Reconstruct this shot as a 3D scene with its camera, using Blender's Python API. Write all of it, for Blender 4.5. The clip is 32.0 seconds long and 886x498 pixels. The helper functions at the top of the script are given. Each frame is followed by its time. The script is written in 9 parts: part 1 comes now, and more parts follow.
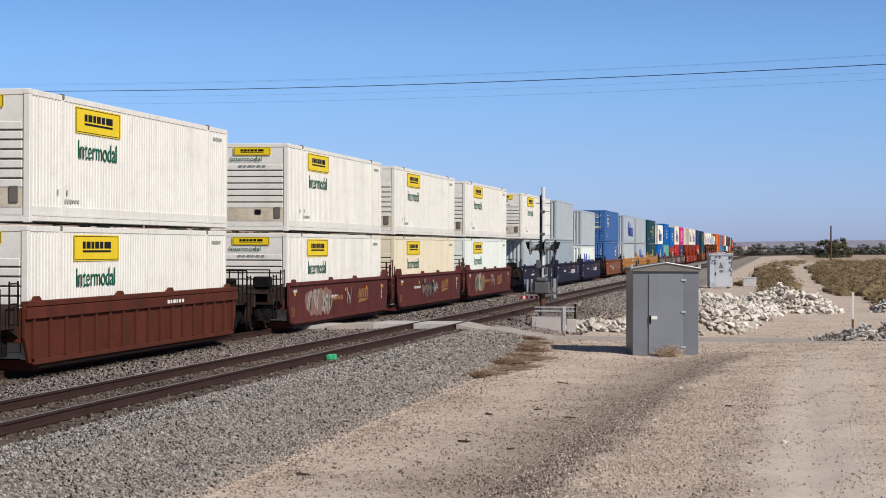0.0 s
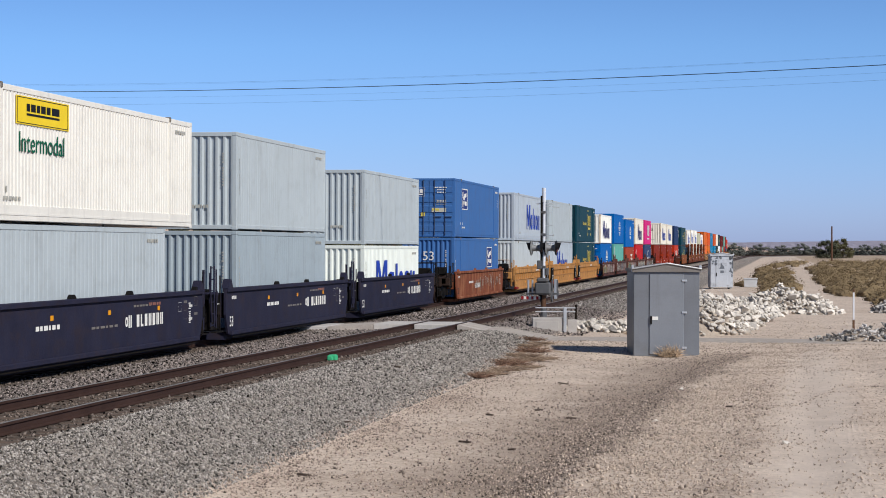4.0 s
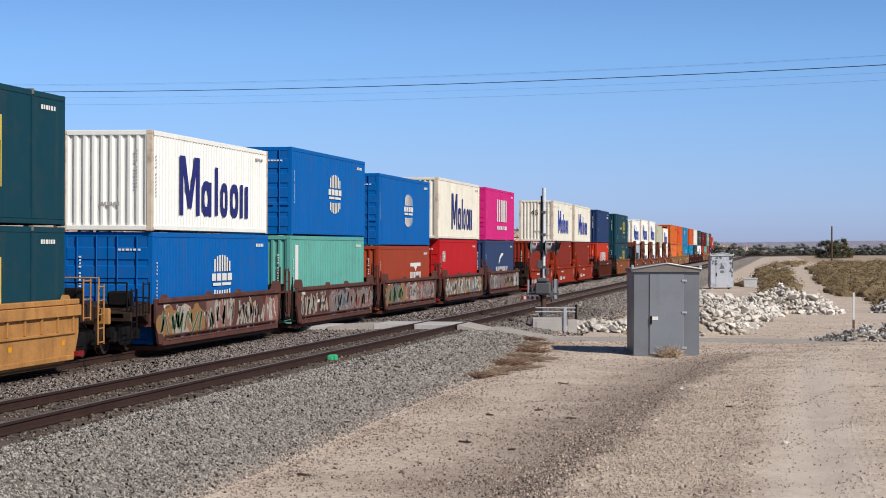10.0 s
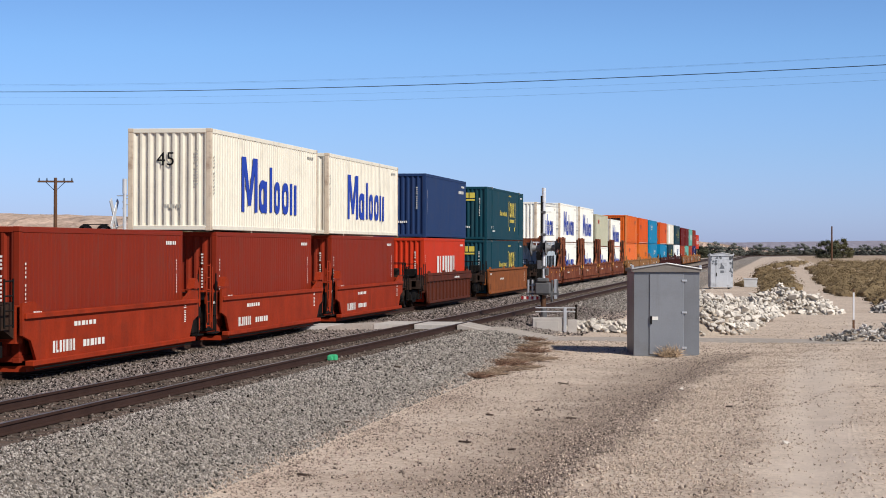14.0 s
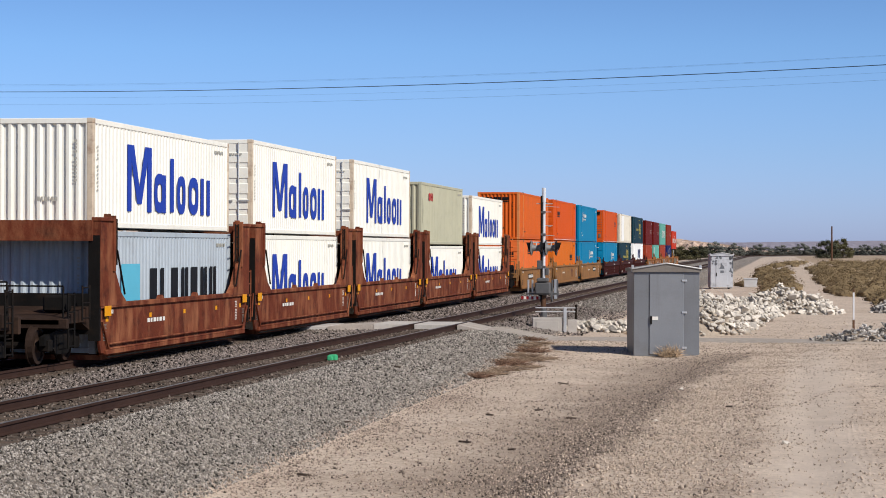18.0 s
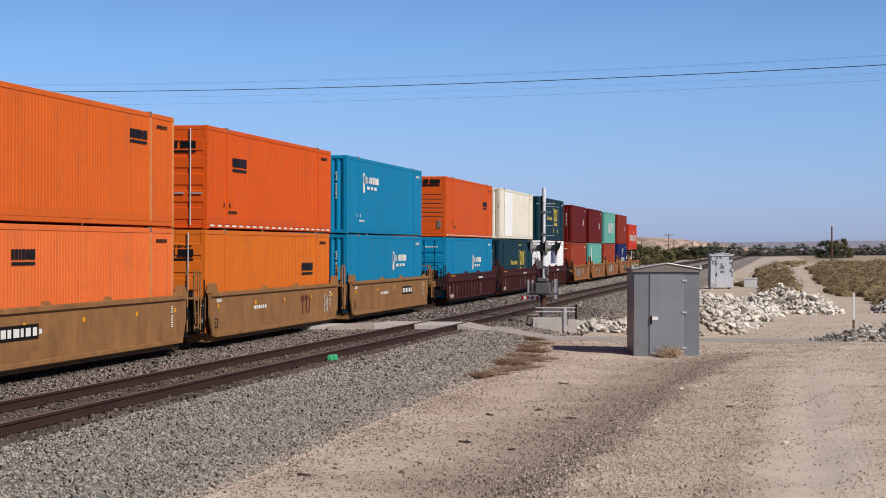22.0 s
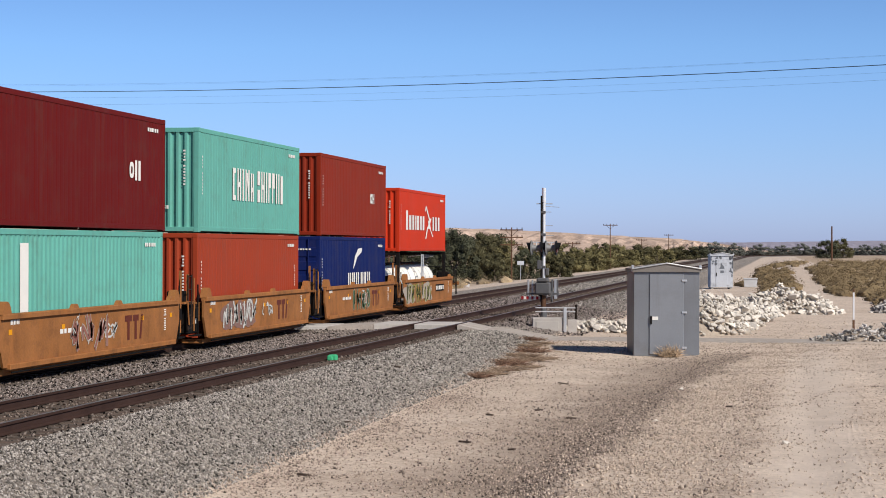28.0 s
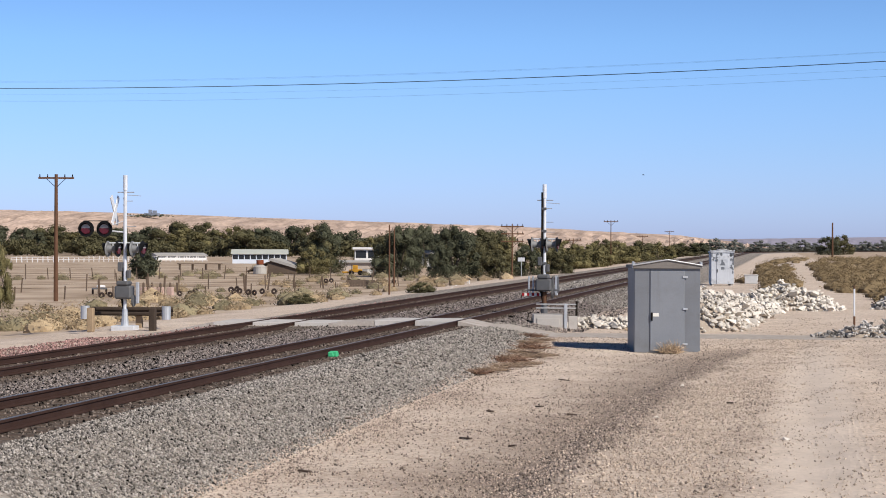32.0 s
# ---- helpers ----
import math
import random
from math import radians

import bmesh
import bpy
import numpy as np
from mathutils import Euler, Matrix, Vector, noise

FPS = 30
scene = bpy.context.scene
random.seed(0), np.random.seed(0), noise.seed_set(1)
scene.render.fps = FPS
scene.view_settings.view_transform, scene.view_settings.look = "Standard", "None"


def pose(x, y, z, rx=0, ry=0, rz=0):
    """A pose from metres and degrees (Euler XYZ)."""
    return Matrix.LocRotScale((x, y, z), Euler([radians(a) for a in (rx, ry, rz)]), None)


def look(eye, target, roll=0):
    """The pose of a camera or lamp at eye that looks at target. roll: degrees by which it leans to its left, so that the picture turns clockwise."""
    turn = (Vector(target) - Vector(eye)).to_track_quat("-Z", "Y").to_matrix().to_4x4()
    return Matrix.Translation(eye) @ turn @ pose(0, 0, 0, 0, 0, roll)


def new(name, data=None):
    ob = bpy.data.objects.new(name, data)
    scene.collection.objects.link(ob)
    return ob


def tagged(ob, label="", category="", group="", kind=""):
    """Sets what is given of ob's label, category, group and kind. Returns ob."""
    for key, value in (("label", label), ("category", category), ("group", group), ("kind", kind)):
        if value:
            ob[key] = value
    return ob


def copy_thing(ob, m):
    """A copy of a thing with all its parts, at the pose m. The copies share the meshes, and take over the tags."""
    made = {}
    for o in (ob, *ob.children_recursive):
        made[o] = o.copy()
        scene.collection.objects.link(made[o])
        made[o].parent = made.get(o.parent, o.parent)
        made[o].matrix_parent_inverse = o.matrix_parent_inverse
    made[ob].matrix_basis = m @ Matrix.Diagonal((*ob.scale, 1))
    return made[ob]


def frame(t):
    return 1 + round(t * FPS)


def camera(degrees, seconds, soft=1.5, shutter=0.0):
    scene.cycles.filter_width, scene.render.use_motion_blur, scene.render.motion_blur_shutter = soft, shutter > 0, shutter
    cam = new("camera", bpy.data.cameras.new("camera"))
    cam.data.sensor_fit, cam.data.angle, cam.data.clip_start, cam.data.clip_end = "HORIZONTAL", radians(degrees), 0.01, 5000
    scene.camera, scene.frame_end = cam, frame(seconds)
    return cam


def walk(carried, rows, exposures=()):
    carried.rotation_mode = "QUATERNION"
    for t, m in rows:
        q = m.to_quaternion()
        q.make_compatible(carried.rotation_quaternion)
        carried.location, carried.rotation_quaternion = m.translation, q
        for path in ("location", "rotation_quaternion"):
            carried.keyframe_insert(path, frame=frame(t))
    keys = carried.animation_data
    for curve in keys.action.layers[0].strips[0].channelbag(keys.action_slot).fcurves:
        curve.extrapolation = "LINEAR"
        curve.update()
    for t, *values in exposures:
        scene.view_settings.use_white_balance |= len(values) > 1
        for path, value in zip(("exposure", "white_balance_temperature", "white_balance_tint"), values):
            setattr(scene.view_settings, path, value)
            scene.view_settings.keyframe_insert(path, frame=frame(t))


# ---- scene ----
# World: x runs along the railway away from the camera, z = 0 is about the top of rail, far track on y = 0.
# ---------------------------------------------------------------- camera
cam = camera(23.96, 32.0, soft=0.95, shutter=0.0)
EYE = Vector((0.0, -17.108, 2.805))
FOCAL = 3694.0


def aim(dx=0.0, dy=0.0):
    yaw, tilt = radians(9.184) + dx / FOCAL, radians(-0.0545) + dy / FOCAL
    way = Vector((math.cos(tilt) * math.cos(yaw), math.cos(tilt) * math.sin(yaw), math.sin(tilt)))
    return look(EYE, EYE + way * 100, 0.203)


walk(cam, [(0.0, aim(-1.5, -1.0)), (0.6, aim(-1.3, -1.0)), (1.0, aim()), (3.0, aim()), (29.5, aim()), (30.0, aim(0, -0.7)),
           (30.5, aim(0, -1.0)), (31.0, aim(0, -2.6)), (31.5, aim(0.8, -4.4)), (32.0, aim(1.2, -6.2))],
     exposures=[(0.0, -0.16, 6380, 9.5), (3.0, -0.15, 6180, 9.5), (6.0, -0.15, 6150, 9), (8.5, -0.12, 6180, 9), (10.0, -0.13, 6320, 9), (14.0, -0.08, 6430, 9.5), (17.0, -0.11, 6430, 9.5), (19.0, -0.17, 6480, 10), (22.0, -0.21, 6480, 10), (25.0, -0.12, 6480, 10), (28.0, -0.02, 6480, 10), (29.0, 0.06, 6480, 10), (32.0, 0.09, 6450, 10)])

# ---------------------------------------------------------------- world and sun
SUN_WAY = Vector((0.64, 0.86, -0.86)).normalized()
world = bpy.data.worlds.new("world")
scene.world = world
world.use_nodes = True
wn = world.node_tree.nodes
sky = wn.new("ShaderNodeTexSky")
sky.sky_type = "NISHITA"
sky.sun_disc = False
sky.sun_elevation = math.asin(-SUN_WAY.z)
sky.sun_rotation = math.atan2(-SUN_WAY.x, -SUN_WAY.y)
sky.altitude = 700
sky.air_density, sky.dust_density, sky.ozone_density = 0.7, 0.9, 3.3
wn["Background"].inputs["Strength"].default_value = 0.115
tint = wn.new("ShaderNodeMix")
tint.data_type, tint.blend_type = "RGBA", "MULTIPLY"
tint.inputs["Factor"].default_value = 1.0
# paler and slightly violet towards the hazy horizon, deeper blue overhead
up = wn.new("ShaderNodeSeparateXYZ")
haze = wn.new("ShaderNodeValToRGB")
for k, (z, c) in enumerate(((0.0, (0.87, 0.885, 1.30)), (0.045, (0.815, 0.92, 1.20)), (0.095, (0.79, 0.975, 1.20)), (0.22, (0.50, 0.62, 0.82)), (0.5, (0.34, 0.43, 0.60)), (1.0, (0.26, 0.33, 0.47)))):
    e = haze.color_ramp.elements[k] if k < 2 else haze.color_ramp.elements.new(z)
    e.position, e.color = z, (*c, 1)
world.node_tree.links.new(wn.new("ShaderNodeTexCoord").outputs["Generated"], up.inputs[0])
world.node_tree.links.new(up.outputs["Z"], haze.inputs["Fac"])
world.node_tree.links.new(haze.outputs["Color"], tint.inputs["B"])
world.node_tree.links.new(sky.outputs[0], tint.inputs["A"])
world.node_tree.links.new(tint.outputs["Result"], wn["Background"].inputs["Color"])
sun = new("sun", bpy.data.lights.new("sun", "SUN"))
sun.data.energy, sun.data.angle, sun.data.color = 5.0, radians(0.53), (1.0, 0.935, 0.845)
sun.matrix_world = look((0, 0, 60), Vector((0, 0, 60)) + SUN_WAY)


# ---------------------------------------------------------------- materials
def lin(r, g, b):
    def one(c):
        c /= 255.0
        return c / 12.92 if c <= 0.04045 else ((c + 0.055) / 1.055) ** 2.4
    return (one(r), one(g), one(b))


MATS = {}


def mat(name, col, rough=0.6, metal=0.0, var=0.12, scale=1.5, fine=25.0, bump=0.15, dirt=None, dirt_amount=0.0, streak=0.0,
        island=False, randomness=0.0, dirt2=None, cscale=1.0, lo2=0.5):
    """Colour with broad stains, fine grain, dirt patches, vertical streaks and relief."""
    if name in MATS:
        return MATS[name]
    m = bpy.data.materials.new(name)
    m.use_nodes = True
    nt = m.node_tree
    N, L = nt.nodes, nt.links
    bsdf = N["Principled BSDF"]
    bsdf.inputs["Roughness"].default_value = rough
    bsdf.inputs["Metallic"].default_value = metal
    bsdf.inputs["Specular IOR Level"].default_value = 0.5 if rough < 0.3 else 0.07
    co = N.new("ShaderNodeTexCoord")
    n1 = N.new("ShaderNodeTexNoise")
    n1.inputs["Scale"].default_value, n1.inputs["Detail"].default_value = scale, 5
    n2 = N.new("ShaderNodeTexNoise")
    n2.inputs["Scale"].default_value, n2.inputs["Detail"].default_value = fine, 3
    L.new(co.outputs["Object"], n1.inputs["Vector"])
    L.new(co.outputs["Object"], n2.inputs["Vector"])
    value = N.new("ShaderNodeMath")
    value.operation = "ADD"
    L.new(n1.outputs["Fac"], value.inputs[0])
    half = N.new("ShaderNodeMath")
    half.operation = "MULTIPLY"
    half.inputs[1].default_value = 0.6
    L.new(n2.outputs["Fac"], half.inputs[0])
    L.new(half.outputs[0], value.inputs[1])
    if randomness:
        src = N.new("ShaderNodeNewGeometry").outputs["Random Per Island"] if island else N.new("ShaderNodeObjectInfo").outputs["Random"]
        rnd = N.new("ShaderNodeMath")
        rnd.operation = "MULTIPLY_ADD"
        rnd.inputs[1].default_value, rnd.inputs[2].default_value = randomness, -randomness / 2
        L.new(src, rnd.inputs[0])
        add = N.new("ShaderNodeMath")
        L.new(value.outputs[0], add.inputs[0])
        L.new(rnd.outputs[0], add.inputs[1])
        value = add
    ramp = N.new("ShaderNodeMapRange")
    ramp.inputs["From Min"].default_value, ramp.inputs["From Max"].default_value = 0.45, 1.15
    ramp.inputs["To Min"].default_value, ramp.inputs["To Max"].default_value = 1 - var, 1 + var
    if randomness:
        ramp.clamp = False
    L.new(value.outputs[0], ramp.inputs["Value"])
    mul = N.new("ShaderNodeVectorMath")
    mul.operation = "SCALE"
    mul.inputs[0].default_value = col
    L.new(ramp.outputs[0], mul.inputs["Scale"])
    out = mul.outputs[0]

    def cover(out, colour, vec_scale, lo, hi, amount, detail=6):
        mp = N.new("ShaderNodeMapping")
        mp.inputs["Scale"].default_value = [k * cscale for k in vec_scale]
        L.new(co.outputs["Object"], mp.inputs["Vector"])
        n = N.new("ShaderNodeTexNoise")
        n.inputs["Scale"].default_value, n.inputs["Detail"].default_value = 1.0, detail
        n.inputs["Roughness"].default_value = 0.65
        L.new(mp.outputs[0], n.inputs["Vector"])
        r = N.new("ShaderNodeMapRange")
        r.inputs["From Min"].default_value, r.inputs["From Max"].default_value = lo, hi
        r.inputs["To Max"].default_value = amount
        L.new(n.outputs["Fac"], r.inputs["Value"])
        mix = N.new("ShaderNodeMix")
        mix.data_type = "RGBA"
        L.new(r.outputs[0], mix.inputs["Factor"])
        L.new(out, mix.inputs["A"])
        mix.inputs["B"].default_value = (*colour, 1)
        return mix.outputs["Result"]

    if dirt_amount:
        out = cover(out, dirt, (1.3, 1.3, 1.9), 0.5, 0.72, dirt_amount)
    if dirt2:
        out = cover(out, dirt2, (1.7, 1.7, 0.6), lo2, 1.22 - lo2 if lo2 > 0.48 else 0.66, 0.55, 8)
    if streak:
        out = cover(out, dirt or (0.12, 0.08, 0.05), (3.0, 3.0, 0.22), 0.52, 0.8, streak)
    L.new(out, bsdf.inputs["Base Color"])
    if bump:
        b = N.new("ShaderNodeBump")
        b.inputs["Strength"].default_value, b.inputs["Distance"].default_value = bump, 0.02
        L.new(n2.outputs["Fac"], b.inputs["Height"])
        L.new(b.outputs[0], bsdf.inputs["Normal"])
    MATS[name] = m
    return m


GRIME = (0.10, 0.075, 0.055)
RUST = (0.16, 0.055, 0.025)


def paint(name, r, g, b, dirt=0.14, streak=0.25, rough=0.6):
    return mat("paint_" + name, lin(r, g, b), rough, 0, 0.07, 0.6, 18, 0.05, GRIME, dirt, streak)


def rusted(name, r, g, b):
    """Old paint half gone to orange and dark rust."""
    return mat("steel_" + name, lin(r, g, b), 0.8, 0, 0.3, 1.4, 22, 0.25, (0.03, 0.014, 0.012), 0.8, 0.2, dirt2=(0.42, 0.175, 0.085), lo2=0.46)


def weathered(name, r, g, b, dirt=0.5, streak=0.55):
    c = lin(r, g, b)
    worn = tuple(min(1.0, k * f) for k, f in zip(c, (1.5, 1.38, 1.2)))
    return mat("steel_" + name, c, 0.7, 0, 0.25, 1.1, 22, 0.2, (0.045, 0.027, 0.02), min(0.9, dirt * 1.6), streak, dirt2=worn)


def flat(name, r, g, b, rough=0.5):
    return mat("mark_" + name, lin(r, g, b), rough, 0, 0.06, 2, 20, 0)


BLACK = mat("black_steel", (0.010, 0.009, 0.0085), 0.75, 0.1, 0.3, 3, 30, 0.2, (0.045, 0.026, 0.016), 0.4)
RAIL = mat("rail_side", (0.058, 0.033, 0.026), 0.75, 0.3, 0.25, 2, 40, 0.2)
RAIL_TOP = mat("rail_top", (0.30, 0.28, 0.26), 0.5, 0.8, 0.1, 3, 60, 0)
TIE = mat("tie_wood", (0.10, 0.075, 0.06), 0.85, 0, 0.35, 3, 40, 0.5, randomness=0.5)
CONCRETE = mat("concrete", (0.42, 0.39, 0.36), 0.85, 0, 0.15, 2, 40, 0.3, GRIME, 0.25)
GALV = mat("galvanised", (0.55, 0.56, 0.57), 0.45, 0.6, 0.12, 4, 30, 0.05)
POLE = mat("pole_wood", (0.12, 0.065, 0.04), 0.85, 0, 0.3, 2, 40, 0.3)


# ---------------------------------------------------------------- building helpers
def part(name, bm, material, parent, label="", m=None):
    """Links a bmesh (or a mesh) as one mesh object under a thing or a part."""
    if isinstance(bm, bmesh.types.BMesh):
        me = bpy.data.meshes.new(name)
        bm.to_mesh(me)
        bm.free()
    else:
        me = bm
    if material and not me.materials:
        me.materials.append(material)
    ob = new(name, me)
    if parent:
        ob.parent = parent
    if m is not None:
        ob.matrix_basis = m
    if label:
        tagged(ob, label)
    return ob


def box(bm, x0, x1, y0, y1, z0, z1, bevel=0.0):
    v = [bm.verts.new((x, y, z)) for z in (z0, z1) for y in (y0, y1) for x in (x0, x1)]
    faces = [bm.faces.new([v[i] for i in f]) for f in ((0, 2, 3, 1), (4, 5, 7, 6), (0, 1, 5, 4), (2, 6, 7, 3), (0, 4, 6, 2), (1, 3, 7, 5))]
    if bevel:
        edges = list({e for f in faces for e in f.edges})
        bmesh.ops.bevel(bm, geom=edges, offset=bevel, segments=1, affect="EDGES")
    return bm


def boxm(x0, x1, y0, y1, z0, z1, bevel=0.0):
    return box(bmesh.new(), x0, x1, y0, y1, z0, z1, bevel)


def rod(bm, a, b, r0, r1=None, n=8):
    a, b = Vector(a), Vector(b)
    r1 = r0 if r1 is None else r1
    q = (b - a).to_track_quat("Z", "Y")
    lo, hi = [], []
    for i in range(n):
        c = Vector((math.cos(i * math.tau / n), math.sin(i * math.tau / n), 0))
        lo.append(bm.verts.new(a + q @ (c * r0)))
        hi.append(bm.verts.new(b + q @ (c * r1)))
    for i in range(n):
        j = (i + 1) % n
        bm.faces.new((lo[i], lo[j], hi[j], hi[i]))
    bm.faces.new(lo[::-1])
    bm.faces.new(hi)
    return bm


def rodm(a, b, r0, r1=None, n=8):
    return rod(bmesh.new(), a, b, r0, r1, n)


def prism(bm, pts, y0, y1):
    """Extrudes a polygon in the xz plane from y0 to y1."""
    a = [bm.verts.new((x, y0, z)) for x, z in pts]
    b = [bm.verts.new((x, y1, z)) for x, z in pts]
    n = len(pts)
    bm.faces.new(a)
    bm.faces.new(b[::-1])
    for i in range(n):
        j = (i + 1) % n
        bm.faces.new((a[j], a[i], b[i], b[j]))
    bmesh.ops.recalc_face_normals(bm, faces=bm.faces[:])
    return bm


def empty(name, label, category, group=""):
    return tagged(new(name), label, category, group)


CACHE = {}


def cached(key, make):
    if key not in CACHE:
        bm = make()
        me = bpy.data.meshes.new(str(key[0]))
        bm.to_mesh(me)
        bm.free()
        CACHE[key] = me
    return CACHE[key]


def words(text, size, material, parent, m, name="lettering", squeeze=1.0):
    """Readable words in the built-in font as a thin mesh; m puts its xy plane in place."""
    key = ("text", text, size, material.name, squeeze)
    if key not in CACHE:
        cu = bpy.data.curves.new("text", "FONT")
        cu.body, cu.size, cu.extrude, cu.align_x = text, size, 0.002, "CENTER"
        cu.resolution_u = 3
        tmp = bpy.data.objects.new("text", cu)
        scene.collection.objects.link(tmp)
        dg = bpy.context.evaluated_depsgraph_get()
        me = bpy.data.meshes.new_from_object(tmp.evaluated_get(dg))
        bpy.data.objects.remove(tmp)
        me.transform(Matrix.Diagonal((squeeze, 1, 1, 1)))
        me.materials.clear()
        me.materials.append(material)
        CACHE[key] = me
    return part(name, CACHE[key], None, parent, m=m)


UP_SIDE = Matrix(((1, 0, 0, 0), (0, 0, -1, 0), (0, 1, 0, 0), (0, 0, 0, 1)))      # text facing -y
UP_END = Matrix(((0, 0, -1, 0), (-1, 0, 0, 0), (0, 1, 0, 0), (0, 0, 0, 1)))      # text facing -x


# ---------------------------------------------------------------- ground
def near_bed(x):
    """Height of the near track's rails."""
    return float(np.interp(x, [20, 32, 80, 150, 4000], [0.32, 0.32, 0.19, 0.12, 0.12]))


NEAR_Y = -5.6
CURVE_X, CURVE_R = 690.0, 420.0


def track_shift(x):
    """Sideways shift of the line where it bends to the right, far off."""
    d = np.clip(np.asarray(x, float) - CURVE_X, 0, 300)
    return -(d * d) / (2 * CURVE_R)


def bank_line(x):
    """Edge of the dirt road, where it drops to the strip beside the ballast."""
    far = np.clip((x - 47) / 15, 0, 1)
    return -14.35 - 0.037 * np.clip(x - 27, -10, 60) - 0.6 * far * far * (3 - 2 * far)


def ground_height(x, y):
    """Height of the ground sheet, for arrays."""
    yy = y - track_shift(x)
    zn = np.interp(x, [20, 32, 80, 150, 4000], [0.32, 0.32, 0.19, 0.12, 0.12]) - 0.19
    bank = bank_line(x)
    strip = np.interp(x, [20, 52, 64, 80, 120], [-0.62, -0.55, -0.28, -0.28, -0.28])
    road = np.interp(x, [0, 30, 66, 5000], [-0.25, -0.25, -0.28, -0.28])
    z = np.full(np.broadcast(x, y).shape, -1.0)
    k = np.clip((yy - (bank - 0.1)) / 1.5, 0, 1)
    near = road + (strip - road) * (k * k * (3 - 2 * k))
    toe = np.clip((yy + 9.5) / 1.8, 0, 1)
    z = np.where(yy < -4.0, near + (zn - near) * toe, z)
    mid = zn + (-0.07 - zn) * np.clip((yy + 4.0) / 1.7, 0, 1)
    z = np.where((yy >= -4.0) & (yy < 1.9), mid, z)
    fall = np.interp(yy, [1.9, 3.4, 7.5, 14, 40], [-0.07, -0.42, -0.5, -0.95, -1.05])
    z = np.where(yy >= 1.9, fall, z)
    # the road that crosses on a low ramp
    on = np.clip(1 - (np.abs(x - 70.4) - 1.7) / 1.2, 0, 1)
    ramp = np.interp(y, [-14, -9.0, -7.4, -6.9, 1.9, 4.2, 7, 12], [-0.32, -0.3, -0.1, 0.0, -0.0, -0.36, -0.56, -0.8])
    z = np.maximum(z, np.where((y > -14) & (y < 12), z + (np.maximum(ramp, z) - z) * on, z))
    # gentle unevenness and wheel ruts away from the track beds
    lump = 0.025 * np.sin(x * 0.9 + 2 * np.sin(y * 0.7)) * np.sin(y * 1.3 + 1.0) + 0.012 * np.sin(x * 2.3 + y * 1.7)
    off = np.clip((-9.2 - yy) / 2, 0, 1) + np.clip((yy - 3.2) / 3, 0, 1)
    ruts = 0.04 * np.exp(-((y + 17.6) / 0.35) ** 2) + 0.04 * np.exp(-((y + 19.3) / 0.35) ** 2)
    flat_road = np.clip(1 - (np.abs(x - 70.4) - 1.4) / 1.0, 0, 1)
    return z + (lump * off * np.clip(1 - (x - 120) / 100, 0, 1) - ruts * (x < 66)) * (1 - flat_road)


def rise(x, y):
    """The scrub land climbs gently away from the dirt road."""
    return np.interp(x, [88, 130, 330, 420, 600, 1500], [0, 0.2, 0.75, 0.5, 0.1, 0.0]) * np.clip((-13.8 - y) / 5, 0, 1)


def axis(segments):
    out = []
    for a, b, n in segments:
        out += list(np.linspace(a, b, n, endpoint=False))
    return out


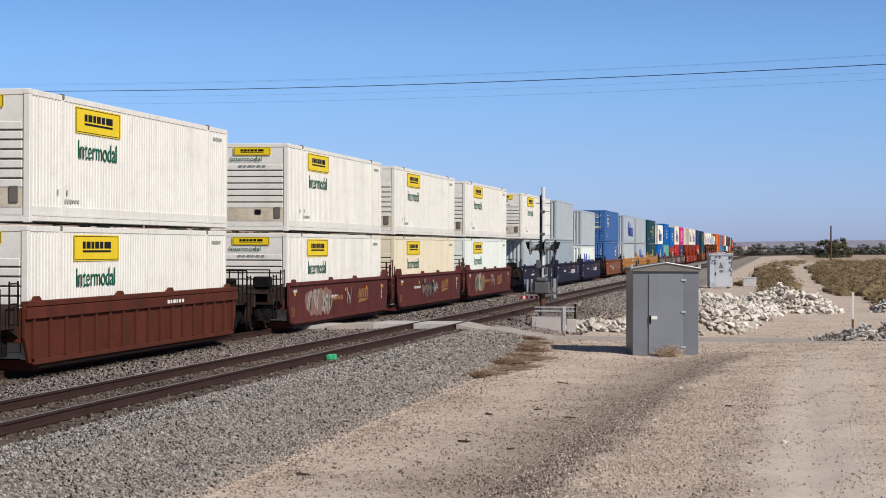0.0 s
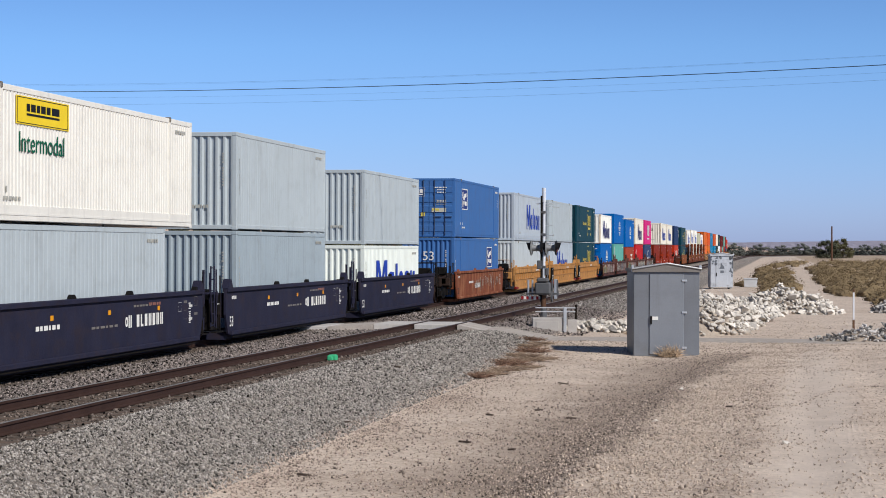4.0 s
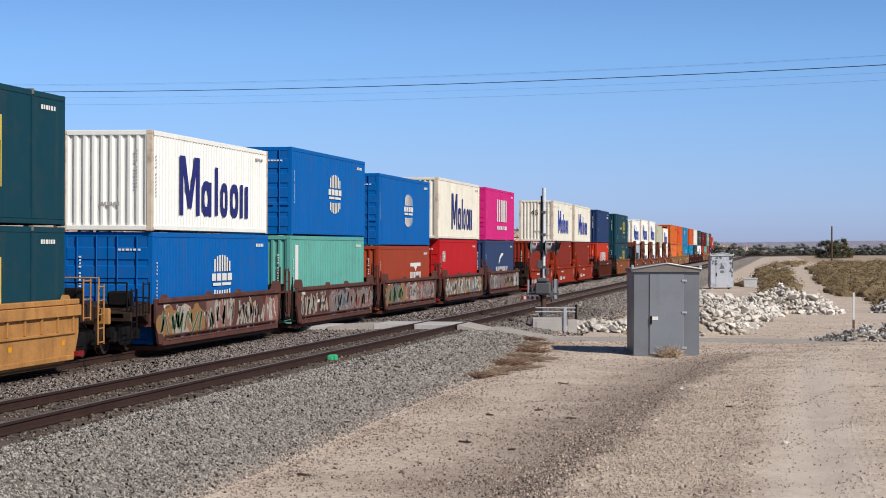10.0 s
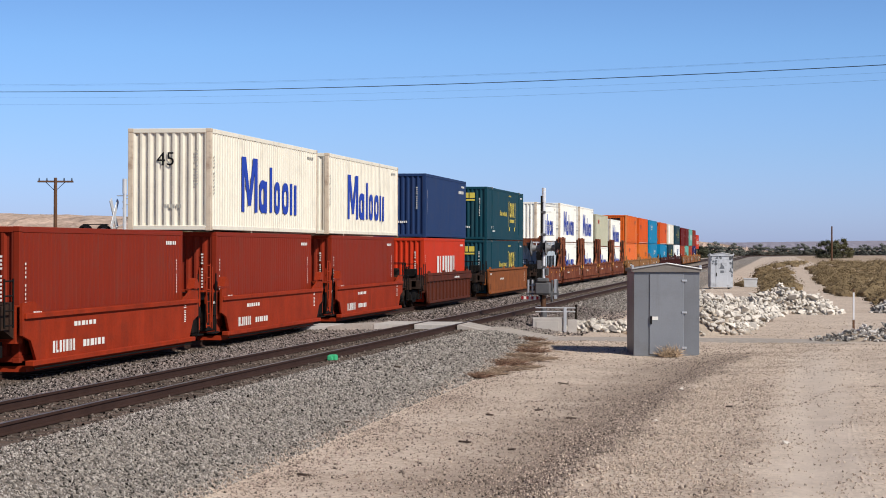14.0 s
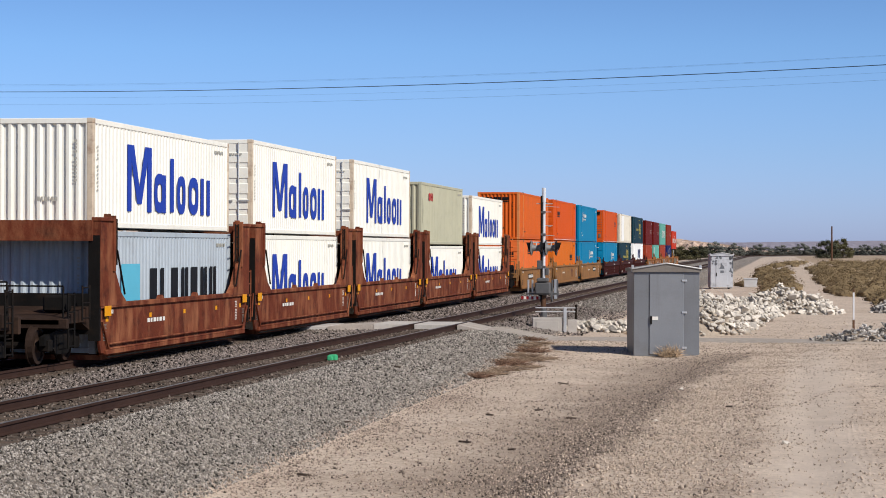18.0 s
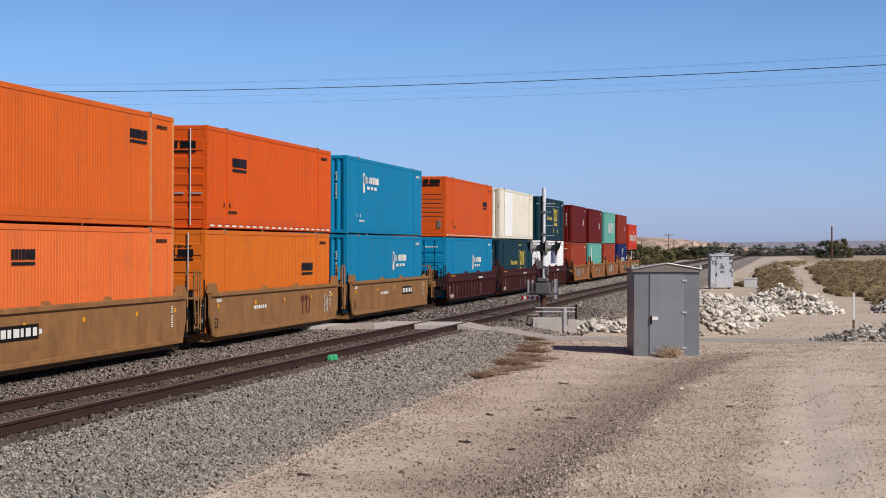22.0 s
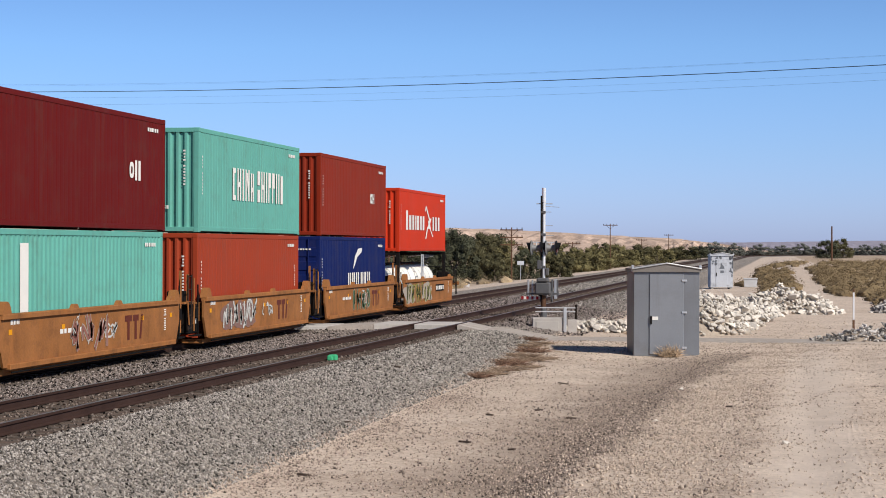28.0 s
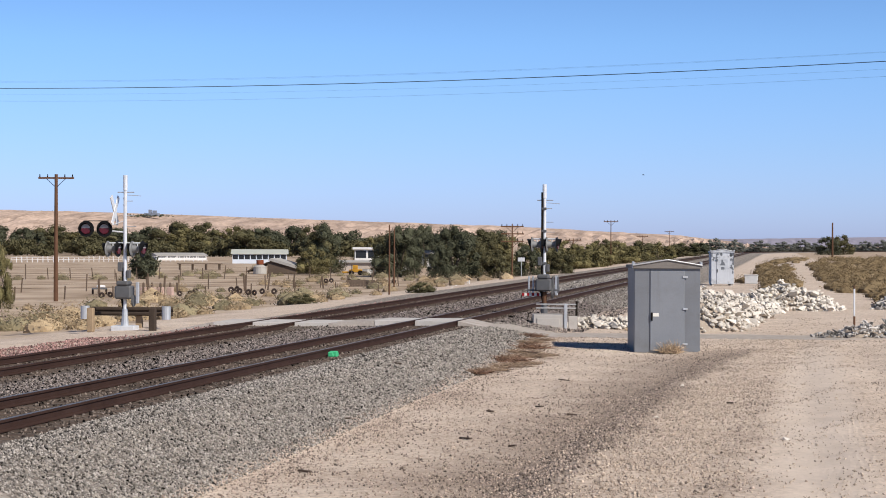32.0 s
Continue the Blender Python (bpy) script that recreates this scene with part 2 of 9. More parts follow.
def ground():
    xs = np.array(axis([(-800, -60, 12), (-60, 16, 20), (16, 90, 250), (90, 180, 100), (180, 420, 60), (420, 1100, 60), (1100, 4600, 20)]) + [4600])
    ys = np.array(axis([(-2200, -120, 16), (-120, -30, 30), (-30, 8, 200), (8, 40, 40), (40, 200, 40), (200, 2200, 24)]) + [2200])
    X, Y = np.meshgrid(xs, ys, indexing="ij")
    Z = ground_height(X, Y)
    yy = Y - track_shift(X)
    on_road = np.clip(1 - (np.abs(X - 70.4) - 1.3) / 0.8, 0, 1)
    Z += rise(X, Y)
    n, m = X.shape
    idx = np.arange(n * m).reshape(n, m)
    faces = np.stack([idx[:-1, :-1], idx[1:, :-1], idx[1:, 1:], idx[:-1, 1:]], -1).reshape(-1, 4)
    me = bpy.data.meshes.new("ground")
    me.vertices.add(n * m)
    me.vertices.foreach_set("co", np.stack([X, Y, Z], -1).astype(np.float32).ravel())
    me.loops.add(faces.size)
    me.loops.foreach_set("vertex_index", faces.astype(np.int32).ravel())
    me.polygons.add(len(faces))
    me.polygons.foreach_set("loop_start", np.arange(0, faces.size, 4, dtype=np.int32))
    me.update(calc_edges=True)
    me.polygons.foreach_set("use_smooth", np.ones(len(faces), bool))
    # zones: ballast, dark gravel with the bank slope's shade painted in, dry grass
    bank = bank_line(X)
    ballast = np.clip((yy + 9.65 + 2.4 * np.clip((X - 95) / 40, 0, 1)) / (0.8 + np.clip((X - 95) / 60, 0, 1)), 0, 1) * np.clip((5.6 + 1.5 * np.clip((X - 95) / 30, 0, 1) - yy) / 1.0, 0, 1)
    stained = (np.clip((1.9 - np.abs(yy)) / 0.4, 0, 1) + np.clip((1.6 - np.abs(yy - NEAR_Y)) / 0.4, 0, 1)) * (1 - on_road)
    stained += 0.62 * np.clip((X - 72) / 4, 0, 1) * np.clip((190 - X) / 60, 0, 1) * np.clip((yy + 9.6) / 1.2, 0, 1) * np.clip((-1.4 - yy) / 0.6, 0, 1) * np.clip((np.abs(yy - NEAR_Y) - 1.2) / 0.4, 0, 1)
    wob = 0.18 * np.sin(X * 0.7) + 0.12 * np.sin(X * 1.9 + 1)
    dark = 0.9 * np.exp(-((Y - bank - 0.35 - wob) / np.where(Y > bank + 0.35 + wob, 2.5, 0.5)) ** 2) * np.clip((64 - X) / 5, 0, 1) + 0.34 * np.exp(-((Y + 16.35 + 0.02 * (X - 27)) / 0.4) ** 2) * np.clip((46 - X) / 10, 0, 1)
    grass = np.clip((yy - 9) / 3, 0, 1) + np.clip((-21.5 - Y) / 2, 0, 1) * np.clip((X - 84) / 6, 0, 1)
    lane = on_road * np.clip((14 - np.abs(Y + 8)) / 4, 0, 1)
    for name, data in (("ballast", ballast * (1 - lane)), ("stained", stained), ("dark", dark), ("grass", np.clip(grass, 0, 1)), ("lane", lane), ("packed", np.exp(-((Y + 17.65 + 0.01 * (X - 27)) / 0.75) ** 4) * np.clip((66 - X) / 4, 0, 1)), ("tread", np.clip(1.15 - np.abs(Y + 18.15 + 0.035 * (X - 27)) / 0.24, 0, 1) * (X < 66) * (X > 18))):
        at = me.attributes.new(name, "FLOAT", "POINT")
        at.data.foreach_set("value", data.astype(np.float32).ravel())
    me.materials.append(ground_material())
    return tagged(new("ground", me), "sandy desert ground with grey ballast beside the railway", "ground", kind="structure")


def ground_material():
    m = bpy.data.materials.new("ground")
    m.use_nodes = True
    nt = m.node_tree
    N, L = nt.nodes, nt.links
    bsdf = N["Principled BSDF"]
    bsdf.inputs["Roughness"].default_value = 0.95
    bsdf.inputs["Specular IOR Level"].default_value = 0.15
    co = N.new("ShaderNodeTexCoord")

    def noise_at(scale, detail=6, rough=0.6):
        n = N.new("ShaderNodeTexNoise")
        n.inputs["Scale"].default_value, n.inputs["Detail"].default_value, n.inputs["Roughness"].default_value = scale, detail, rough
        L.new(co.outputs["Object"], n.inputs["Vector"])
        return n.outputs["Fac"]

    def ramp(fac, stops):
        r = N.new("ShaderNodeValToRGB")
        els = r.color_ramp.elements
        while len(els) < len(stops):
            els.new(0.5)
        for e, (p, c) in zip(els, stops):
            e.position, e.color = p, (*c, 1)
        L.new(fac, r.inputs["Fac"])
        return r.outputs["Color"]

    def masked(base, colour, attr, scale, soft=0.25, power=1.0):
        a = N.new("ShaderNodeAttribute")
        a.attribute_name = attr
        ad = N.new("ShaderNodeMath")
        ad.operation = "MULTIPLY_ADD"
        L.new(noise_at(scale), ad.inputs[0])
        ad.inputs[1].default_value = 0.9
        L.new(a.outputs["Fac"], ad.inputs[2])
        r = N.new("ShaderNodeMapRange")
        r.inputs["From Min"].default_value, r.inputs["From Max"].default_value = 0.95 - soft, 0.95 + soft
        r.inputs["To Max"].default_value = power
        L.new(ad.outputs[0], r.inputs["Value"])
        mix = N.new("ShaderNodeMix")
        mix.data_type = "RGBA"
        L.new(r.outputs[0], mix.inputs["Factor"])
        L.new(base, mix.inputs["A"])
        L.new(colour, mix.inputs["B"])
        return mix.outputs["Result"]

    sand = ramp(noise_at(0.35, 8, 0.65), [(0.3, (0.50, 0.40, 0.318)), (0.5, (0.595, 0.486, 0.39)), (0.7, (0.66, 0.552, 0.45))])
    grain = ramp(noise_at(9, 6, 0.75), [(0.35, (0.62, 0.6, 0.58)), (0.52, (1, 1, 1)), (0.72, (1.25, 1.25, 1.25))])
    mul = N.new("ShaderNodeMix")
    mul.data_type, mul.blend_type = "RGBA", "MULTIPLY"
    mul.inputs["Factor"].default_value = 1.0
    L.new(sand, mul.inputs["A"])
    L.new(grain, mul.inputs["B"])
    out = mul.outputs["Result"]
    vor = N.new("ShaderNodeTexVoronoi")
    vor.inputs["Scale"].default_value = 14
    L.new(co.outputs["Object"], vor.inputs["Vector"])
    stone = ramp(vor.outputs["Color"], [(0.0, (0.09, 0.077, 0.068)), (0.45, (0.212, 0.183, 0.155)), (1.0, (0.47, 0.42, 0.36))])
    out = masked(out, ramp(noise_at(0.12, 8), [(0.35, (0.26, 0.19, 0.125)), (0.5, (0.40, 0.305, 0.22)), (0.65, (0.52, 0.415, 0.31))]), "grass", 0.3)
    out = masked(out, ramp(noise_at(20, 4, 0.7), [(0.3, (0.13, 0.099, 0.076)), (0.55, (0.28, 0.219, 0.172)), (0.75, (0.45, 0.366, 0.292))]), "dark", 1.2, 0.35, 0.85)
    out = masked(out, stone, "ballast", 1.4, 0.15)
    out = masked(out, ramp(noise_at(16, 4), [(0.3, (0.05, 0.038, 0.03)), (0.7, (0.17, 0.135, 0.11))]), "stained", 1.5, 0.25, 0.85)
    out = masked(out, ramp(noise_at(3, 6), [(0.3, (0.31, 0.275, 0.24)), (0.7, (0.45, 0.405, 0.36))]), "lane", 0.6, 0.2, 0.9)
    out = masked(out, ramp(noise_at(1.2, 6), [(0.3, (0.55, 0.462, 0.38)), (0.7, (0.70, 0.592, 0.493))]), "packed", 0.8, 0.45, 0.75)
    L.new(out, bsdf.inputs["Base Color"])
    b = N.new("ShaderNodeBump")
    b.inputs["Strength"].default_value, b.inputs["Distance"].default_value = 0.7, 0.045
    L.new(noise_at(14, 5, 0.7), b.inputs["Height"])
    # tyre treads pressed into the loose sand
    wave = N.new("ShaderNodeTexWave")
    wave.bands_direction = "Y"
    wave.inputs["Scale"].default_value, wave.inputs["Distortion"].default_value, wave.inputs["Detail"].default_value = 2.6, 5.0, 2.0
    L.new(co.outputs["Object"], wave.inputs["Vector"])
    at = N.new("ShaderNodeAttribute")
    at.attribute_name = "tread"
    tread = N.new("ShaderNodeMath")
    tread.operation = "MULTIPLY"
    L.new(wave.outputs["Fac"], tread.inputs[0])
    L.new(at.outputs["Fac"], tread.inputs[1])
    b2 = N.new("ShaderNodeBump")
    b2.inputs["Strength"].default_value, b2.inputs["Distance"].default_value = 0.14, 0.03
    L.new(tread.outputs[0], b2.inputs["Height"])
    L.new(b.outputs[0], b2.inputs["Normal"])
    L.new(b2.outputs[0], bsdf.inputs["Normal"])
    return m


ground()


def track(name, yc, height, label, polished):
    """Two rails on ties: rails swept along the line."""
    tr = tagged(new(name), label, "railway track", kind="structure")
    xs = [-700, -40] + list(np.linspace(-20, 160, 46)) + list(np.linspace(180, 690, 12)) + list(np.linspace(700, 980, 24))
    sec = [(-0.07, -0.17), (0.07, -0.17), (0.07, -0.155), (0.012, -0.14), (0.012, -0.05), (0.036, -0.04), (0.036, 0.0), (-0.036, 0.0), (-0.036, -0.04), (-0.012, -0.05), (-0.012, -0.14), (-0.07, -0.155)]
    for sy in (-0.752, 0.752):
        bm = bmesh.new()
        rings = []
        for x in xs:
            y0, z0 = yc + sy + float(track_shift(x)), height(x)
            rings.append([bm.verts.new((x, y0 + a, z0 + b)) for a, b in sec])
        for p, q in zip(rings, rings[1:]):
            for i in range(len(sec)):
                f = bm.faces.new((p[i], q[i], q[(i + 1) % len(sec)], p[(i + 1) % len(sec)]))
                if i == 6 and polished:
                    f.material_index = 1
        bmesh.ops.recalc_face_normals(bm, faces=bm.faces[:])
        ob = part("rail", bm, RAIL, tr)
        ob.data.materials.append(RAIL_TOP)
    rnd = random.Random(yc)
    tie = cached(("tie",), lambda: boxm(-0.11, 0.11, -1.3, 1.3, -0.2, 0, 0.012))
    x = 18.0
    while x < 160:
        part("tie", tie, TIE, tr, m=pose(x, yc + rnd.uniform(-0.06, 0.06), height(x) - 0.17 + rnd.uniform(-0.01, 0.0), 0, 0, rnd.uniform(-1.2, 1.2)))
        x += 0.53
    return tr


track("track_far", 0.0, lambda x: 0.12, "rusty railway track on dark ties in grey ballast", False)
track("track_near", NEAR_Y, near_bed, "railway track with polished rail heads on dark ties", True)


# ---------------------------------------------------------------- painted marks
def shapes_mesh(shapes, w, h):
    """Plain bars, slanted bars, rings and polygons in a unit square, scaled to w by h, in the xy plane."""
    bm = bmesh.new()

    def pt(u, v, z=0.0):
        return bm.verts.new(((u - 0.5) * w, (v - 0.5) * h, z))

    for s in shapes:
        kind = s[0]
        if kind == "r":
            _, u, v, du, dv = s
            bm.faces.new([pt(u, v), pt(u + du, v), pt(u + du, v + dv), pt(u, v + dv)])
        elif kind == "s":
            _, u0, v0, u1, v1, t = s
            bm.faces.new([pt(u0, v0), pt(u0 + t, v0), pt(u1 + t, v1), pt(u1, v1)])
        elif kind == "o":
            _, u, v, du, dv, t = s
            n = 18
            out, inn = [], []
            for i in range(n):
                c, d = math.cos(i * math.tau / n), math.sin(i * math.tau / n)
                c, d = math.copysign(abs(c) ** 0.7, c), math.copysign(abs(d) ** 0.7, d)
                out.append(pt(u + du / 2 + c * du / 2, v + dv / 2 + d * dv / 2))
                k = t * w / h
                inn.append(pt(u + du / 2 + c * (du / 2 - t), v + dv / 2 + d * (dv / 2 - k)))
            for i in range(n):
                j = (i + 1) % n
                bm.faces.new((out[i], out[j], inn[j], inn[i]))
        elif kind == "p":
            bm.faces.new([pt(u, v) for u, v in s[1]])
    bmesh.ops.recalc_face_normals(bm, faces=bm.faces[:])
    for f in bm.faces:
        if f.normal.z < 0:
            f.normal_flip()
    return bm


LOGOS = {
    # tall and short strokes in a row
    "blue_word": [("r", 0, 0, 0.045, 1), ("s", 0.105, 0.12, 0.02, 1, 0.05), ("s", 0.105, 0.12, 0.19, 1, 0.05), ("r", 0.215, 0, 0.05, 1), ("o", 0.295, 0, 0.125, 0.62, 0.036), ("r", 0.39, 0, 0.04, 0.6), ("r", 0.48, 0.02, 0.045, 0.86),
                  ("o", 0.565, 0, 0.105, 0.62, 0.034), ("o", 0.71, 0, 0.125, 0.62, 0.036), ("r", 0.865, 0, 0.042, 0.62), ("r", 0.945, 0, 0.045, 0.6)],
    "yellow_frame": [("r", 0.0, 0.62, 0.03, 0.28), ("r", 0.0, 0.88, 0.1, 0.03), ("r", 0.97, 0.62, 0.03, 0.28), ("r", 0.0, 0.12, 0.02, 0.55), ("r", 0.98, 0.12, 0.02, 0.55),
                     ("o", 0.15, 0.42, 0.2, 0.46, 0.055), ("o", 0.4, 0.42, 0.18, 0.46, 0.055), ("s", 0.63, 0.42, 0.78, 0.88, 0.065), ("s", 0.78, 0.42, 0.63, 0.88, 0.065),
                     ("r", 0.17, 0.26, 0.1, 0.1), ("r", 0.29, 0.26, 0.12, 0.1), ("r", 0.43, 0.26, 0.1, 0.1), ("r", 0.55, 0.26, 0.14, 0.1), ("r", 0.71, 0.26, 0.1, 0.1), ("r", 0.06, 0, 0.12, 0.12), ("r", 0.8, 0, 0.12, 0.12)],
    "script_bars": [("s", 0.0, 0, 0.04, 1, 0.05), ("s", 0.08, 0.1, 0.1, 0.7, 0.05), ("s", 0.17, 0, 0.2, 0.75, 0.05), ("r", 0.26, 0.1, 0.07, 0.5), ("s", 0.37, 0, 0.4, 0.7, 0.04), ("r", 0.46, 0.1, 0.08, 0.55),
                    ("s", 0.58, 0, 0.62, 0.8, 0.05), ("r", 0.68, 0.1, 0.05, 0.6), ("s", 0.77, 0, 0.78, 0.7, 0.05), ("r", 0.86, 0.1, 0.06, 0.6), ("s", 0.94, 0.0, 0.95, 0.75, 0.05)],
    "globe": [('r', 0.12, 0.66, 0.07, 0.255), ('r', 0.12, 0.085, 0.07, 0.204), ('r', 0.24, 0.66, 0.07, 0.309), ('r', 0.24, 0.031, 0.07, 0.247), ('r', 0.36, 0.66, 0.07, 0.334), ('r', 0.36, 0.006, 0.07, 0.268), ('r', 0.48, 0.66, 0.07, 0.339), ('r', 0.48, 0.001, 0.07, 0.272), ('r', 0.6, 0.66, 0.07, 0.324), ('r', 0.6, 0.016, 0.07, 0.259), ('r', 0.72, 0.66, 0.07, 0.286), ('r', 0.72, 0.054, 0.07, 0.229), ('r', 0.84, 0.66, 0.07, 0.213), ('r', 0.84, 0.127, 0.07, 0.17), ('r', 0, 0.47, 0.2, 0.15), ('r', 0.25, 0.47, 0.2, 0.15), ('r', 0.5, 0.47, 0.22, 0.15), ('r', 0.77, 0.47, 0.22, 0.15), ('r', 0.05, 0.37, 0.4, 0.06), ('r', 0.5, 0.37, 0.44, 0.06)],
    "pink_word": [("r", 0, 0.28, 0.1, 0.72), ("r", 0.2, 0.28, 0.1, 0.72), ("r", 0.38, 0.28, 0.09, 0.72), ("r", 0.5, 0.28, 0.06, 0.72), ("r", 0.59, 0.28, 0.09, 0.72), ("r", 0.74, 0.28, 0.12, 0.72), ("r", 0.91, 0.28, 0.08, 0.72),
                  ("r", 0, 0.02, 0.1, 0.12), ("r", 0.13, 0.02, 0.06, 0.12), ("r", 0.22, 0.02, 0.12, 0.12), ("r", 0.38, 0.02, 0.16, 0.12), ("r", 0.58, 0.02, 0.08, 0.12), ("r", 0.7, 0.02, 0.05, 0.12), ("r", 0.8, 0.02, 0.2, 0.12)],
    "swoosh_word": [("p", [(0.22, 0.5), (0.32, 0.62), (0.4, 0.78), (0.6, 0.9), (0.62, 1.0), (0.44, 0.98), (0.3, 0.8)]), ("r", 0, 0, 0.05, 0.42), ("r", 0.08, 0, 0.04, 0.42), ("r", 0.17, 0, 0.04, 0.42), ("r", 0.24, 0, 0.06, 0.42),
                    ("r", 0.35, 0, 0.04, 0.42), ("r", 0.43, 0, 0.05, 0.42), ("r", 0.56, 0, 0.05, 0.42), ("r", 0.64, 0, 0.04, 0.42), ("r", 0.73, 0, 0.08, 0.42), ("r", 0.87, 0, 0.04, 0.42), ("r", 0.95, 0, 0.04, 0.42)],
    "capital_bars": [('r', 0.0, 0, 0.093, 1), ('r', 0.143, 0, 0.043, 1), ('r', 0.186, 0, 0.05, 0.2), ('r', 0.286, 0, 0.093, 1), ('r', 0.429, 0, 0.04, 1), ('r', 0.486, 0, 0.04, 1), ('r', 0.571, 0, 0.093, 1), ('r', 0.714, 0, 0.04, 1), ('r', 0.771, 0, 0.04, 1), ('r', 0.857, 0, 0.04, 1), ('r', 0.914, 0, 0.04, 1)],
    "square_emblem": [("r", 0, 0, 1, 0.04), ("r", 0, 0.96, 1, 0.04), ("r", 0, 0, 0.05, 1), ("r", 0.95, 0, 0.05, 1), ("p", [(0.2, 0.5), (0.45, 0.75), (0.8, 0.82), (0.78, 0.62), (0.55, 0.58), (0.45, 0.45)]), ("r", 0.14, 0.55, 0.12, 0.3),
                      ("r", 0.3, 0.25, 0.16, 0.16), ("r", 0.52, 0.2, 0.3, 0.2), ("r", 0.14, 0.12, 0.12, 0.3)],
    "lizard_word": [("o", 0, 0.3, 0.14, 0.62, 0.03), ("r", 0.02, 0.05, 0.1, 0.2), ("o", 0.0, 0.0, 0.12, 0.35, 0.03), ("r", 0.2, 0.45, 0.05, 0.3), ("r", 0.28, 0.45, 0.03, 0.3), ("s", 0.36, 0.45, 0.42, 0.75, 0.05), ("r", 0.46, 0.45, 0.12, 0.3), ("r", 0.62, 0.45, 0.1, 0.32),
                    ("r", 0.76, 0.45, 0.22, 0.3), ("r", 0.24, 0.18, 0.18, 0.14), ("r", 0.5, 0.18, 0.12, 0.14), ("r", 0.7, 0.18, 0.16, 0.14)],
    "small_sign": [("r", 0, 0.35, 0.1, 0.65), ("r", 0.13, 0.35, 0.14, 0.65), ("r", 0.3, 0.35, 0.1, 0.65), ("r", 0.43, 0.35, 0.14, 0.65), ("r", 0.6, 0.35, 0.12, 0.65), ("r", 0.76, 0.35, 0.24, 0.65), ("r", 0, 0, 1, 0.2)],
    "data_bars": [("r", 0, 0.2, 0.14, 0.6), ("r", 0.18, 0.2, 0.1, 0.6), ("r", 0.34, 0.2, 0.16, 0.6), ("r", 0.54, 0.2, 0.08, 0.6), ("r", 0.68, 0.2, 0.14, 0.6), ("r", 0.88, 0.2, 0.12, 0.6)],
    "data_column": [("r", 0.15 + 0.1 * (k % 3), 0.94 - k * 0.085, 0.7 - 0.13 * (k % 3), 0.045) for k in range(4)] + [("r", 0.2 + 0.1 * (k % 2), 0.52 - k * 0.085, 0.6 - 0.12 * (k % 2), 0.045) for k in range(7)],
    "block_pair": [("o", 0.0, 0.1, 0.4, 0.8, 0.12), ("r", 0.5, 0, 0.18, 1), ("r", 0.8, 0, 0.2, 1)],
    "two_glyphs": [("o", 0.0, 0.0, 0.45, 1, 0.13), ("r", 0.55, 0.0, 0.14, 1), ("r", 0.86, 0.0, 0.14, 1), ("r", 0.6, 0.4, 0.3, 0.2)],
    "roof_word": [("r", 0.0, 0.84, 1, 0.16), ("p", [(0.35, 0.84), (0.65, 0.84), (0.5, 0.62)]), ("r", 0.0, 0, 0.12, 0.6), ("r", 0.2, 0, 0.1, 0.6), ("r", 0.36, 0, 0.1, 0.6), ("r", 0.5, 0, 0.1, 0.6), ("r", 0.62, 0, 0.1, 0.6), ("r", 0.78, 0, 0.1, 0.6), ("r", 0.9, 0, 0.1, 0.6)],
    "white_caps": [("r", 0.0, 0, 0.03, 1), ("r", 0.0, 0.84, 0.055, 0.16), ("r", 0.0, 0, 0.055, 0.16), ("r", 0.085, 0, 0.022, 1), ("r", 0.13, 0, 0.022, 1), ("r", 0.107, 0.42, 0.023, 0.16), ("r", 0.18, 0, 0.026, 1), ("r", 0.235, 0, 0.022, 1), ("s", 0.257, 0.9, 0.29, 0.1, 0.022), ("r", 0.29, 0, 0.022, 1), ("r", 0.34, 0, 0.022, 0.9), ("r", 0.375, 0, 0.022, 0.9), ("r", 0.362, 0.3, 0.013, 0.15),
                   ("r", 0.47, 0.55, 0.05, 0.45), ("r", 0.47, 0, 0.05, 0.4), ("r", 0.545, 0, 0.022, 1), ("r", 0.59, 0, 0.022, 1), ("r", 0.567, 0.42, 0.023, 0.16), ("r", 0.64, 0, 0.024, 1), ("r", 0.69, 0, 0.022, 1), ("r", 0.712, 0.5, 0.03, 0.5), ("r", 0.77, 0, 0.022, 1), ("r", 0.792, 0.5, 0.03, 0.5), ("r", 0.85, 0, 0.022, 1), ("r", 0.9, 0, 0.022, 1), ("r", 0.95, 0, 0.05, 0.95)],
    "cross_word": [('r', 0, 0.24, 0.05, 0.56), ('r', 0.078, 0.25, 0.02, 0.42), ('r', 0.108, 0.25, 0.026, 0.42), ('r', 0.155, 0.25, 0.018, 0.42), ('r', 0.184, 0.25, 0.03, 0.42), ('r', 0.24, 0.25, 0.022, 0.42), ('r', 0.27, 0.25, 0.014, 0.42), ('r', 0.305, 0.25, 0.05, 0.42), ('r', 0.385, 0.25, 0.02, 0.42), ('r', 0.412, 0.25, 0.024, 0.42), ('r', 0.465, 0.25, 0.05, 0.42), ('s', 0.545, 0.0, 0.6, 0.36, 0.03), ('s', 0.6, 0.3, 0.68, 0.62, 0.05), ('s', 0.55, 0.97, 0.66, 0.56, 0.032), ('s', 0.53, 0.82, 0.56, 0.99, 0.018), ('s', 0.64, 0.42, 0.76, 0.06, 0.026), ('s', 0.62, 0.55, 0.66, 0.3, 0.05), ('r', 0.765, 0.25, 0.04, 0.42), ('r', 0.84, 0.25, 0.02, 0.42), ('r', 0.872, 0.25, 0.02, 0.42), ('r', 0.93, 0.25, 0.05, 0.42)],
    "star_box": [("r", 0, 0, 1, 1)],
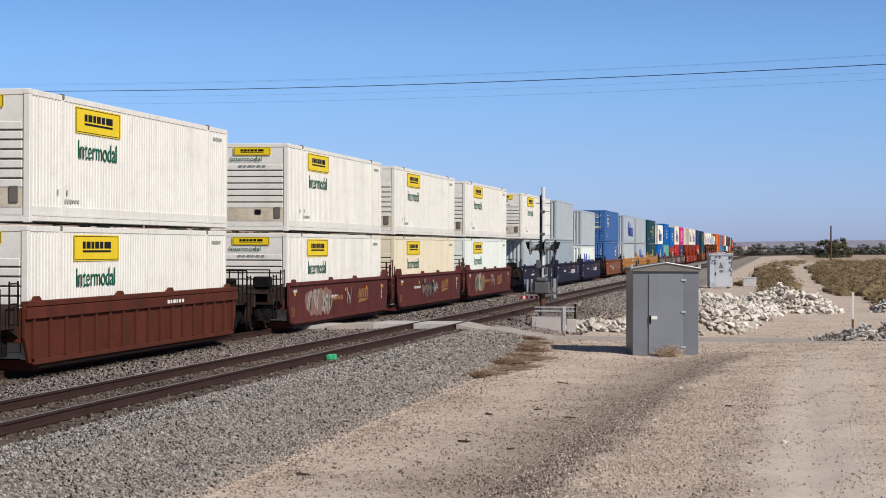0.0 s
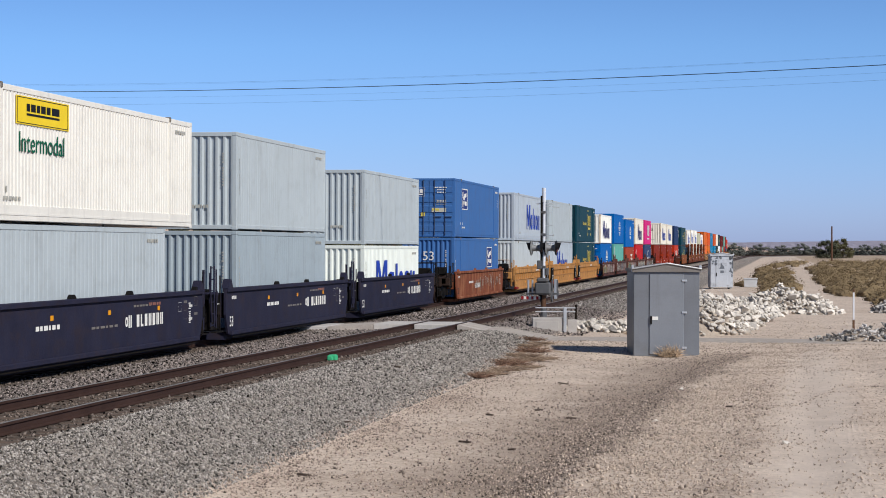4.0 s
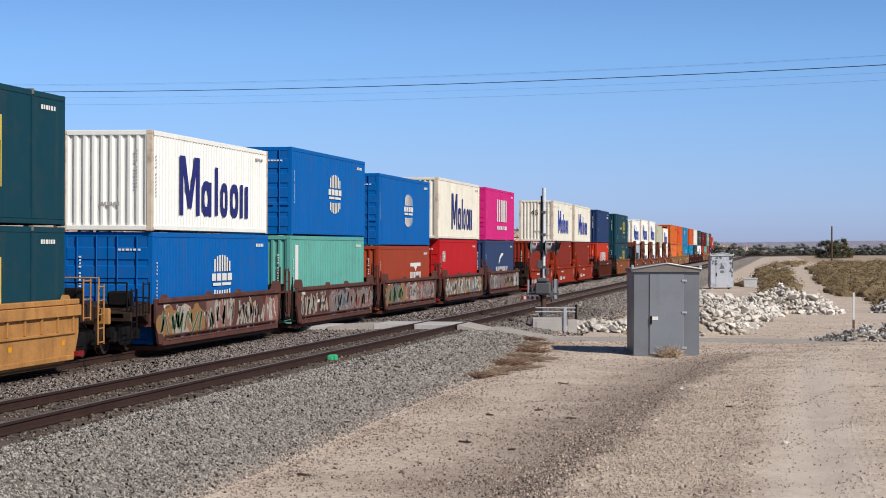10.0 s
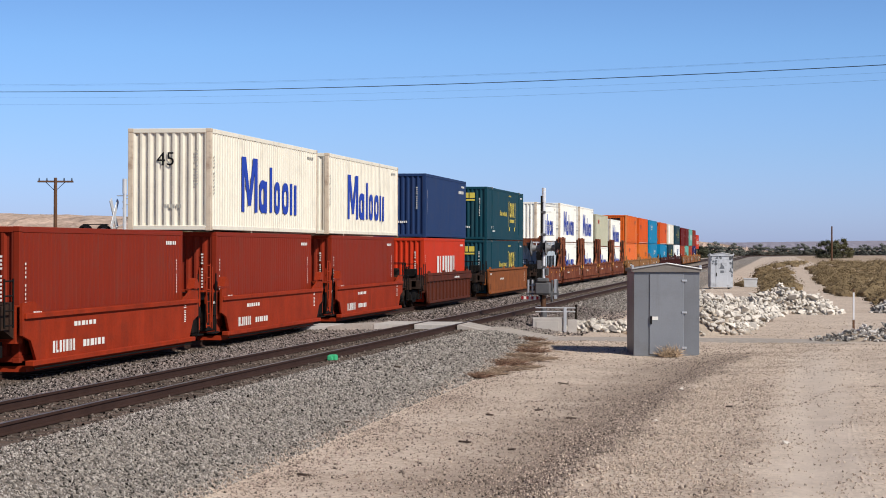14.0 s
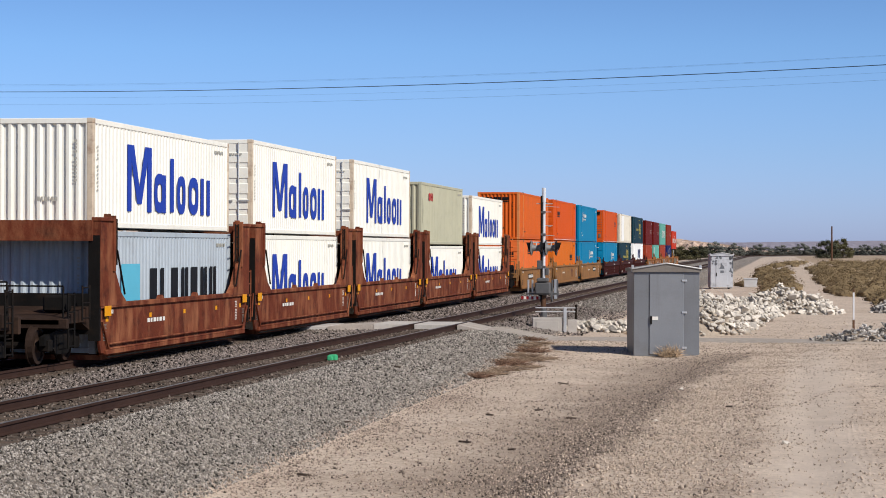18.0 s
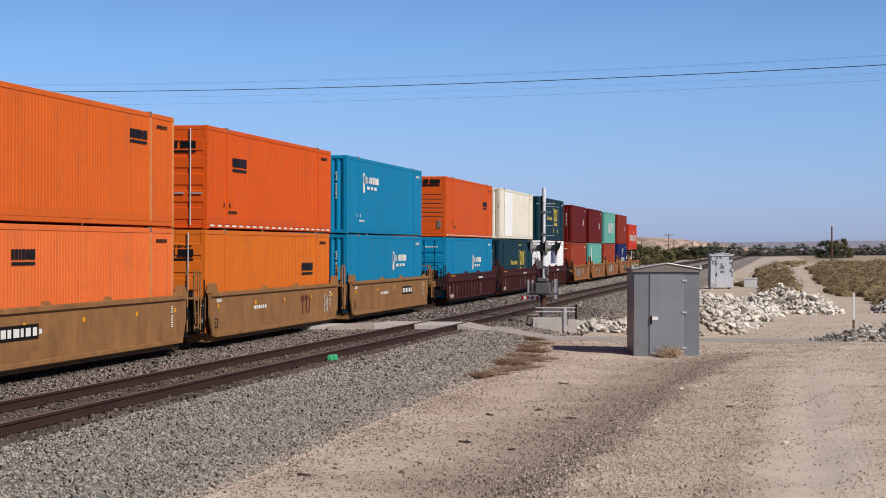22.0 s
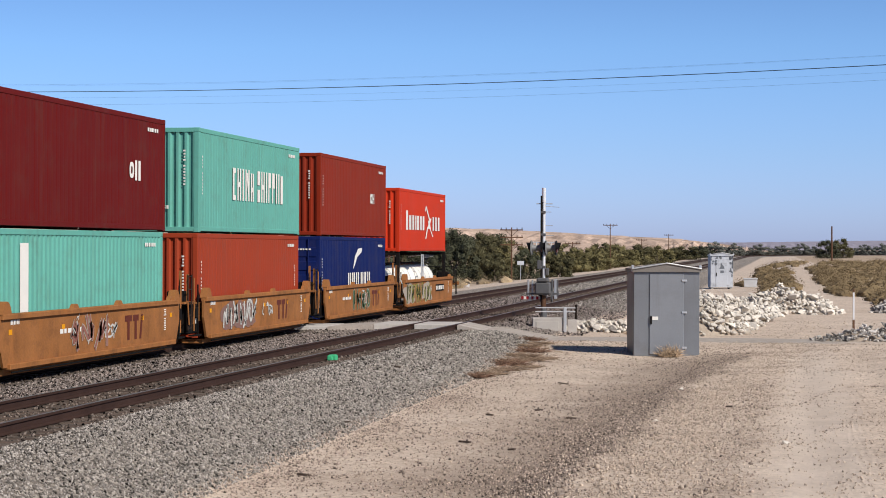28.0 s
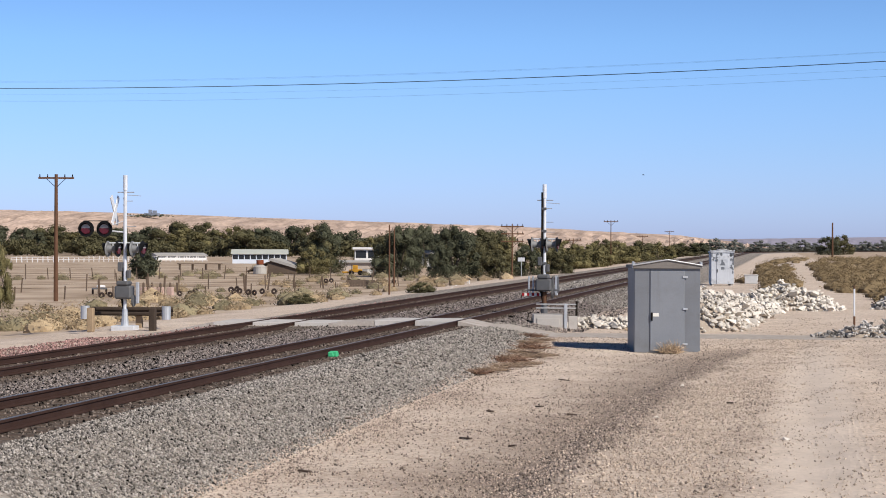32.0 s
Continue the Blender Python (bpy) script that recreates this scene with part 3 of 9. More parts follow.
    "slant_caps": [("s", 0.0, 0, 0.05, 1, 0.14), ("s", 0.2, 0, 0.26, 1, 0.05), ("s", 0.29, 0, 0.35, 1, 0.05), ("s", 0.38, 0, 0.44, 1, 0.05), ("s", 0.5, 0, 0.56, 1, 0.06), ("s", 0.62, 0, 0.68, 1, 0.09), ("s", 0.8, 0, 0.86, 1, 0.07), ("r", 0.8, 0.86, 0.2, 0.14)],
    "diamond": [("p", [(0.5, 0), (1, 0.5), (0.5, 1), (0, 0.5)])],
}


def decal(name, kind, w, h, material, parent, u, v, off, end=False, label=""):
    """A painted mark: u, v is its centre along and up the face, off the face's distance from the thing's middle."""
    if name in ("wordmark", "logo", "emblem") and h > 0.45:
        # every stroke is painted by itself
        last = None
        for k, shape in enumerate(LOGOS[kind]):
            me = cached(("stroke", kind, k, round(w, 3), round(h, 3), material.name), lambda: shapes_mesh([shape], w, h))
            m = (Matrix.Translation((-off - 0.0004 * k, -u, v)) @ UP_END) if end else (Matrix.Translation((u, -off - 0.0004 * k, v)) @ UP_SIDE)
            last = part("painted_stroke", me, material, parent, label, m)
        return last
    me = cached((name, kind, round(w, 3), round(h, 3), material.name), lambda: shapes_mesh(LOGOS[kind], w, h))
    m = (Matrix.Translation((-off, -u, v)) @ UP_END) if end else (Matrix.Translation((u, -off, v)) @ UP_SIDE)
    ob = part(name, me, material, parent, label, m)
    return tagged(ob, label, kind="stuff") if len(LOGOS[kind]) > 1 else ob


# ---------------------------------------------------------------- containers
def ribbed_sheet(length, height, pitch, depth, duty=0.5, slope=0.12):
    """A sheet in the xz plane with vertical ribs; the outer face lies on y = 0 and the grooves go to y = depth."""
    n = max(2, round(length / pitch))
    p = length / n
    xs = []
    for i in range(n):
        x = -length / 2 + i * p
        a = p * duty / 2
        b = p * slope
        xs += [(x, 0), (x + a, 0), (x + a + b, depth), (x + p - a - b, depth), (x + p - a, 0)]
    xs.append((length / 2, 0))
    bm = bmesh.new()
    lo = [bm.verts.new((x, y, 0)) for x, y in xs]
    hi = [bm.verts.new((x, y, height)) for x, y in xs]
    for i in range(len(xs) - 1):
        bm.faces.new((lo[i], lo[i + 1], hi[i + 1], hi[i]))
    return bm


HALF_TURN = pose(0, 0, 0, 0, 0, 180)
FACE_END = pose(0, 0, 0, 0, 0, -90)
PITCH = {"deep": (0.278, 0.036, 0.5), "fine": (0.2, 0.03, 0.58), "plate": (1.25, 0.006, 0.96), "soft": (0.278, 0.008, 0.55), "thin": (0.2, 0.011, 0.6)}


def container(label, s0, z0, length, height, width, paint_mat, side="deep", end="corr", trim=None, posts=False, group="containers on the train"):
    """A freight container with its near end at s0 along the train and its floor at z0."""
    trim = trim or paint_mat
    if side == "plate" and length < 15:
        side = "soft"
    c = empty("container", label, "container", group)
    L, H, W = length, height, width
    hl, hw = L / 2, W / 2
    part("body", cached(("body", L, H, W, paint_mat.name), lambda: boxm(-hl + 0.07, hl - 0.07, -hw + 0.06, hw - 0.06, 0.1, H - 0.03)), paint_mat, c)
    pit, dep, duty = PITCH[side]
    sheet = cached(("side_panel", L, H, side, paint_mat.name), lambda: ribbed_sheet(L - 0.3, H - 0.27, pit, dep, duty))
    part("side_panel", sheet, paint_mat, c, m=Matrix.Translation((0, -hw + 0.012, 0.15)))
    part("side_panel", sheet, paint_mat, c, m=Matrix.Translation((0, hw - 0.012, 0.15)) @ HALF_TURN)
    esheet = cached(("end_panel", W, H, paint_mat.name), lambda: ribbed_sheet(W - 0.3, H - 0.27, 0.24, 0.06, 0.28, 0.23))
    part("end_panel", esheet, paint_mat, c, m=Matrix.Translation((hl - 0.015, 0, 0.15)) @ pose(0, 0, 0, 0, 0, 90))
    if end == "corr":
        part("end_panel", esheet, paint_mat, c, m=Matrix.Translation((-hl + 0.015, 0, 0.15)) @ FACE_END)
    elif end == "slats":
        # backing coloured dark for the shade in the gaps between the slats
        door = part("end_door", cached(("end_door", L, H, W, paint_mat.name), lambda: boxm(-hl + 0.02, -hl + 0.06, -hw + 0.15, hw - 0.15, 0.15, H - 0.12)), SLOT_DARK, c)
        slat = cached(("door_slat", L, H, W, paint_mat.name), lambda: boxm(-hl - 0.012, -hl + 0.03, -hw + 0.17, hw - 0.17, 0, (H - 1.0) / 9 - 0.04, 0.012))
        for i in range(9):
            part("door_slat", slat, paint_mat, door, m=Matrix.Translation((0, 0, 0.34 + i * (H - 1.0) / 9)))
        part("door_head", cached(("door_head", L, H, W, paint_mat.name), lambda: boxm(-hl, -hl + 0.03, -hw + 0.17, hw - 0.17, H - 0.7, H - 0.14)), paint_mat, door)
        part("door_foot", cached(("door_foot", L, H, W, paint_mat.name), lambda: boxm(-hl - 0.004, -hl + 0.03, -hw + 0.17, hw - 0.17, 0.16, 0.33)), trim, door)
        part("kick_panel", cached(("kick_panel", L, H, W, paint_mat.name), lambda: boxm(-hl - 0.016, -hl + 0.03, -hw + 0.17, hw - 0.17, 0.33, 0.33 + (H - 1.0) / 4.5)), STAINED if sum(paint_mat.node_tree.nodes["Vector Math"].inputs[0].default_value[:3]) > 1.1 else paint_mat, door)
        for k in range(3):
            part("hinge", cached(("hinge", L, H, W, trim.name), lambda: boxm(-hl - 0.03, -hl, hw - 0.24, hw - 0.16, 0, 0.12)), GALV, c, m=Matrix.Translation((0, 0, 0.5 + k * 0.9)))
        part("handle", cached(("handle", L, W), lambda: boxm(-hl - 0.05, -hl - 0.012, -hw + 0.25, -hw + 0.45, 0.42, 0.78, 0.01)), SLOT_DARK, c)
    else:
        def leaf():
            pts = [(-hl + 0.05, 0.16), (-hl + 0.01, 0.16)]
            for i in range(5):
                z, z1 = 0.26 + i * (H - 0.5) / 5, 0.26 + (i + 1) * (H - 0.5) / 5 - 0.14
                pts += [(-hl + 0.01, z), (-hl - 0.014, z + 0.02), (-hl - 0.014, z1 - 0.02), (-hl + 0.01, z1)]
            pts += [(-hl + 0.01, H - 0.13), (-hl + 0.05, H - 0.13)]
            return prism(bmesh.new(), pts, 0.015, hw - 0.13)
        me = cached(("door", L, H, W, paint_mat.name), leaf)
        bars = ROD_DARK if paint_mat is P["blue"] else GALV if paint_mat in (P["orange"], P["amber"], P["white"]) else paint_mat
        for sgn in (1, -1):
            d = part("door", me, paint_mat, c, m=Matrix.Diagonal((1, sgn, 1, 1)))
            for y in (0.28, 0.8):
                part("locking_rod", cached(("locking_rod", L, H, y, bars.name), lambda: rodm((-hl - 0.035, y, 0.1), (-hl - 0.035, y, H - 0.08), 0.02, n=6)), bars, d)
                part("handle", cached(("door_handle", L, H, y, bars.name), lambda: boxm(-hl - 0.06, -hl - 0.035, y - 0.02, y + 0.34, 0.98, 1.02)), bars, d)
    post = cached(("corner_post", H, trim.name), lambda: boxm(-0.075, 0.075, -0.075, 0.075, 0.11, H - 0.11, 0.012))
    cast = cached(("corner_casting", trim.name), lambda: boxm(-0.09, 0.09, -0.081, 0.081, -0.059, 0.059, 0.012))
    rail = cached(("rail", L, paint_mat.name), lambda: boxm(-hl + 0.15, hl - 0.15, -0.06, 0.06, 0, 0.13, 0.012))
    erail = cached(("end_rail", W, paint_mat.name), lambda: boxm(-0.07, 0.07, -hw + 0.15, hw - 0.15, 0, 0.13, 0.012))
    for sx in (-1, 1):
        for sy in (-1, 1):
            x, y = sx * (hl - 0.075), sy * (hw - 0.075)
            part("corner_post", post, trim, c, m=Matrix.Translation((x, y, 0)))
            if sx + sy == 2:
                continue
            part("corner_casting", cast, trim, c, m=Matrix.Translation((sx * (hl - 0.086), sy * (hw - 0.078), 0.059)))
            part("corner_casting", cast, trim, c, m=Matrix.Translation((sx * (hl - 0.086), sy * (hw - 0.078), H - 0.055)))
        part("end_rail", erail, paint_mat, c, m=Matrix.Translation((sx * (hl - 0.07), 0, H - 0.13)))
        part("end_rail", erail, paint_mat, c, m=Matrix.Translation((sx * (hl - 0.07), 0, 0.02)))
        part("bottom_rail", rail, paint_mat, c, m=Matrix.Translation((0, sx * (hw - 0.06), 0.03)))
        part("top_rail", rail, paint_mat, c, m=Matrix.Translation((0, sx * (hw - 0.06), H - 0.13)))
        if posts:
            part("stacking_post", cached(("stacking_post", H, trim.name), lambda: boxm(-0.07, 0.07, -0.02, 0.03, 0.15, H - 0.12)), trim, c, m=Matrix.Translation((sx * 6.0, -hw + 0.004, 0)))
            part("lifting_fitting", cached(("lifting_fitting",), lambda: boxm(-0.05, 0.05, -0.015, 0.2, -0.1, 0.03, 0.015)), SLOT_DARK, c, "small dark lifting fitting", m=Matrix.Translation((sx * 6.0, -hw - 0.012, H)))
    # small markings in the corners of the sides
    mark = BROWN_MARK if paint_mat in (P["orange"], P["oldorange"], P["salmon"], P["amber"]) else FAINT_MARK if sum(paint_mat.node_tree.nodes["Vector Math"].inputs[0].default_value[:3]) > 1.1 else WHITE_MARK
    decal("marking", "data_bars", 0.9, 0.16, mark, c, hl - 1.1, H - 0.32, hw + 0.004)
    if posts:
        for du in (-0.32, 0.3):
            decal("sticker", "star_box", 0.1, 0.13, mark, c, -6.0 + du, H * 0.24, hw + 0.006)
    else:
        decal("marking", "data_column", 0.12, 1.1, mark, c, -hl + 0.35, H * 0.55, hw + 0.004)
    # codes on the near end
    decal("marking", "data_column", 0.1, 1.0, mark, c, hw - 0.42 if end == "corr" else -hw + 0.5, H * 0.62, hl + (0.0 if end == "corr" else 0.04), True)
    if end == "door":
        decal("marking", "data_bars", 0.6, 0.09, mark, c, 0.6, H - 0.45, hl + 0.04, True)
    elif end == "corr":
        decal("sticker", "data_bars", 0.5, 0.16, mark, c, 0.1, 0.7, hl - 0.002, True)
    if posts:
        part("base_rail", cached(("base_rail", L, paint_mat.name), lambda: box(box(bmesh.new(), -hl + 0.15, hl - 0.15, -0.014, 0.02, 0.15, 0.2), -hl + 0.15, hl - 0.15, -0.008, 0.02, 0.2, 0.36)), paint_mat, c, m=Matrix.Translation((0, -hw + 0.004, 0)))
        decal("marking", "data_bars", 1.0, 0.14, mark, c, -hl + 2.7, 0.5, hw + 0.004)
    c.matrix_basis = Matrix.Translation((s0 + hl, 0, z0))
    MOVING.append(c)
    return c


MOVING = []
STAINED = mat("stained_white", lin(206, 194, 172), 0.6, 0, 0.15, 1.2, 20, 0.05, (0.2, 0.13, 0.08), 0.5, 0.4)
SLOT_DARK = mat("slot_dark", (0.16, 0.14, 0.12), 0.7, 0.1, 0.3, 2, 20, 0.1)
WHITE_MARK = flat("white", 225, 222, 214)
DARK_MARK = flat("dark", 140, 139, 134)
FAINT_MARK = flat("faint", 172, 170, 160)
BROWN_MARK = flat("brown_mark", 64, 40, 24)
BLUE_MARK = flat("blue", 38, 66, 165)
NAVY_MARK = flat("navy", 40, 44, 110)
GREEN_MARK = flat("green", 22, 92, 66)
YELLOW_MARK = flat("yellow", 206, 186, 84)
SIGN_YELLOW = flat("sign_yellow", 232, 200, 40)
BLACK_MARK = flat("black", 26, 26, 28)
RED_MARK = flat("red", 190, 50, 48)
CYAN_MARK = flat("cyan", 95, 180, 205)
NAVY_PAINT = flat("navy_paint", 36, 52, 112)
TAGS_PALE = flat("pale_sticker", 190, 186, 168)
ROD_DARK = mat("rod_dark", (0.045, 0.06, 0.1), 0.5, 0.2, 0.3, 4, 30, 0.1)

P = {
    "white": paint("white", 238, 236, 225, 0.07, 0.13), "jbwhite": paint("jbwhite", 226, 222, 211, 0.14, 0.22), "cream": paint("cream", 226, 214, 186, 0.1, 0.2), "bright": paint("bright", 226, 230, 220, 0.07, 0.14), "grey": paint("grey", 172, 180, 187), "lightgrey": paint("lightgrey", 176, 184, 186),
    "silver": paint("silver", 188, 194, 194), "bluegrey": paint("bluegrey", 156, 167, 172), "blue": paint("blue", 64, 105, 160, 0.2, 0.35), "green": paint("green", 23, 63, 74), "navyteal": paint("navyteal", 17, 52, 64), "oceanblue": paint("oceanblue", 10, 95, 168), "mint": paint("mint", 98, 164, 150, 0.2, 0.3), "brick": paint("brick", 156, 64, 40),
    "red": paint("red", 184, 30, 34), "pink": paint("pink", 206, 40, 120), "navy": paint("navy", 50, 66, 100), "oxide": paint("oxide", 128, 42, 24), "darknavy": paint("darknavy", 38, 58, 96), "hotred": paint("hotred", 190, 54, 28),
    "tan": paint("tan", 182, 180, 156), "orange": paint("orange", 206, 84, 26), "oldorange": paint("oldorange", 208, 96, 34, 0.16, 0.3), "salmon": paint("salmon", 222, 110, 54, 0.14, 0.3), "amber": paint("amber", 206, 106, 32), "cyan": paint("cyan", 12, 126, 168), "maroon": paint("maroon", 96, 22, 19), "rust": paint("rust", 152, 60, 36), "deepnavy": paint("deepnavy", 18, 32, 84),
    "patch": paint("patch", 242, 242, 238, 0.05, 0.08), "ship": paint("ship", 172, 182, 190), "offwhite": paint("offwhite", 227, 220, 202, 0.14, 0.25),
}
TRIM_TAN = mat("trim_tan", lin(206, 132, 82), 0.65, 0, 0.15, 2, 25, 0.1, RUST, 0.5, 0.4)
TRIM_RUST = mat("trim_rust", lin(206, 190, 168), 0.6, 0, 0.12, 3, 30, 0.1, RUST, 0.8, 0.4)
L53, L45, L40 = 16.154, 13.716, 12.192
W53, W40 = 2.591, 2.438
LOW = 0.36


def sign_panel(c, hl, hw, u, v, w, h, end=False):
    """A yellow sign with dark blocks."""
    d = hl if end else hw
    decal("sign", "star_box", w, h, SIGN_YELLOW, c, u, v, d + (0.034 if end else 0.006), end, "yellow sign panel")
    decal("sign_mark", "small_sign", w * 0.62, h * 0.42, BLACK_MARK, c, u, v + h * 0.04, d + (0.038 if end else 0.01), end)
    decal("sign_border", "square_border", w * 0.96, h * 0.92, BLACK_MARK, c, u, v, d + (0.037 if end else 0.009), end)


LOGOS["square_border"] = [("r", 0, 0, 1, 0.03), ("r", 0, 0.97, 1, 0.03), ("r", 0, 0, 0.01, 1), ("r", 0.99, 0, 0.01, 1)]


def intermodal(s0, z0, colour):
    """White 53 ft container with a yellow sign and green words."""
    c = container("white ribbed intermodal container with yellow sign and green lettering", s0, z0, L53, 2.86, W53, P[colour], "fine", "slats", posts=True)
    hl, hw = L53 / 2, W53 / 2
    sign_panel(c, hl, hw, -hl + 4.55, 2.38, 3.3, 0.6)
    words("Intermodal", 0.62, GREEN_MARK, c, Matrix.Translation((-hl + 4.5, -hw - 0.008, 1.5)) @ UP_SIDE, squeeze=1.05)
    sign_panel(c, hl, hw, 0.1, 2.6, 1.25, 0.26, True)
    words("Intermodal", 0.21, GREEN_MARK, c, Matrix.Translation((-hl - 0.036, 0.1, 2.28)) @ UP_END, squeeze=1.15)
    decal("marking", "data_bars", 0.9, 0.1, DARK_MARK, c, 0.1, 2.12, hl + 0.036, True)
    decal("sticker", "star_box", 0.2, 0.16, BLACK_MARK, c, 0.3, 0.62, hl + 0.036, True)
    return c


def blue_word(label, s0, z0, length, height, width, colour, side, end, lo, hi, vlo, vhi, ink=None, trim=None, posts=False):
    """A container with a wide wordmark from lo to hi along its side."""
    c = container(label, s0, z0, length, height, width, P[colour], side, end, trim, posts)
    decal("wordmark", "blue_word", hi - lo, vhi - vlo, ink or BLUE_MARK, c, (lo + hi) / 2 - length / 2, (vlo + vhi) / 2, width / 2 + 0.006, label="blue wordmark")
    return c


def framed_logo(s0, z0, colour, on_end=False):
    c = container("dark green ribbed container with yellow framed logo", s0, z0, L53, 2.9, W53, P[colour], "plate", "corr", posts=True)
    hw, hl = W53 / 2, L53 / 2
    decal("logo", "yellow_frame", 3.2, 1.9, YELLOW_MARK, c, 2.6, 1.5, hw + 0.006, label="yellow framed logo")
    decal("wordmark", "script_bars", 3.1, 0.32, YELLOW_MARK, c, -1.3, 1.55, hw + 0.006)
    decal("wordmark", "data_bars", 1.1, 0.14, YELLOW_MARK, c, 1.6, 2.6, hw + 0.006)
    if on_end:
        decal("logo", "small_sign", 1.25, 0.44, YELLOW_MARK, c, 0, 2.35, hl + 0.006, True)
    elif colour == "green":
        decal("sticker", "star_box", 0.5, 0.55, WHITE_MARK, c, 0.5, 2.2, hl + 0.006, True)
    return c


def lettered(label, s0, z0, length, height, width, colour, side, end, logo, w, h, u, v, ink, trim=None, posts=False):
    c = container(label, s0, z0, length, height, width, P[colour], side, end, trim, posts)
    if logo:
        decal("logo", logo, w, h, ink, c, u, v, width / 2 + 0.006)
    return c


MID = LOW + 2.93
# the train's load, unit by unit, by the near end's place along the train
intermodal(42.6, MID, "jbwhite"), intermodal(42.5, LOW, "jbwhite")
intermodal(66.3, MID, "jbwhite"), intermodal(66.2, LOW, "jbwhite")
intermodal(85.4, MID, "jbwhite"), intermodal(85.4, LOW, "cream")
intermodal(105.2, MID, "jbwhite"), intermodal(105.2, LOW, "bright")
intermodal(128.75, MID, "jbwhite")
lettered("plain light grey freight container under a longer white one", 130.5, LOW, L40, 2.9, W40, "lightgrey", "plate", "corr", None, 0, 0, 0, 0, None)
lettered("plain light grey freight container", 149.95, MID, L40, 2.9, W40, "lightgrey", "plate", "corr", None, 0, 0, 0, 0, None)
lettered("plain light grey freight container", 149.95, LOW, L40, 2.9, W40, "bluegrey", "plate", "corr", None, 0, 0, 0, 0, None)
lettered("plain light grey freight container", 169.25, MID - 0.4, L40, 2.9, W40, "lightgrey", "plate", "corr", None, 0, 0, 0, 0, None)
blue_word("white freight container with blue wordmark in a dark well", 169.2, LOW - 0.1, L40, 2.59, W40, "bright", "deep", "corr", 2.4, 11.3, 0.75, 2.0)
c = lettered("blue steel container with doors and white square emblem", 191.4, MID, L53, 2.9, W53, "blue", "plate", "door", "square_emblem", 2.0, 1.05, -L53 / 2 + 3.15, 1.93, WHITE_MARK, posts=True)
decal("emblem_ground", "star_box", 1.96, 1.02, NAVY_PAINT, c, -L53 / 2 + 3.15, 1.93, W53 / 2 + 0.003)
decal("emblem_frame", "square_border", 0.86, 0.42, WHITE_MARK, c, -0.64, 2.22, L53 / 2 + 0.03, True)
decal("emblem", "small_sign", 0.68, 0.28, WHITE_MARK, c, -0.64, 2.22, L53 / 2 + 0.03, True)
for k in range(3):
    decal("marking", "data_bars", 0.42, 0.08, WHITE_MARK, c, 0.62, 2.34 - k * 0.13 - (0.3 if k > 1 else 0), L53 / 2 + 0.03, True)
    decal("marking", "data_bars", 0.5, 0.06, DARK_MARK, c, 0.62, 1.82 - k * 0.1, L53 / 2 + 0.03, True)
decal("sticker", "star_box", 0.72, 0.2, TAGS_PALE, c, 0.5, 1.34, L53 / 2 + 0.03, True)
decal("sticker", "star_box", 0.34, 0.1, YELLOW_MARK, c, 0.34, 1.36, L53 / 2 + 0.034, True)
decal("sticker", "star_box", 0.2, 0.18, YELLOW_MARK, c, -0.3, 1.12, L53 / 2 + 0.03, True)
decal("marking", "data_column", 0.16, 0.5, WHITE_MARK, c, L53 / 2 - 0.75, 2.0, W53 / 2 + 0.006)
c = lettered("blue ribbed container with white square emblem", 191.2, LOW, L53, 2.9, W53, "blue", "plate", "corr", "square_emblem", 2.0, 1.1, 4.4, 1.9, WHITE_MARK, posts=True)
decal("emblem_ground", "star_box", 1.96, 1.07, NAVY_PAINT, c, 4.4, 1.9, W53 / 2 + 0.003)
decal("marking", "data_column", 0.16, 0.5, WHITE_MARK, c, -L53 / 2 + 0.35, 1.55, W53 / 2 + 0.006)
decal("sticker", "diamond", 0.44, 0.44, DARK_MARK, c, -0.74, 1.95, L53 / 2 + 0.012, True)
words("53", 0.62, WHITE_MARK, c, Matrix.Translation((-L53 / 2 - 0.02, -0.02, 1.8)) @ UP_END)
blue_word("silver ribbed container with large blue wordmark", 214.6, MID - 0.09, L53, 2.9, W53, "grey", "fine", "corr", 6.2, 13.2, 0.75, 2.3, posts=True)
lettered("silver ribbed freight container", 214.5, LOW - 0.09, L53, 2.9, W53, "silver", "plate", "corr", None, 0, 0, 0, 0, None, posts=True)
lettered("silver smooth freight container", 233.7, MID - 0.09, L53, 2.9, W53, "lightgrey", "plate", "corr", None, 0, 0, 0, 0, None, posts=True)
blue_word("silver ribbed container with large blue wordmark", 234.0, LOW - 0.09, L53, 2.9, W53, "grey", "fine", "corr", 5.2, 12.2, 0.6, 2.3, posts=True)
framed_logo(253.5, MID - 0.05, "green"), framed_logo(253.5, LOW - 0.05, "green")
blue_word("white ribbed container with navy wordmark", 276.45, MID - 0.1, L40, 2.59, W40, "white", "deep", "corr", 2.5, 9.8, 0.45, 2.05, NAVY_MARK, TRIM_RUST)
lettered("blue container with white globe logo", 276.55, LOW - 0.1, L40, 2.9, W40, "oceanblue", "plate", "door", "globe", 2.2, 1.4, 0.6, 1.6, WHITE_MARK)
lettered("blue container with doors and white globe logo", 291.95, MID - 0.1, L40, 2.9, W40, "oceanblue", "plate", "door", "globe", 2.2, 1.4, 0.6, 1.5, WHITE_MARK)
lettered("mint green ribbed container with white stripe", 291.8, LOW - 0.1, L40, 2.9, W40, "mint", "deep", "corr", "star_box", 0.45, 2.2, -L40 / 2 + 0.85, 1.5, WHITE_MARK)
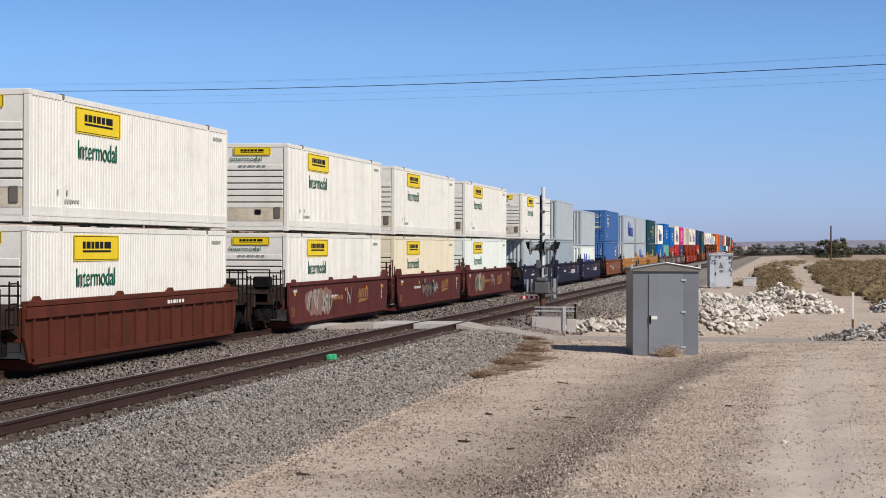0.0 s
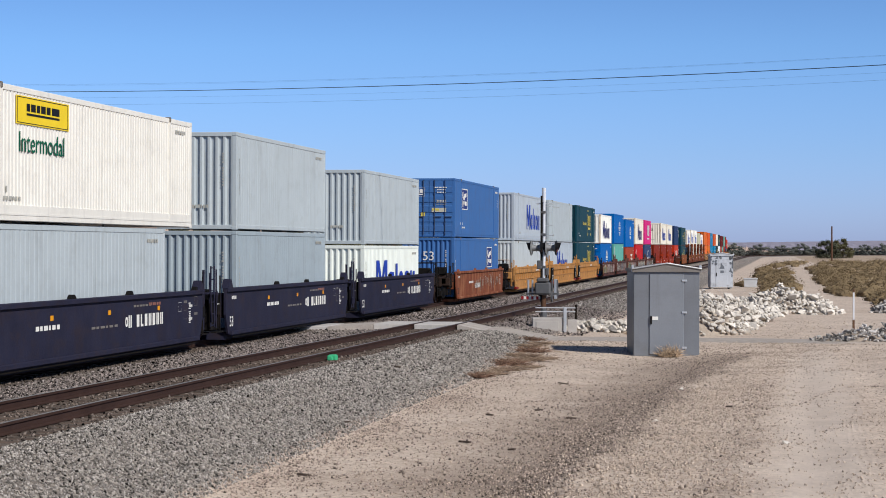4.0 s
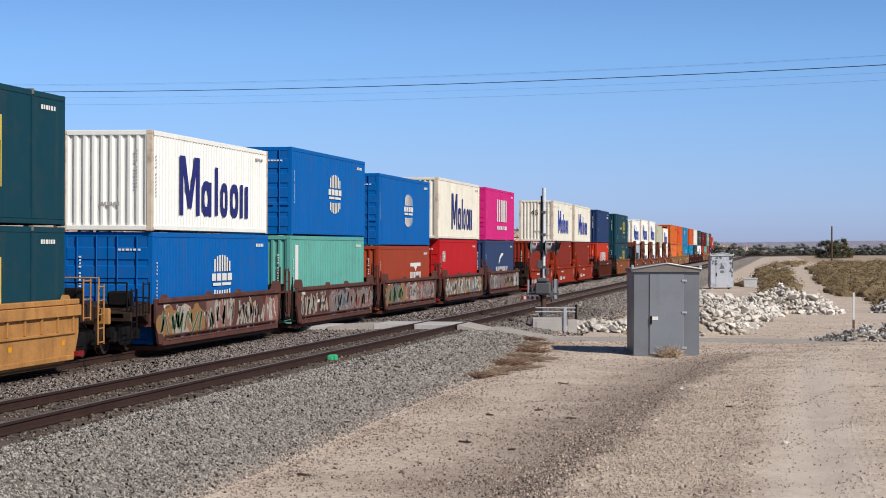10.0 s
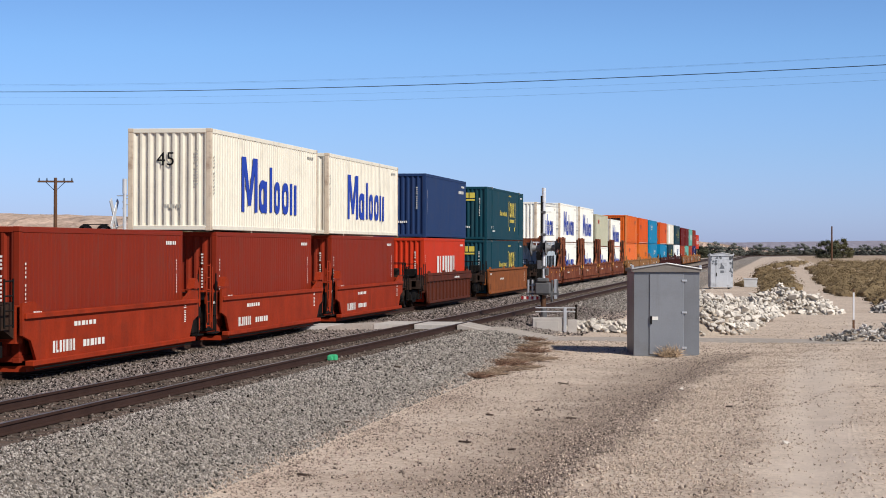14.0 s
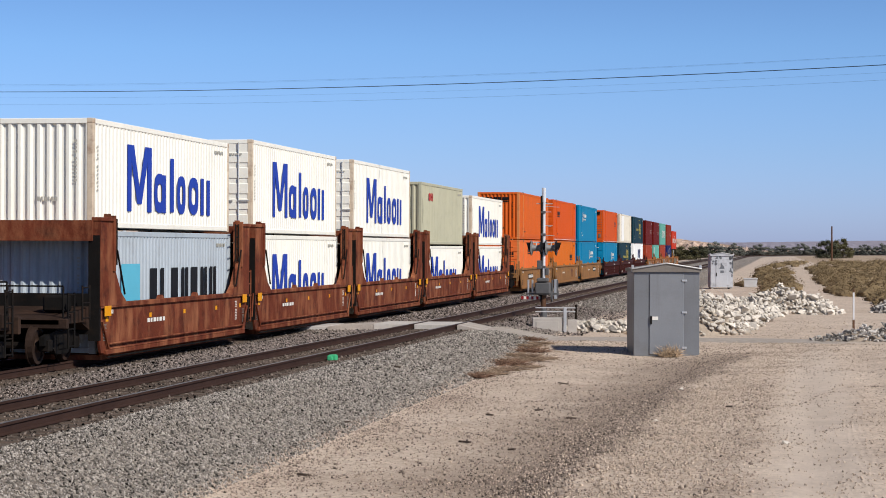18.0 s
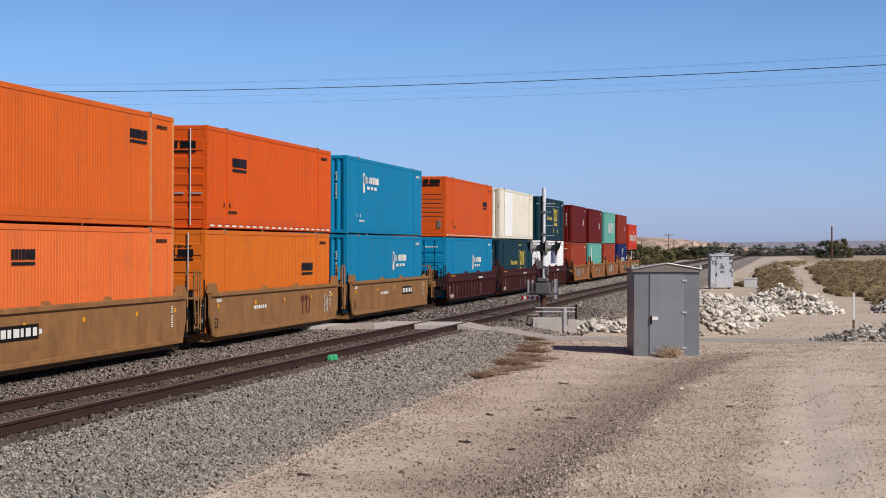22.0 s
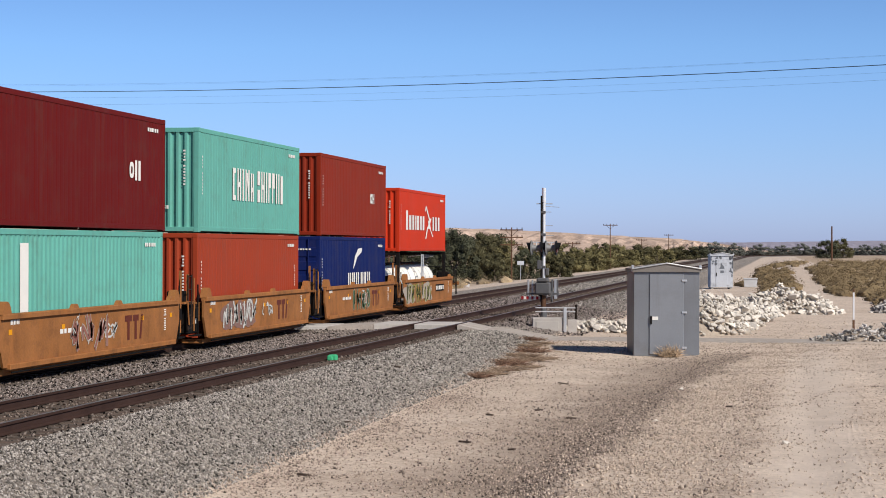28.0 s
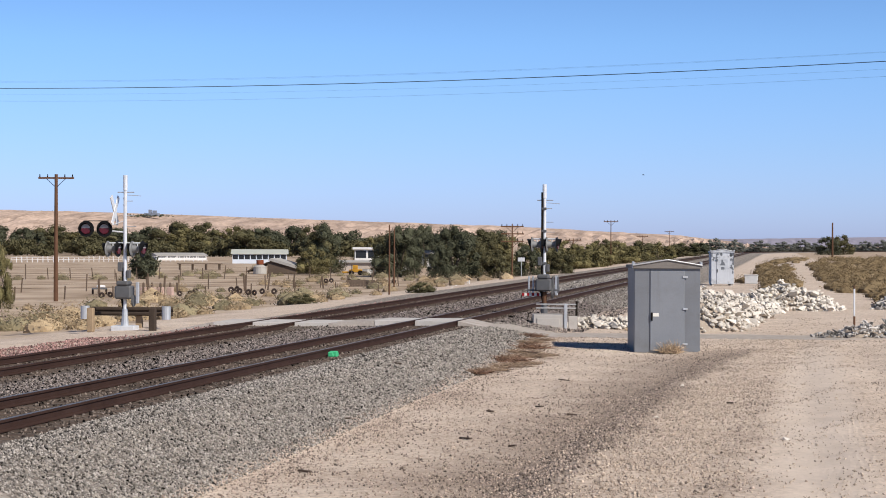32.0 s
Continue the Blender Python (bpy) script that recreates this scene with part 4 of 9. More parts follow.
lettered("blue container with doors and white globe logo", 307.05, MID - 0.43, L40, 2.9, W40, "oceanblue", "plate", "door", "globe", 2.2, 1.4, 0.6, 1.5, WHITE_MARK)
lettered("brick red container with white roof-shaped logo", 307.05, LOW - 0.1, L40, 2.57, W40, "brick", "plate", "corr", "roof_word", 2.6, 1.0, 2.4, 1.35, WHITE_MARK)
blue_word("cream ribbed 45-foot container with navy wordmark", 321.6, MID - 0.1, L45, 2.9, W40, "offwhite", "deep", "corr", 4.2, 11.0, 0.5, 2.25, NAVY_MARK, TRIM_RUST)
c = lettered("bright red container with doors", 322.2, LOW - 0.1, L40, 2.9, W40, "red", "plate", "door", "two_glyphs", 0.8, 0.5, -L40 / 2 + 1.2, 2.1, WHITE_MARK)
lettered("magenta container with doors and white block logo", 337.8, MID - 0.1, L40, 2.9, W40, "pink", "plate", "door", "pink_word", 4.1, 1.75, 0.5, 1.45, WHITE_MARK)
lettered("navy container with white swoosh logo", 337.6, LOW - 0.1, L40, 2.9, W40, "navy", "plate", "corr", "swoosh_word", 5.0, 1.35, 0.7, 1.55, WHITE_MARK)
for s in (357.0, 372.6, 388.1):
    lettered("oxide red ribbed container sunk in a red well", s, LOW - 0.05, L40, 2.9, W40, "oxide", "plate", "corr", "data_column", 0.12, 0.9, 5.5, 1.7, WHITE_MARK)
c = blue_word("cream ribbed 45-foot container with blue wordmark", 372.0, MID - 0.05, L45, 2.9, W40, "offwhite", "deep", "corr", 3.4, 10.6, 0.6, 2.25, BLUE_MARK, TRIM_RUST)
words("45", 0.55, BLACK_MARK, c, Matrix.Translation((-L45 / 2 - 0.02, 0.1, 1.85)) @ UP_END)
blue_word("cream ribbed 45-foot container with blue wordmark", 387.5, MID - 0.05, L45, 2.9, W40, "offwhite", "deep", "corr", 3.4, 10.6, 0.6, 2.25, BLUE_MARK, TRIM_RUST)
lettered("dark navy ribbed container", 408.2, MID - 0.05, L40, 2.9, W40, "darknavy", "plate", "corr", "data_bars", 1.6, 0.24, 4.4, 2.3, WHITE_MARK)
lettered("bright red ribbed container with white capital letters", 407.8, LOW - 0.05, L40, 2.9, W40, "hotred", "plate", "corr", "capital_bars", 5.4, 0.95, 0.2, 1.6, WHITE_MARK)
framed_logo(427.65, MID - 0.08, "green", True), framed_logo(427.5, LOW - 0.08, "green", True)
blue_word("white ribbed container with large blue wordmark", 451.7, MID - 0.08, L40, 2.59, W40, "white", "deep", "corr", 2.6, 10.2, 0.45, 2.1, None, TRIM_RUST)
c = lettered("pale grey ribbed container with dark capital letters and blue square", 451.9, LOW - 0.1, L40, 2.9, W40, "ship", "deep", "corr", "capital_bars", 6.6, 1.15, 1.5, 1.4, BLACK_MARK)
decal("emblem", "star_box", 1.5, 1.5, CYAN_MARK, c, -3.4, 1.35, W40 / 2 + 0.006)
for s, tops in ((466.6, 2.87), (481.8, 2.9)):
    blue_word("white ribbed container with large blue wordmark", s, MID - 0.1, L40, tops, W40, "white", "deep", "door", 2.6, 10.2, 0.55, 2.3, None, TRIM_RUST)
    blue_word("white ribbed container with large blue wordmark", s + 0.2, LOW - 0.1, L40, 2.9, W40, "white", "deep", "corr", 2.4, 10.0, 0.6, 2.3)
lettered("khaki grey ribbed container with small red mark", 497.0, LOW + 2.62 - 0.08, L40, 2.83, W40, "tan", "deep", "corr", "two_glyphs", 1.2, 0.36, -3.6, 2.2, RED_MARK)
blue_word("white ribbed container with large blue wordmark", 497.2, LOW - 0.1, L40, 2.59, W40, "white", "deep", "corr", 2.4, 10.0, 0.5, 2.1)
blue_word("white ribbed container with large blue wordmark", 512.4, LOW + 2.62 - 0.08, L40, 2.6, W40, "white", "deep", "corr", 2.6, 10.2, 0.45, 2.1, None, TRIM_RUST)
blue_word("white ribbed container with large blue wordmark", 512.6, LOW - 0.1, L40, 2.59, W40, "white", "deep", "corr", 2.4, 10.0, 0.5, 2.1)
c = lettered("orange smooth container with black sign on its end", 531.85, MID, L53, 2.9, W53, "oldorange", "thin", "corr", "small_sign", 1.4, 0.34, 5.0, 2.25, BLACK_MARK, trim=TRIM_TAN, posts=True)
decal("sign", "small_sign", 1.7, 0.3, BLACK_MARK, c, -0.2, 2.45, L53 / 2 + 0.006, True)
c = lettered("orange smooth container with black sign", 531.85, LOW, L53, 2.9, W53, "salmon", "thin", "door", "small_sign", 1.4, 0.34, -3.0, 2.2, BLACK_MARK, trim=TRIM_TAN, posts=True)
decal("sign", "small_sign", 1.9, 0.3, BLACK_MARK, c, 0, 2.0, L53 / 2 + 0.02, True)
c = lettered("orange ribbed container with doors and black sign", 551.3, MID, L53, 2.9, W53, "orange", "thin", "door", "small_sign", 1.6, 0.4, -4.6, 1.9, BLACK_MARK, posts=True)
decal("sign", "small_sign", 1.9, 0.32, BLACK_MARK, c, 0, 2.3, L53 / 2 + 0.02, True)
for k in range(20):
    decal("reflector", "star_box", 0.44, 0.05, WHITE_MARK, c, -7.6 + k * 0.8, 0.1, W53 / 2 + 0.004)
c = lettered("amber ribbed container with doors and black sign", 551.1, LOW, L53, 2.9, W53, "amber", "thin", "door", "small_sign", 1.6, 0.4, 4.6, 1.7, BLACK_MARK, posts=True)
decal("sign", "small_sign", 1.9, 0.32, BLACK_MARK, c, 0, 2.2, L53 / 2 + 0.02, True)
for s, z, v, u in ((570.35, MID, 2.0, -3.6), (570.4, LOW, 1.9, 2.6), (593.4, LOW, 1.7, 2.2)):
    c = lettered("turquoise blue container with white emblem lettering", s, z, L53, 2.9, W53, "cyan", "plate", "door" if s > 590 else "corr", "lizard_word", 3.2, 0.85, u, v, WHITE_MARK, posts=True)
c = lettered("orange container with slatted end and black sign", 593.4, MID, L53, 2.9, W53, "orange", "plate", "slats", "small_sign", 1.4, 0.4, 5.2, 1.75, BLACK_MARK, posts=True)
decal("sign", "small_sign", 2.0, 0.3, BLACK_MARK, c, 0, 2.6, L53 / 2 + 0.034, True)
for k in range(20):
    decal("reflector", "star_box", 0.44, 0.05, WHITE_MARK, c, -7.6 + k * 0.8, 0.1, W53 / 2 + 0.004)
lettered("off-white ribbed container with a bright patched panel and rusty end", 612.7, MID, L53, 2.9, W53, "offwhite", "thin", "corr", "star_box", 3.6, 2.55, -4.1, 1.45, P["patch"], trim=TRIM_RUST, posts=True)
framed_logo(612.5, LOW, "navyteal")
framed_logo(632.0, MID, "navyteal")
lettered("white container with slanted navy lettering", 632.0, LOW, L53, 2.9, W53, "patch", "plate", "door", "slant_caps", 4.2, 0.95, 1.6, 1.8, NAVY_PAINT, posts=True)
lettered("plain maroon ribbed freight container", 655.0, MID - 0.1, L40, 2.9, W40, "maroon", "plate", "corr", "two_glyphs", 0.7, 0.5, 3.4, 1.6, WHITE_MARK)
lettered("brick red container with doors", 655.0, LOW - 0.1, L40, 2.9, W40, "rust", "plate", "door", "data_column", 0.2, 1.6, -5.5, 1.6, WHITE_MARK)
lettered("maroon ribbed container with small white mark", 670.2, MID - 0.1, L40, 2.9, W40, "maroon", "plate", "corr", "block_pair", 0.9, 0.5, 3.5, 1.5, WHITE_MARK)
lettered("mint green ribbed container with white stripe", 670.0, LOW - 0.1, L40, 2.9, W40, "mint", "deep", "corr", "star_box", 0.5, 2.2, -4.0, 1.5, WHITE_MARK)
lettered("pale green ribbed container with white capital letters", 685.6, MID - 0.1, L40, 2.9, W40, "mint", "plate", "corr", "white_caps", 6.2, 0.95, 0.6, 1.45, WHITE_MARK)
lettered("rust red container in a tan well", 685.5, LOW - 0.1, L40, 2.9, W40, "rust", "plate", "corr", "data_column", 0.14, 0.7, 5.5, 1.6, WHITE_MARK)
lettered("dark red ribbed container", 701.1, MID - 0.1, L40, 2.9, W40, "oxide", "plate", "corr", "two_glyphs", 0.8, 0.4, 3.2, 1.5, WHITE_MARK)
lettered("dark blue container with doors and white swoosh logo", 701.0, LOW - 0.1, L40, 2.9, W40, "deepnavy", "plate", "door", "swoosh_word", 4.2, 1.6, 0.8, 1.7, WHITE_MARK)
lettered("bright red ribbed container with white lettering and cross", 716.4, LOW + 2.24, L40, 2.7, W40, "hotred", "plate", "corr", "cross_word", 9.0, 1.5, -0.05, 1.33, WHITE_MARK)


def tank_container(s0, inner):
    """A white cylinder lying in an open steel frame."""
    t = empty("tank_container", "white tank in an open dark steel frame in a tan well", "tank container", "tanks in the last well")
    hl, h = 3.0, 2.2
    bm = bmesh.new()
    prof = [(-2.75, 0.27), (-2.7, 0.56), (-2.5, 0.76), (-2.3, 0.8), (2.3, 0.8), (2.5, 0.76), (2.7, 0.56), (2.75, 0.27)]
    rings = [[bm.verts.new((x, r * math.cos(a * math.tau / 24), 0.88 + r * math.sin(a * math.tau / 24))) for a in range(24)] for x, r in prof]
    for a, b in zip(rings, rings[1:]):
        for i in range(24):
            bm.faces.new((a[i], a[(i + 1) % 24], b[(i + 1) % 24], b[i]))
    bm.faces.new(rings[0]), bm.faces.new(rings[-1][::-1])
    bmesh.ops.recalc_face_normals(bm, faces=bm.faces[:])
    part("tank", bm, P["white"], t)
    for x in (-2.1, -1.1, 0, 1.1, 2.1):
        bm = bmesh.new()
        pts = [[bm.verts.new((x + dx, 0.812 * math.cos(a * math.tau / 24), 0.88 + 0.812 * math.sin(a * math.tau / 24))) for a in range(24)] for dx in (-0.04, 0.04)]
        for i in range(24):
            bm.faces.new((pts[0][i], pts[0][(i + 1) % 24], pts[1][(i + 1) % 24], pts[1][i]))
        part("band", bm, P["grey"], t)
    for sx in (-1, 1):
        for sy in ((1,) if sx == inner else (-1, 1)):
            part("frame_post", boxm(sx * hl - 0.07, sx * hl + 0.07, sy * 1.15 - 0.07, sy * 1.15 + 0.07, 0, h), BLACK, t)
        part("frame_beam", boxm(sx * hl - 0.06, sx * hl + 0.06, -1.08, 1.08, h - 0.12, h), BLACK, t)
        part("frame_rail", boxm(-hl + 0.07, hl - 0.07, sx * 1.15 - 0.05, sx * 1.15 + 0.05, 0, 0.12), BLACK, t)
        part("walkway", boxm(-hl + 0.07, hl - 0.07, sx * 0.3 - 0.2, sx * 0.3 + 0.2, 1.7, 1.74), BLACK, t)
    for x in (-2.72, -2.3):
        part("ladder_rail", rodm((x, -1.06, 0.2), (x, -1.06, 2.12), 0.03, n=6), GALV, t)
        part("ladder_hoop", rodm((x, -1.06, 2.1), (x, -0.45, 2.0), 0.028, n=6), GALV, t)
    for k in range(6):
        part("rung", rodm((-2.72, -1.06, 0.4 + k * 0.33), (-2.3, -1.06, 0.4 + k * 0.33), 0.022, n=6), GALV, t)
    t.matrix_basis = Matrix.Translation((s0 + hl, 0, LOW))
    MOVING.append(t)


tank_container(716.45, 1)
tank_container(722.55, -1)


# ---------------------------------------------------------------- well cars
def wheelset(parent, x, material):
    for y in (-0.75, 0.75):
        def disc():
            bm = bmesh.new()
            prof = [(0.07, 0.0), (0.07, 0.12), (0.03, 0.16), (0.03, 0.34), (0.07, 0.36), (0.07, 0.42), (-0.05, 0.425), (-0.05, 0.455), (-0.08, 0.455), (-0.08, 0.0)]
            rings = [[bm.verts.new((r * math.cos(a * math.tau / 20), -w, r * math.sin(a * math.tau / 20))) for a in range(20)] for w, r in prof]
            for a, b in zip(rings, rings[1:]):
                for i in range(20):
                    bm.faces.new((a[i], a[(i + 1) % 20], b[(i + 1) % 20], b[i]))
            bmesh.ops.recalc_face_normals(bm, faces=bm.faces[:])
            return bm
        part("wheel", cached(("wheel",), disc), material, parent, m=Matrix.Translation((x, y, 0)) @ (Matrix() if y < 0 else HALF_TURN))
    part("axle", cached(("axle",), lambda: rodm((0, -0.7, 0), (0, 0.7, 0), 0.08)), BLACK, parent, m=Matrix.Translation((x, 0, 0)))


RUSTY_WHEEL = mat("wheel_steel", (0.05, 0.032, 0.025), 0.6, 0.5, 0.3, 4, 30, 0.1)


def truck(car, x):
    """A two-axle truck with cast side frames."""
    def frames():
        bm = bmesh.new()
        for y in (-1.05, 0.93):
            prism(bm, [(-1.15, 0.0), (-1.15, 0.2), (-0.55, 0.3), (0.55, 0.3), (1.15, 0.2), (1.15, 0.0), (0.7, 0.02), (0.4, -0.22), (-0.4, -0.22), (-0.7, 0.02)], y, y + 0.12)
            box(bm, -0.25, 0.25, y - 0.03, y + 0.15, -0.12, 0.2, 0.02)
            for sx in (-0.9, 0.9):
                box(bm, sx - 0.13, sx + 0.13, y - 0.06, y + 0.18, -0.13, 0.13, 0.02)
        box(bm, -0.2, 0.2, -1.0, 1.0, 0.1, 0.36, 0.03)
        return bm
    t = part("truck", cached(("truck",), frames), BLACK, car, m=Matrix.Translation((x, 0, RAIL_Z + 0.46)))
    for dx in (-0.9, 0.9):
        wheelset(t, dx, RUSTY_WHEEL)
    return t


RAIL_Z = 0.12


def ladder(parent, x, y, z0, z1, material, w=0.42):
    bm = bmesh.new()
    for dx in (-w / 2, w / 2):
        rod(bm, (x + dx, y, z0), (x + dx, y, z1), 0.022, n=6)
    n = max(2, int((z1 - z0) / 0.32))
    for i in range(n + 1):
        z = z0 + 0.05 + i * (z1 - z0 - 0.1) / n
        rod(bm, (x - w / 2, y, z), (x + w / 2, y, z), 0.018, n=6)
    part("ladder", bm, material, parent)


def well_car(label, loads, material, style, accent=None, graffiti=0, seed=0, side_top=1.55, car_end=2.1):
    """An articulated well car. loads: near and far end of each unit's load along the train."""
    rnd = random.Random(seed)
    x_origin = loads[0][0]
    accent = accent or material
    fitting = accent if accent in (TTYELLOW, OCHRE) else BLACK
    car = empty("well_car", label, "railway wagon", "well cars of the train")
    car.matrix_basis = Matrix.Translation((x_origin, 0, 0))
    U = [(a - x_origin, b - x_origin) for a, b in loads]
    n = len(U)
    bottom = 0.3
    joints = [(U[i][1] + U[i + 1][0]) / 2 for i in range(n - 1)]
    for i, (a, b) in enumerate(U):
        lo = joints[i - 1] + (1.3 if style != "post" else 0.36) if i else a - 0.55
        hi = joints[i] - (1.1 if style != "post" else 0.36) if i < n - 1 else b + 0.55
        for sy in (-1, 1):
            def plate():
                bm = bmesh.new()
                z = side_top
                ch = 0.55
                if style == "bulge":
                    prism(bm, [(lo + 0.9, bottom), (hi - 0.9, bottom), (hi - 0.5, bottom + 0.5), (hi, bottom + 0.62), (hi, z - 0.02), (hi - 0.7, z), (hi - 1.6, z - 0.3), (lo + 1.6, z - 0.3), (lo + 0.7, z), (lo, z - 0.02), (lo, bottom + 0.62), (lo + 0.5, bottom + 0.5)], -0.03, 0.03)
                else:
                    prism(bm, [(lo + ch * 0.5, bottom), (hi - ch * 0.5, bottom), (hi, bottom + ch), (hi, z), (lo, z), (lo, bottom + ch)], -0.03, 0.03)
                return bm
            y = sy * (1.46 if style != "ribbed" else 1.40)
            part("side_plate", plate(), material, car, m=Matrix.Translation((0, y, 0)))
            part("top_chord", boxm(lo + 0.1, hi - 0.1, y - 0.09, y + 0.09, side_top - (0.06 if style != "bulge" else 0.36), side_top + (0.06 if style != "bulge" else -0.24), 0.015), material, car)
            part("bottom_chord", boxm(lo + 0.5, hi - 0.5, y - 0.1, y + 0.1, bottom - 0.05, bottom + 0.07, 0.015), material, car)
            if style == "ribbed":
                part("top_plate", boxm(lo + 0.02, hi - 0.02, y - 0.11 if sy < 0 else y - 0.06, y + 0.06 if sy < 0 else y + 0.11, side_top - 0.32, side_top - 0.07, 0.015), material, car)
                k = int((hi - lo) / 1.05)
                rib = cached(("rib", material.name), lambda: boxm(-0.045, 0.045, -0.1, 0.06, bottom + 0.07, side_top - 0.32, 0.012))
                if material is TTYELLOW:
                    rib = cached(("stiffener",), lambda: boxm(-0.035, 0.035, -0.085, 0.06, side_top - 0.66, side_top - 0.32, 0.012))
                    part("ledge", boxm(lo + 0.3, hi - 0.3, y - 0.07 if sy < 0 else y - 0.04, y + 0.04 if sy < 0 else y + 0.07, side_top - 0.72, side_top - 0.66, 0.01), material, car)
                for j in range(k + 1 if sy < 0 else 0):
                    part("rib", rib, material, car, m=Matrix.Translation((lo + 0.45 + j * (hi - lo - 0.9) / k, y if sy < 0 else y + 0.04, 0)))
            # brackets that guide the container
            br = cached(("guide_bracket", accent.name, material.name, style), lambda: prism(bmesh.new(), [(-0.2, 0), (0.2, 0), (0.13, 0.07), (0.06, 0.1), (-0.06, 0.1), (-0.13, 0.07)], -0.05, 0.05))
            for gx in (a + 0.25, b - 0.25, a + (b - a) * 0.37, a + (b - a) * 0.63):
                if style != "bulge" and (style != "post" or a + 1 < gx < b - 1) and sy < 0:
                    part("guide_bracket", br, accent if material is not SLATE else BLACK, car, m=Matrix.Translation((gx, y, side_top + 0.06)))
        if style == "post" or graffiti > 2:
            for z in (0.08, 0.2):
                part("sill_pipe", rodm((lo + 0.7, -1.54, bottom + z), (hi - 0.7, -1.54, bottom + z), 0.028, n=6), material, car)
        part("brake_pipe", rodm((lo + 0.7, -1.5, 0.19), (hi - 0.7, -1.5, 0.19), 0.022, n=5), BLACK, car)
        part("well_floor", boxm(a + 0.1, b - 0.1, -1.33, 1.33, 0.12, 0.24 if b - a < 14 or material is TTYELLOW else 0.26 if material in (RUSTBROWN, ORANGEBROWN) else 0.34), material, car)
        for e, sx in ((lo, 1), (hi, -1)):
            part("bulkhead", boxm(min(e, e + sx * 0.45), max(e, e + sx * 0.45), -1.34, 1.34, 0.75, side_top - 0.08), material, car)
            inner = (sx > 0 and i > 0) or (sx < 0 and i < n - 1)
            if inner and style != "post":
                # dark end frame beside the articulation, with its steps and horn
                x0, x1 = sorted((e - sx * (0.95 if sx > 0 else 0.75), e))
                part("end_frame", boxm(x0, x1, -1.33, 1.33, 0.42, side_top - 0.12, 0.03), BLACK, car, "black end frame")
                part("step", boxm(x0 + 0.08, x1 - 0.08, -1.45, -1.3, 0.36, 0.4), BLACK, car)
                part("grab_iron", rodm((e - sx * 0.3, -1.4, 0.4), (e - sx * 0.3, -1.4, side_top + 0.42), 0.022, n=6), BLACK, car)
                part("grab_iron", rodm((e - sx * 0.55, -1.36, 0.5), (e - sx * 0.55, -1.36, side_top + 0.6), 0.022, n=6), accent, car)
                part("valve_box", boxm(e - sx * 0.4 - 0.12, e - sx * 0.4 + 0.12, -1.42, -1.33, 0.85, 1.15, 0.02), BLACK, car)
                if material in (TTYELLOW, OCHRE, AMBERWELL):
                    words("25-T", 0.26, WHITE_MARK, car, Matrix.Translation((e - sx * 0.3, -1.345, side_top - 0.45)) @ UP_SIDE)
                    decal("marking", "star_box", 0.09, 0.22, WHITE_MARK, car, e - sx * 0.3, 0.8, 1.344)
                else:
                    decal("marking", "data_bars", 0.4, 0.12, WHITE_MARK, car, e - sx * 0.3, side_top - 0.4, 1.344)
                bm = prism(bmesh.new(), [(-0.26, 0), (0.26, 0), (0.2, 0.14), (0.09, 0.25), (-0.02, 0.27), (-0.12, 0.22), (-0.2, 0.1)], -0.1, 0.1)
                part("corner_horn", bm, material, car, m=Matrix.Translation((e + sx * 0.35, -1.44, side_top + 0.05)))
        if style == "post":
            for e, sx in ((lo, 1), (hi, -1)):
                for sy in (-1, 1):
                    bm = bmesh.new()
                    prism(bm, [(e + sx * 0.02, side_top), (e + sx * 0.02, 3.42), (e + sx * 1.0, 3.42), (e + sx * 1.0, 2.35), (e + sx * 1.55, side_top + 0.3), (e + sx * 2.1, side_top)], sy * 1.47 - 0.09, sy * 1.47 + 0.09)
                    part("end_post", bm, material, car)
                    if sy > 0:
                        continue
                    # edge facing the gap is black to stand for the shade there
                    part("post_edge", boxm(min(e - sx * 0.01, e + sx * 0.08), max(e - sx * 0.01, e + sx * 0.08), sy * 1.47 - 0.075, sy * 1.47 + 0.2, 0.6, 3.05), BLACK, car)
                    part("post_flange", boxm(min(e + sx * 0.9, e + sx * 1.02), max(e + sx * 0.9, e + sx * 1.02), sy * 1.47 - 0.14, sy * 1.47 + 0.14, 2.2, 3.52, 0.01), material, car)
                    part("post_cap", boxm(min(e, e + sx * 1.0), max(e, e + sx * 1.0), sy * 1.47 - 0.13, sy * 1.47 + 0.13, 3.38, 3.47, 0.01), material, car)
                inner = (sx > 0 and i > 0) or (sx < 0 and i < n - 1)
                # black sheet added in place of the shade between the end posts
                part("bulkhead_face", boxm(min(e - sx * 0.012, e + sx * 0.02), max(e - sx * 0.012, e + sx * 0.02), -1.36, 1.36, 0.75, 2.9 if inner else 1.7), BLACK, car)
                decal("reflector", "star_box", 0.5, 0.24, AMBER_MARK, car, e + sx * 0.55, side_top - 0.12, 1.566)
                decal("marking", "data_column", 0.4, 0.4, TAGS[1], car, e + sx * 0.5, side_top - 0.62, 1.5)
                ladder(car, e + sx * 1.22, -1.5, 2.35, 3.45, BLACK, 0.34)
                part("strut", rodm((e + sx * 1.12, -1.6, 2.7), (e + sx * 1.7, -1.6, side_top + 0.25), 0.025, n=6), BLACK, car)
                part("cross_beam", boxm(min(e - sx * 0.05, e + sx * 0.4), max(e - sx * 0.05, e + sx * 0.4), -1.38, 1.38, 2.92, 3.4), material, car)
                part("sill_pipe", rodm((e + sx * 0.7, -1.54, bottom + 0.08), (e + sx * 0.2, -1.54, side_top - 0.35), 0.03, n=6), material, car)
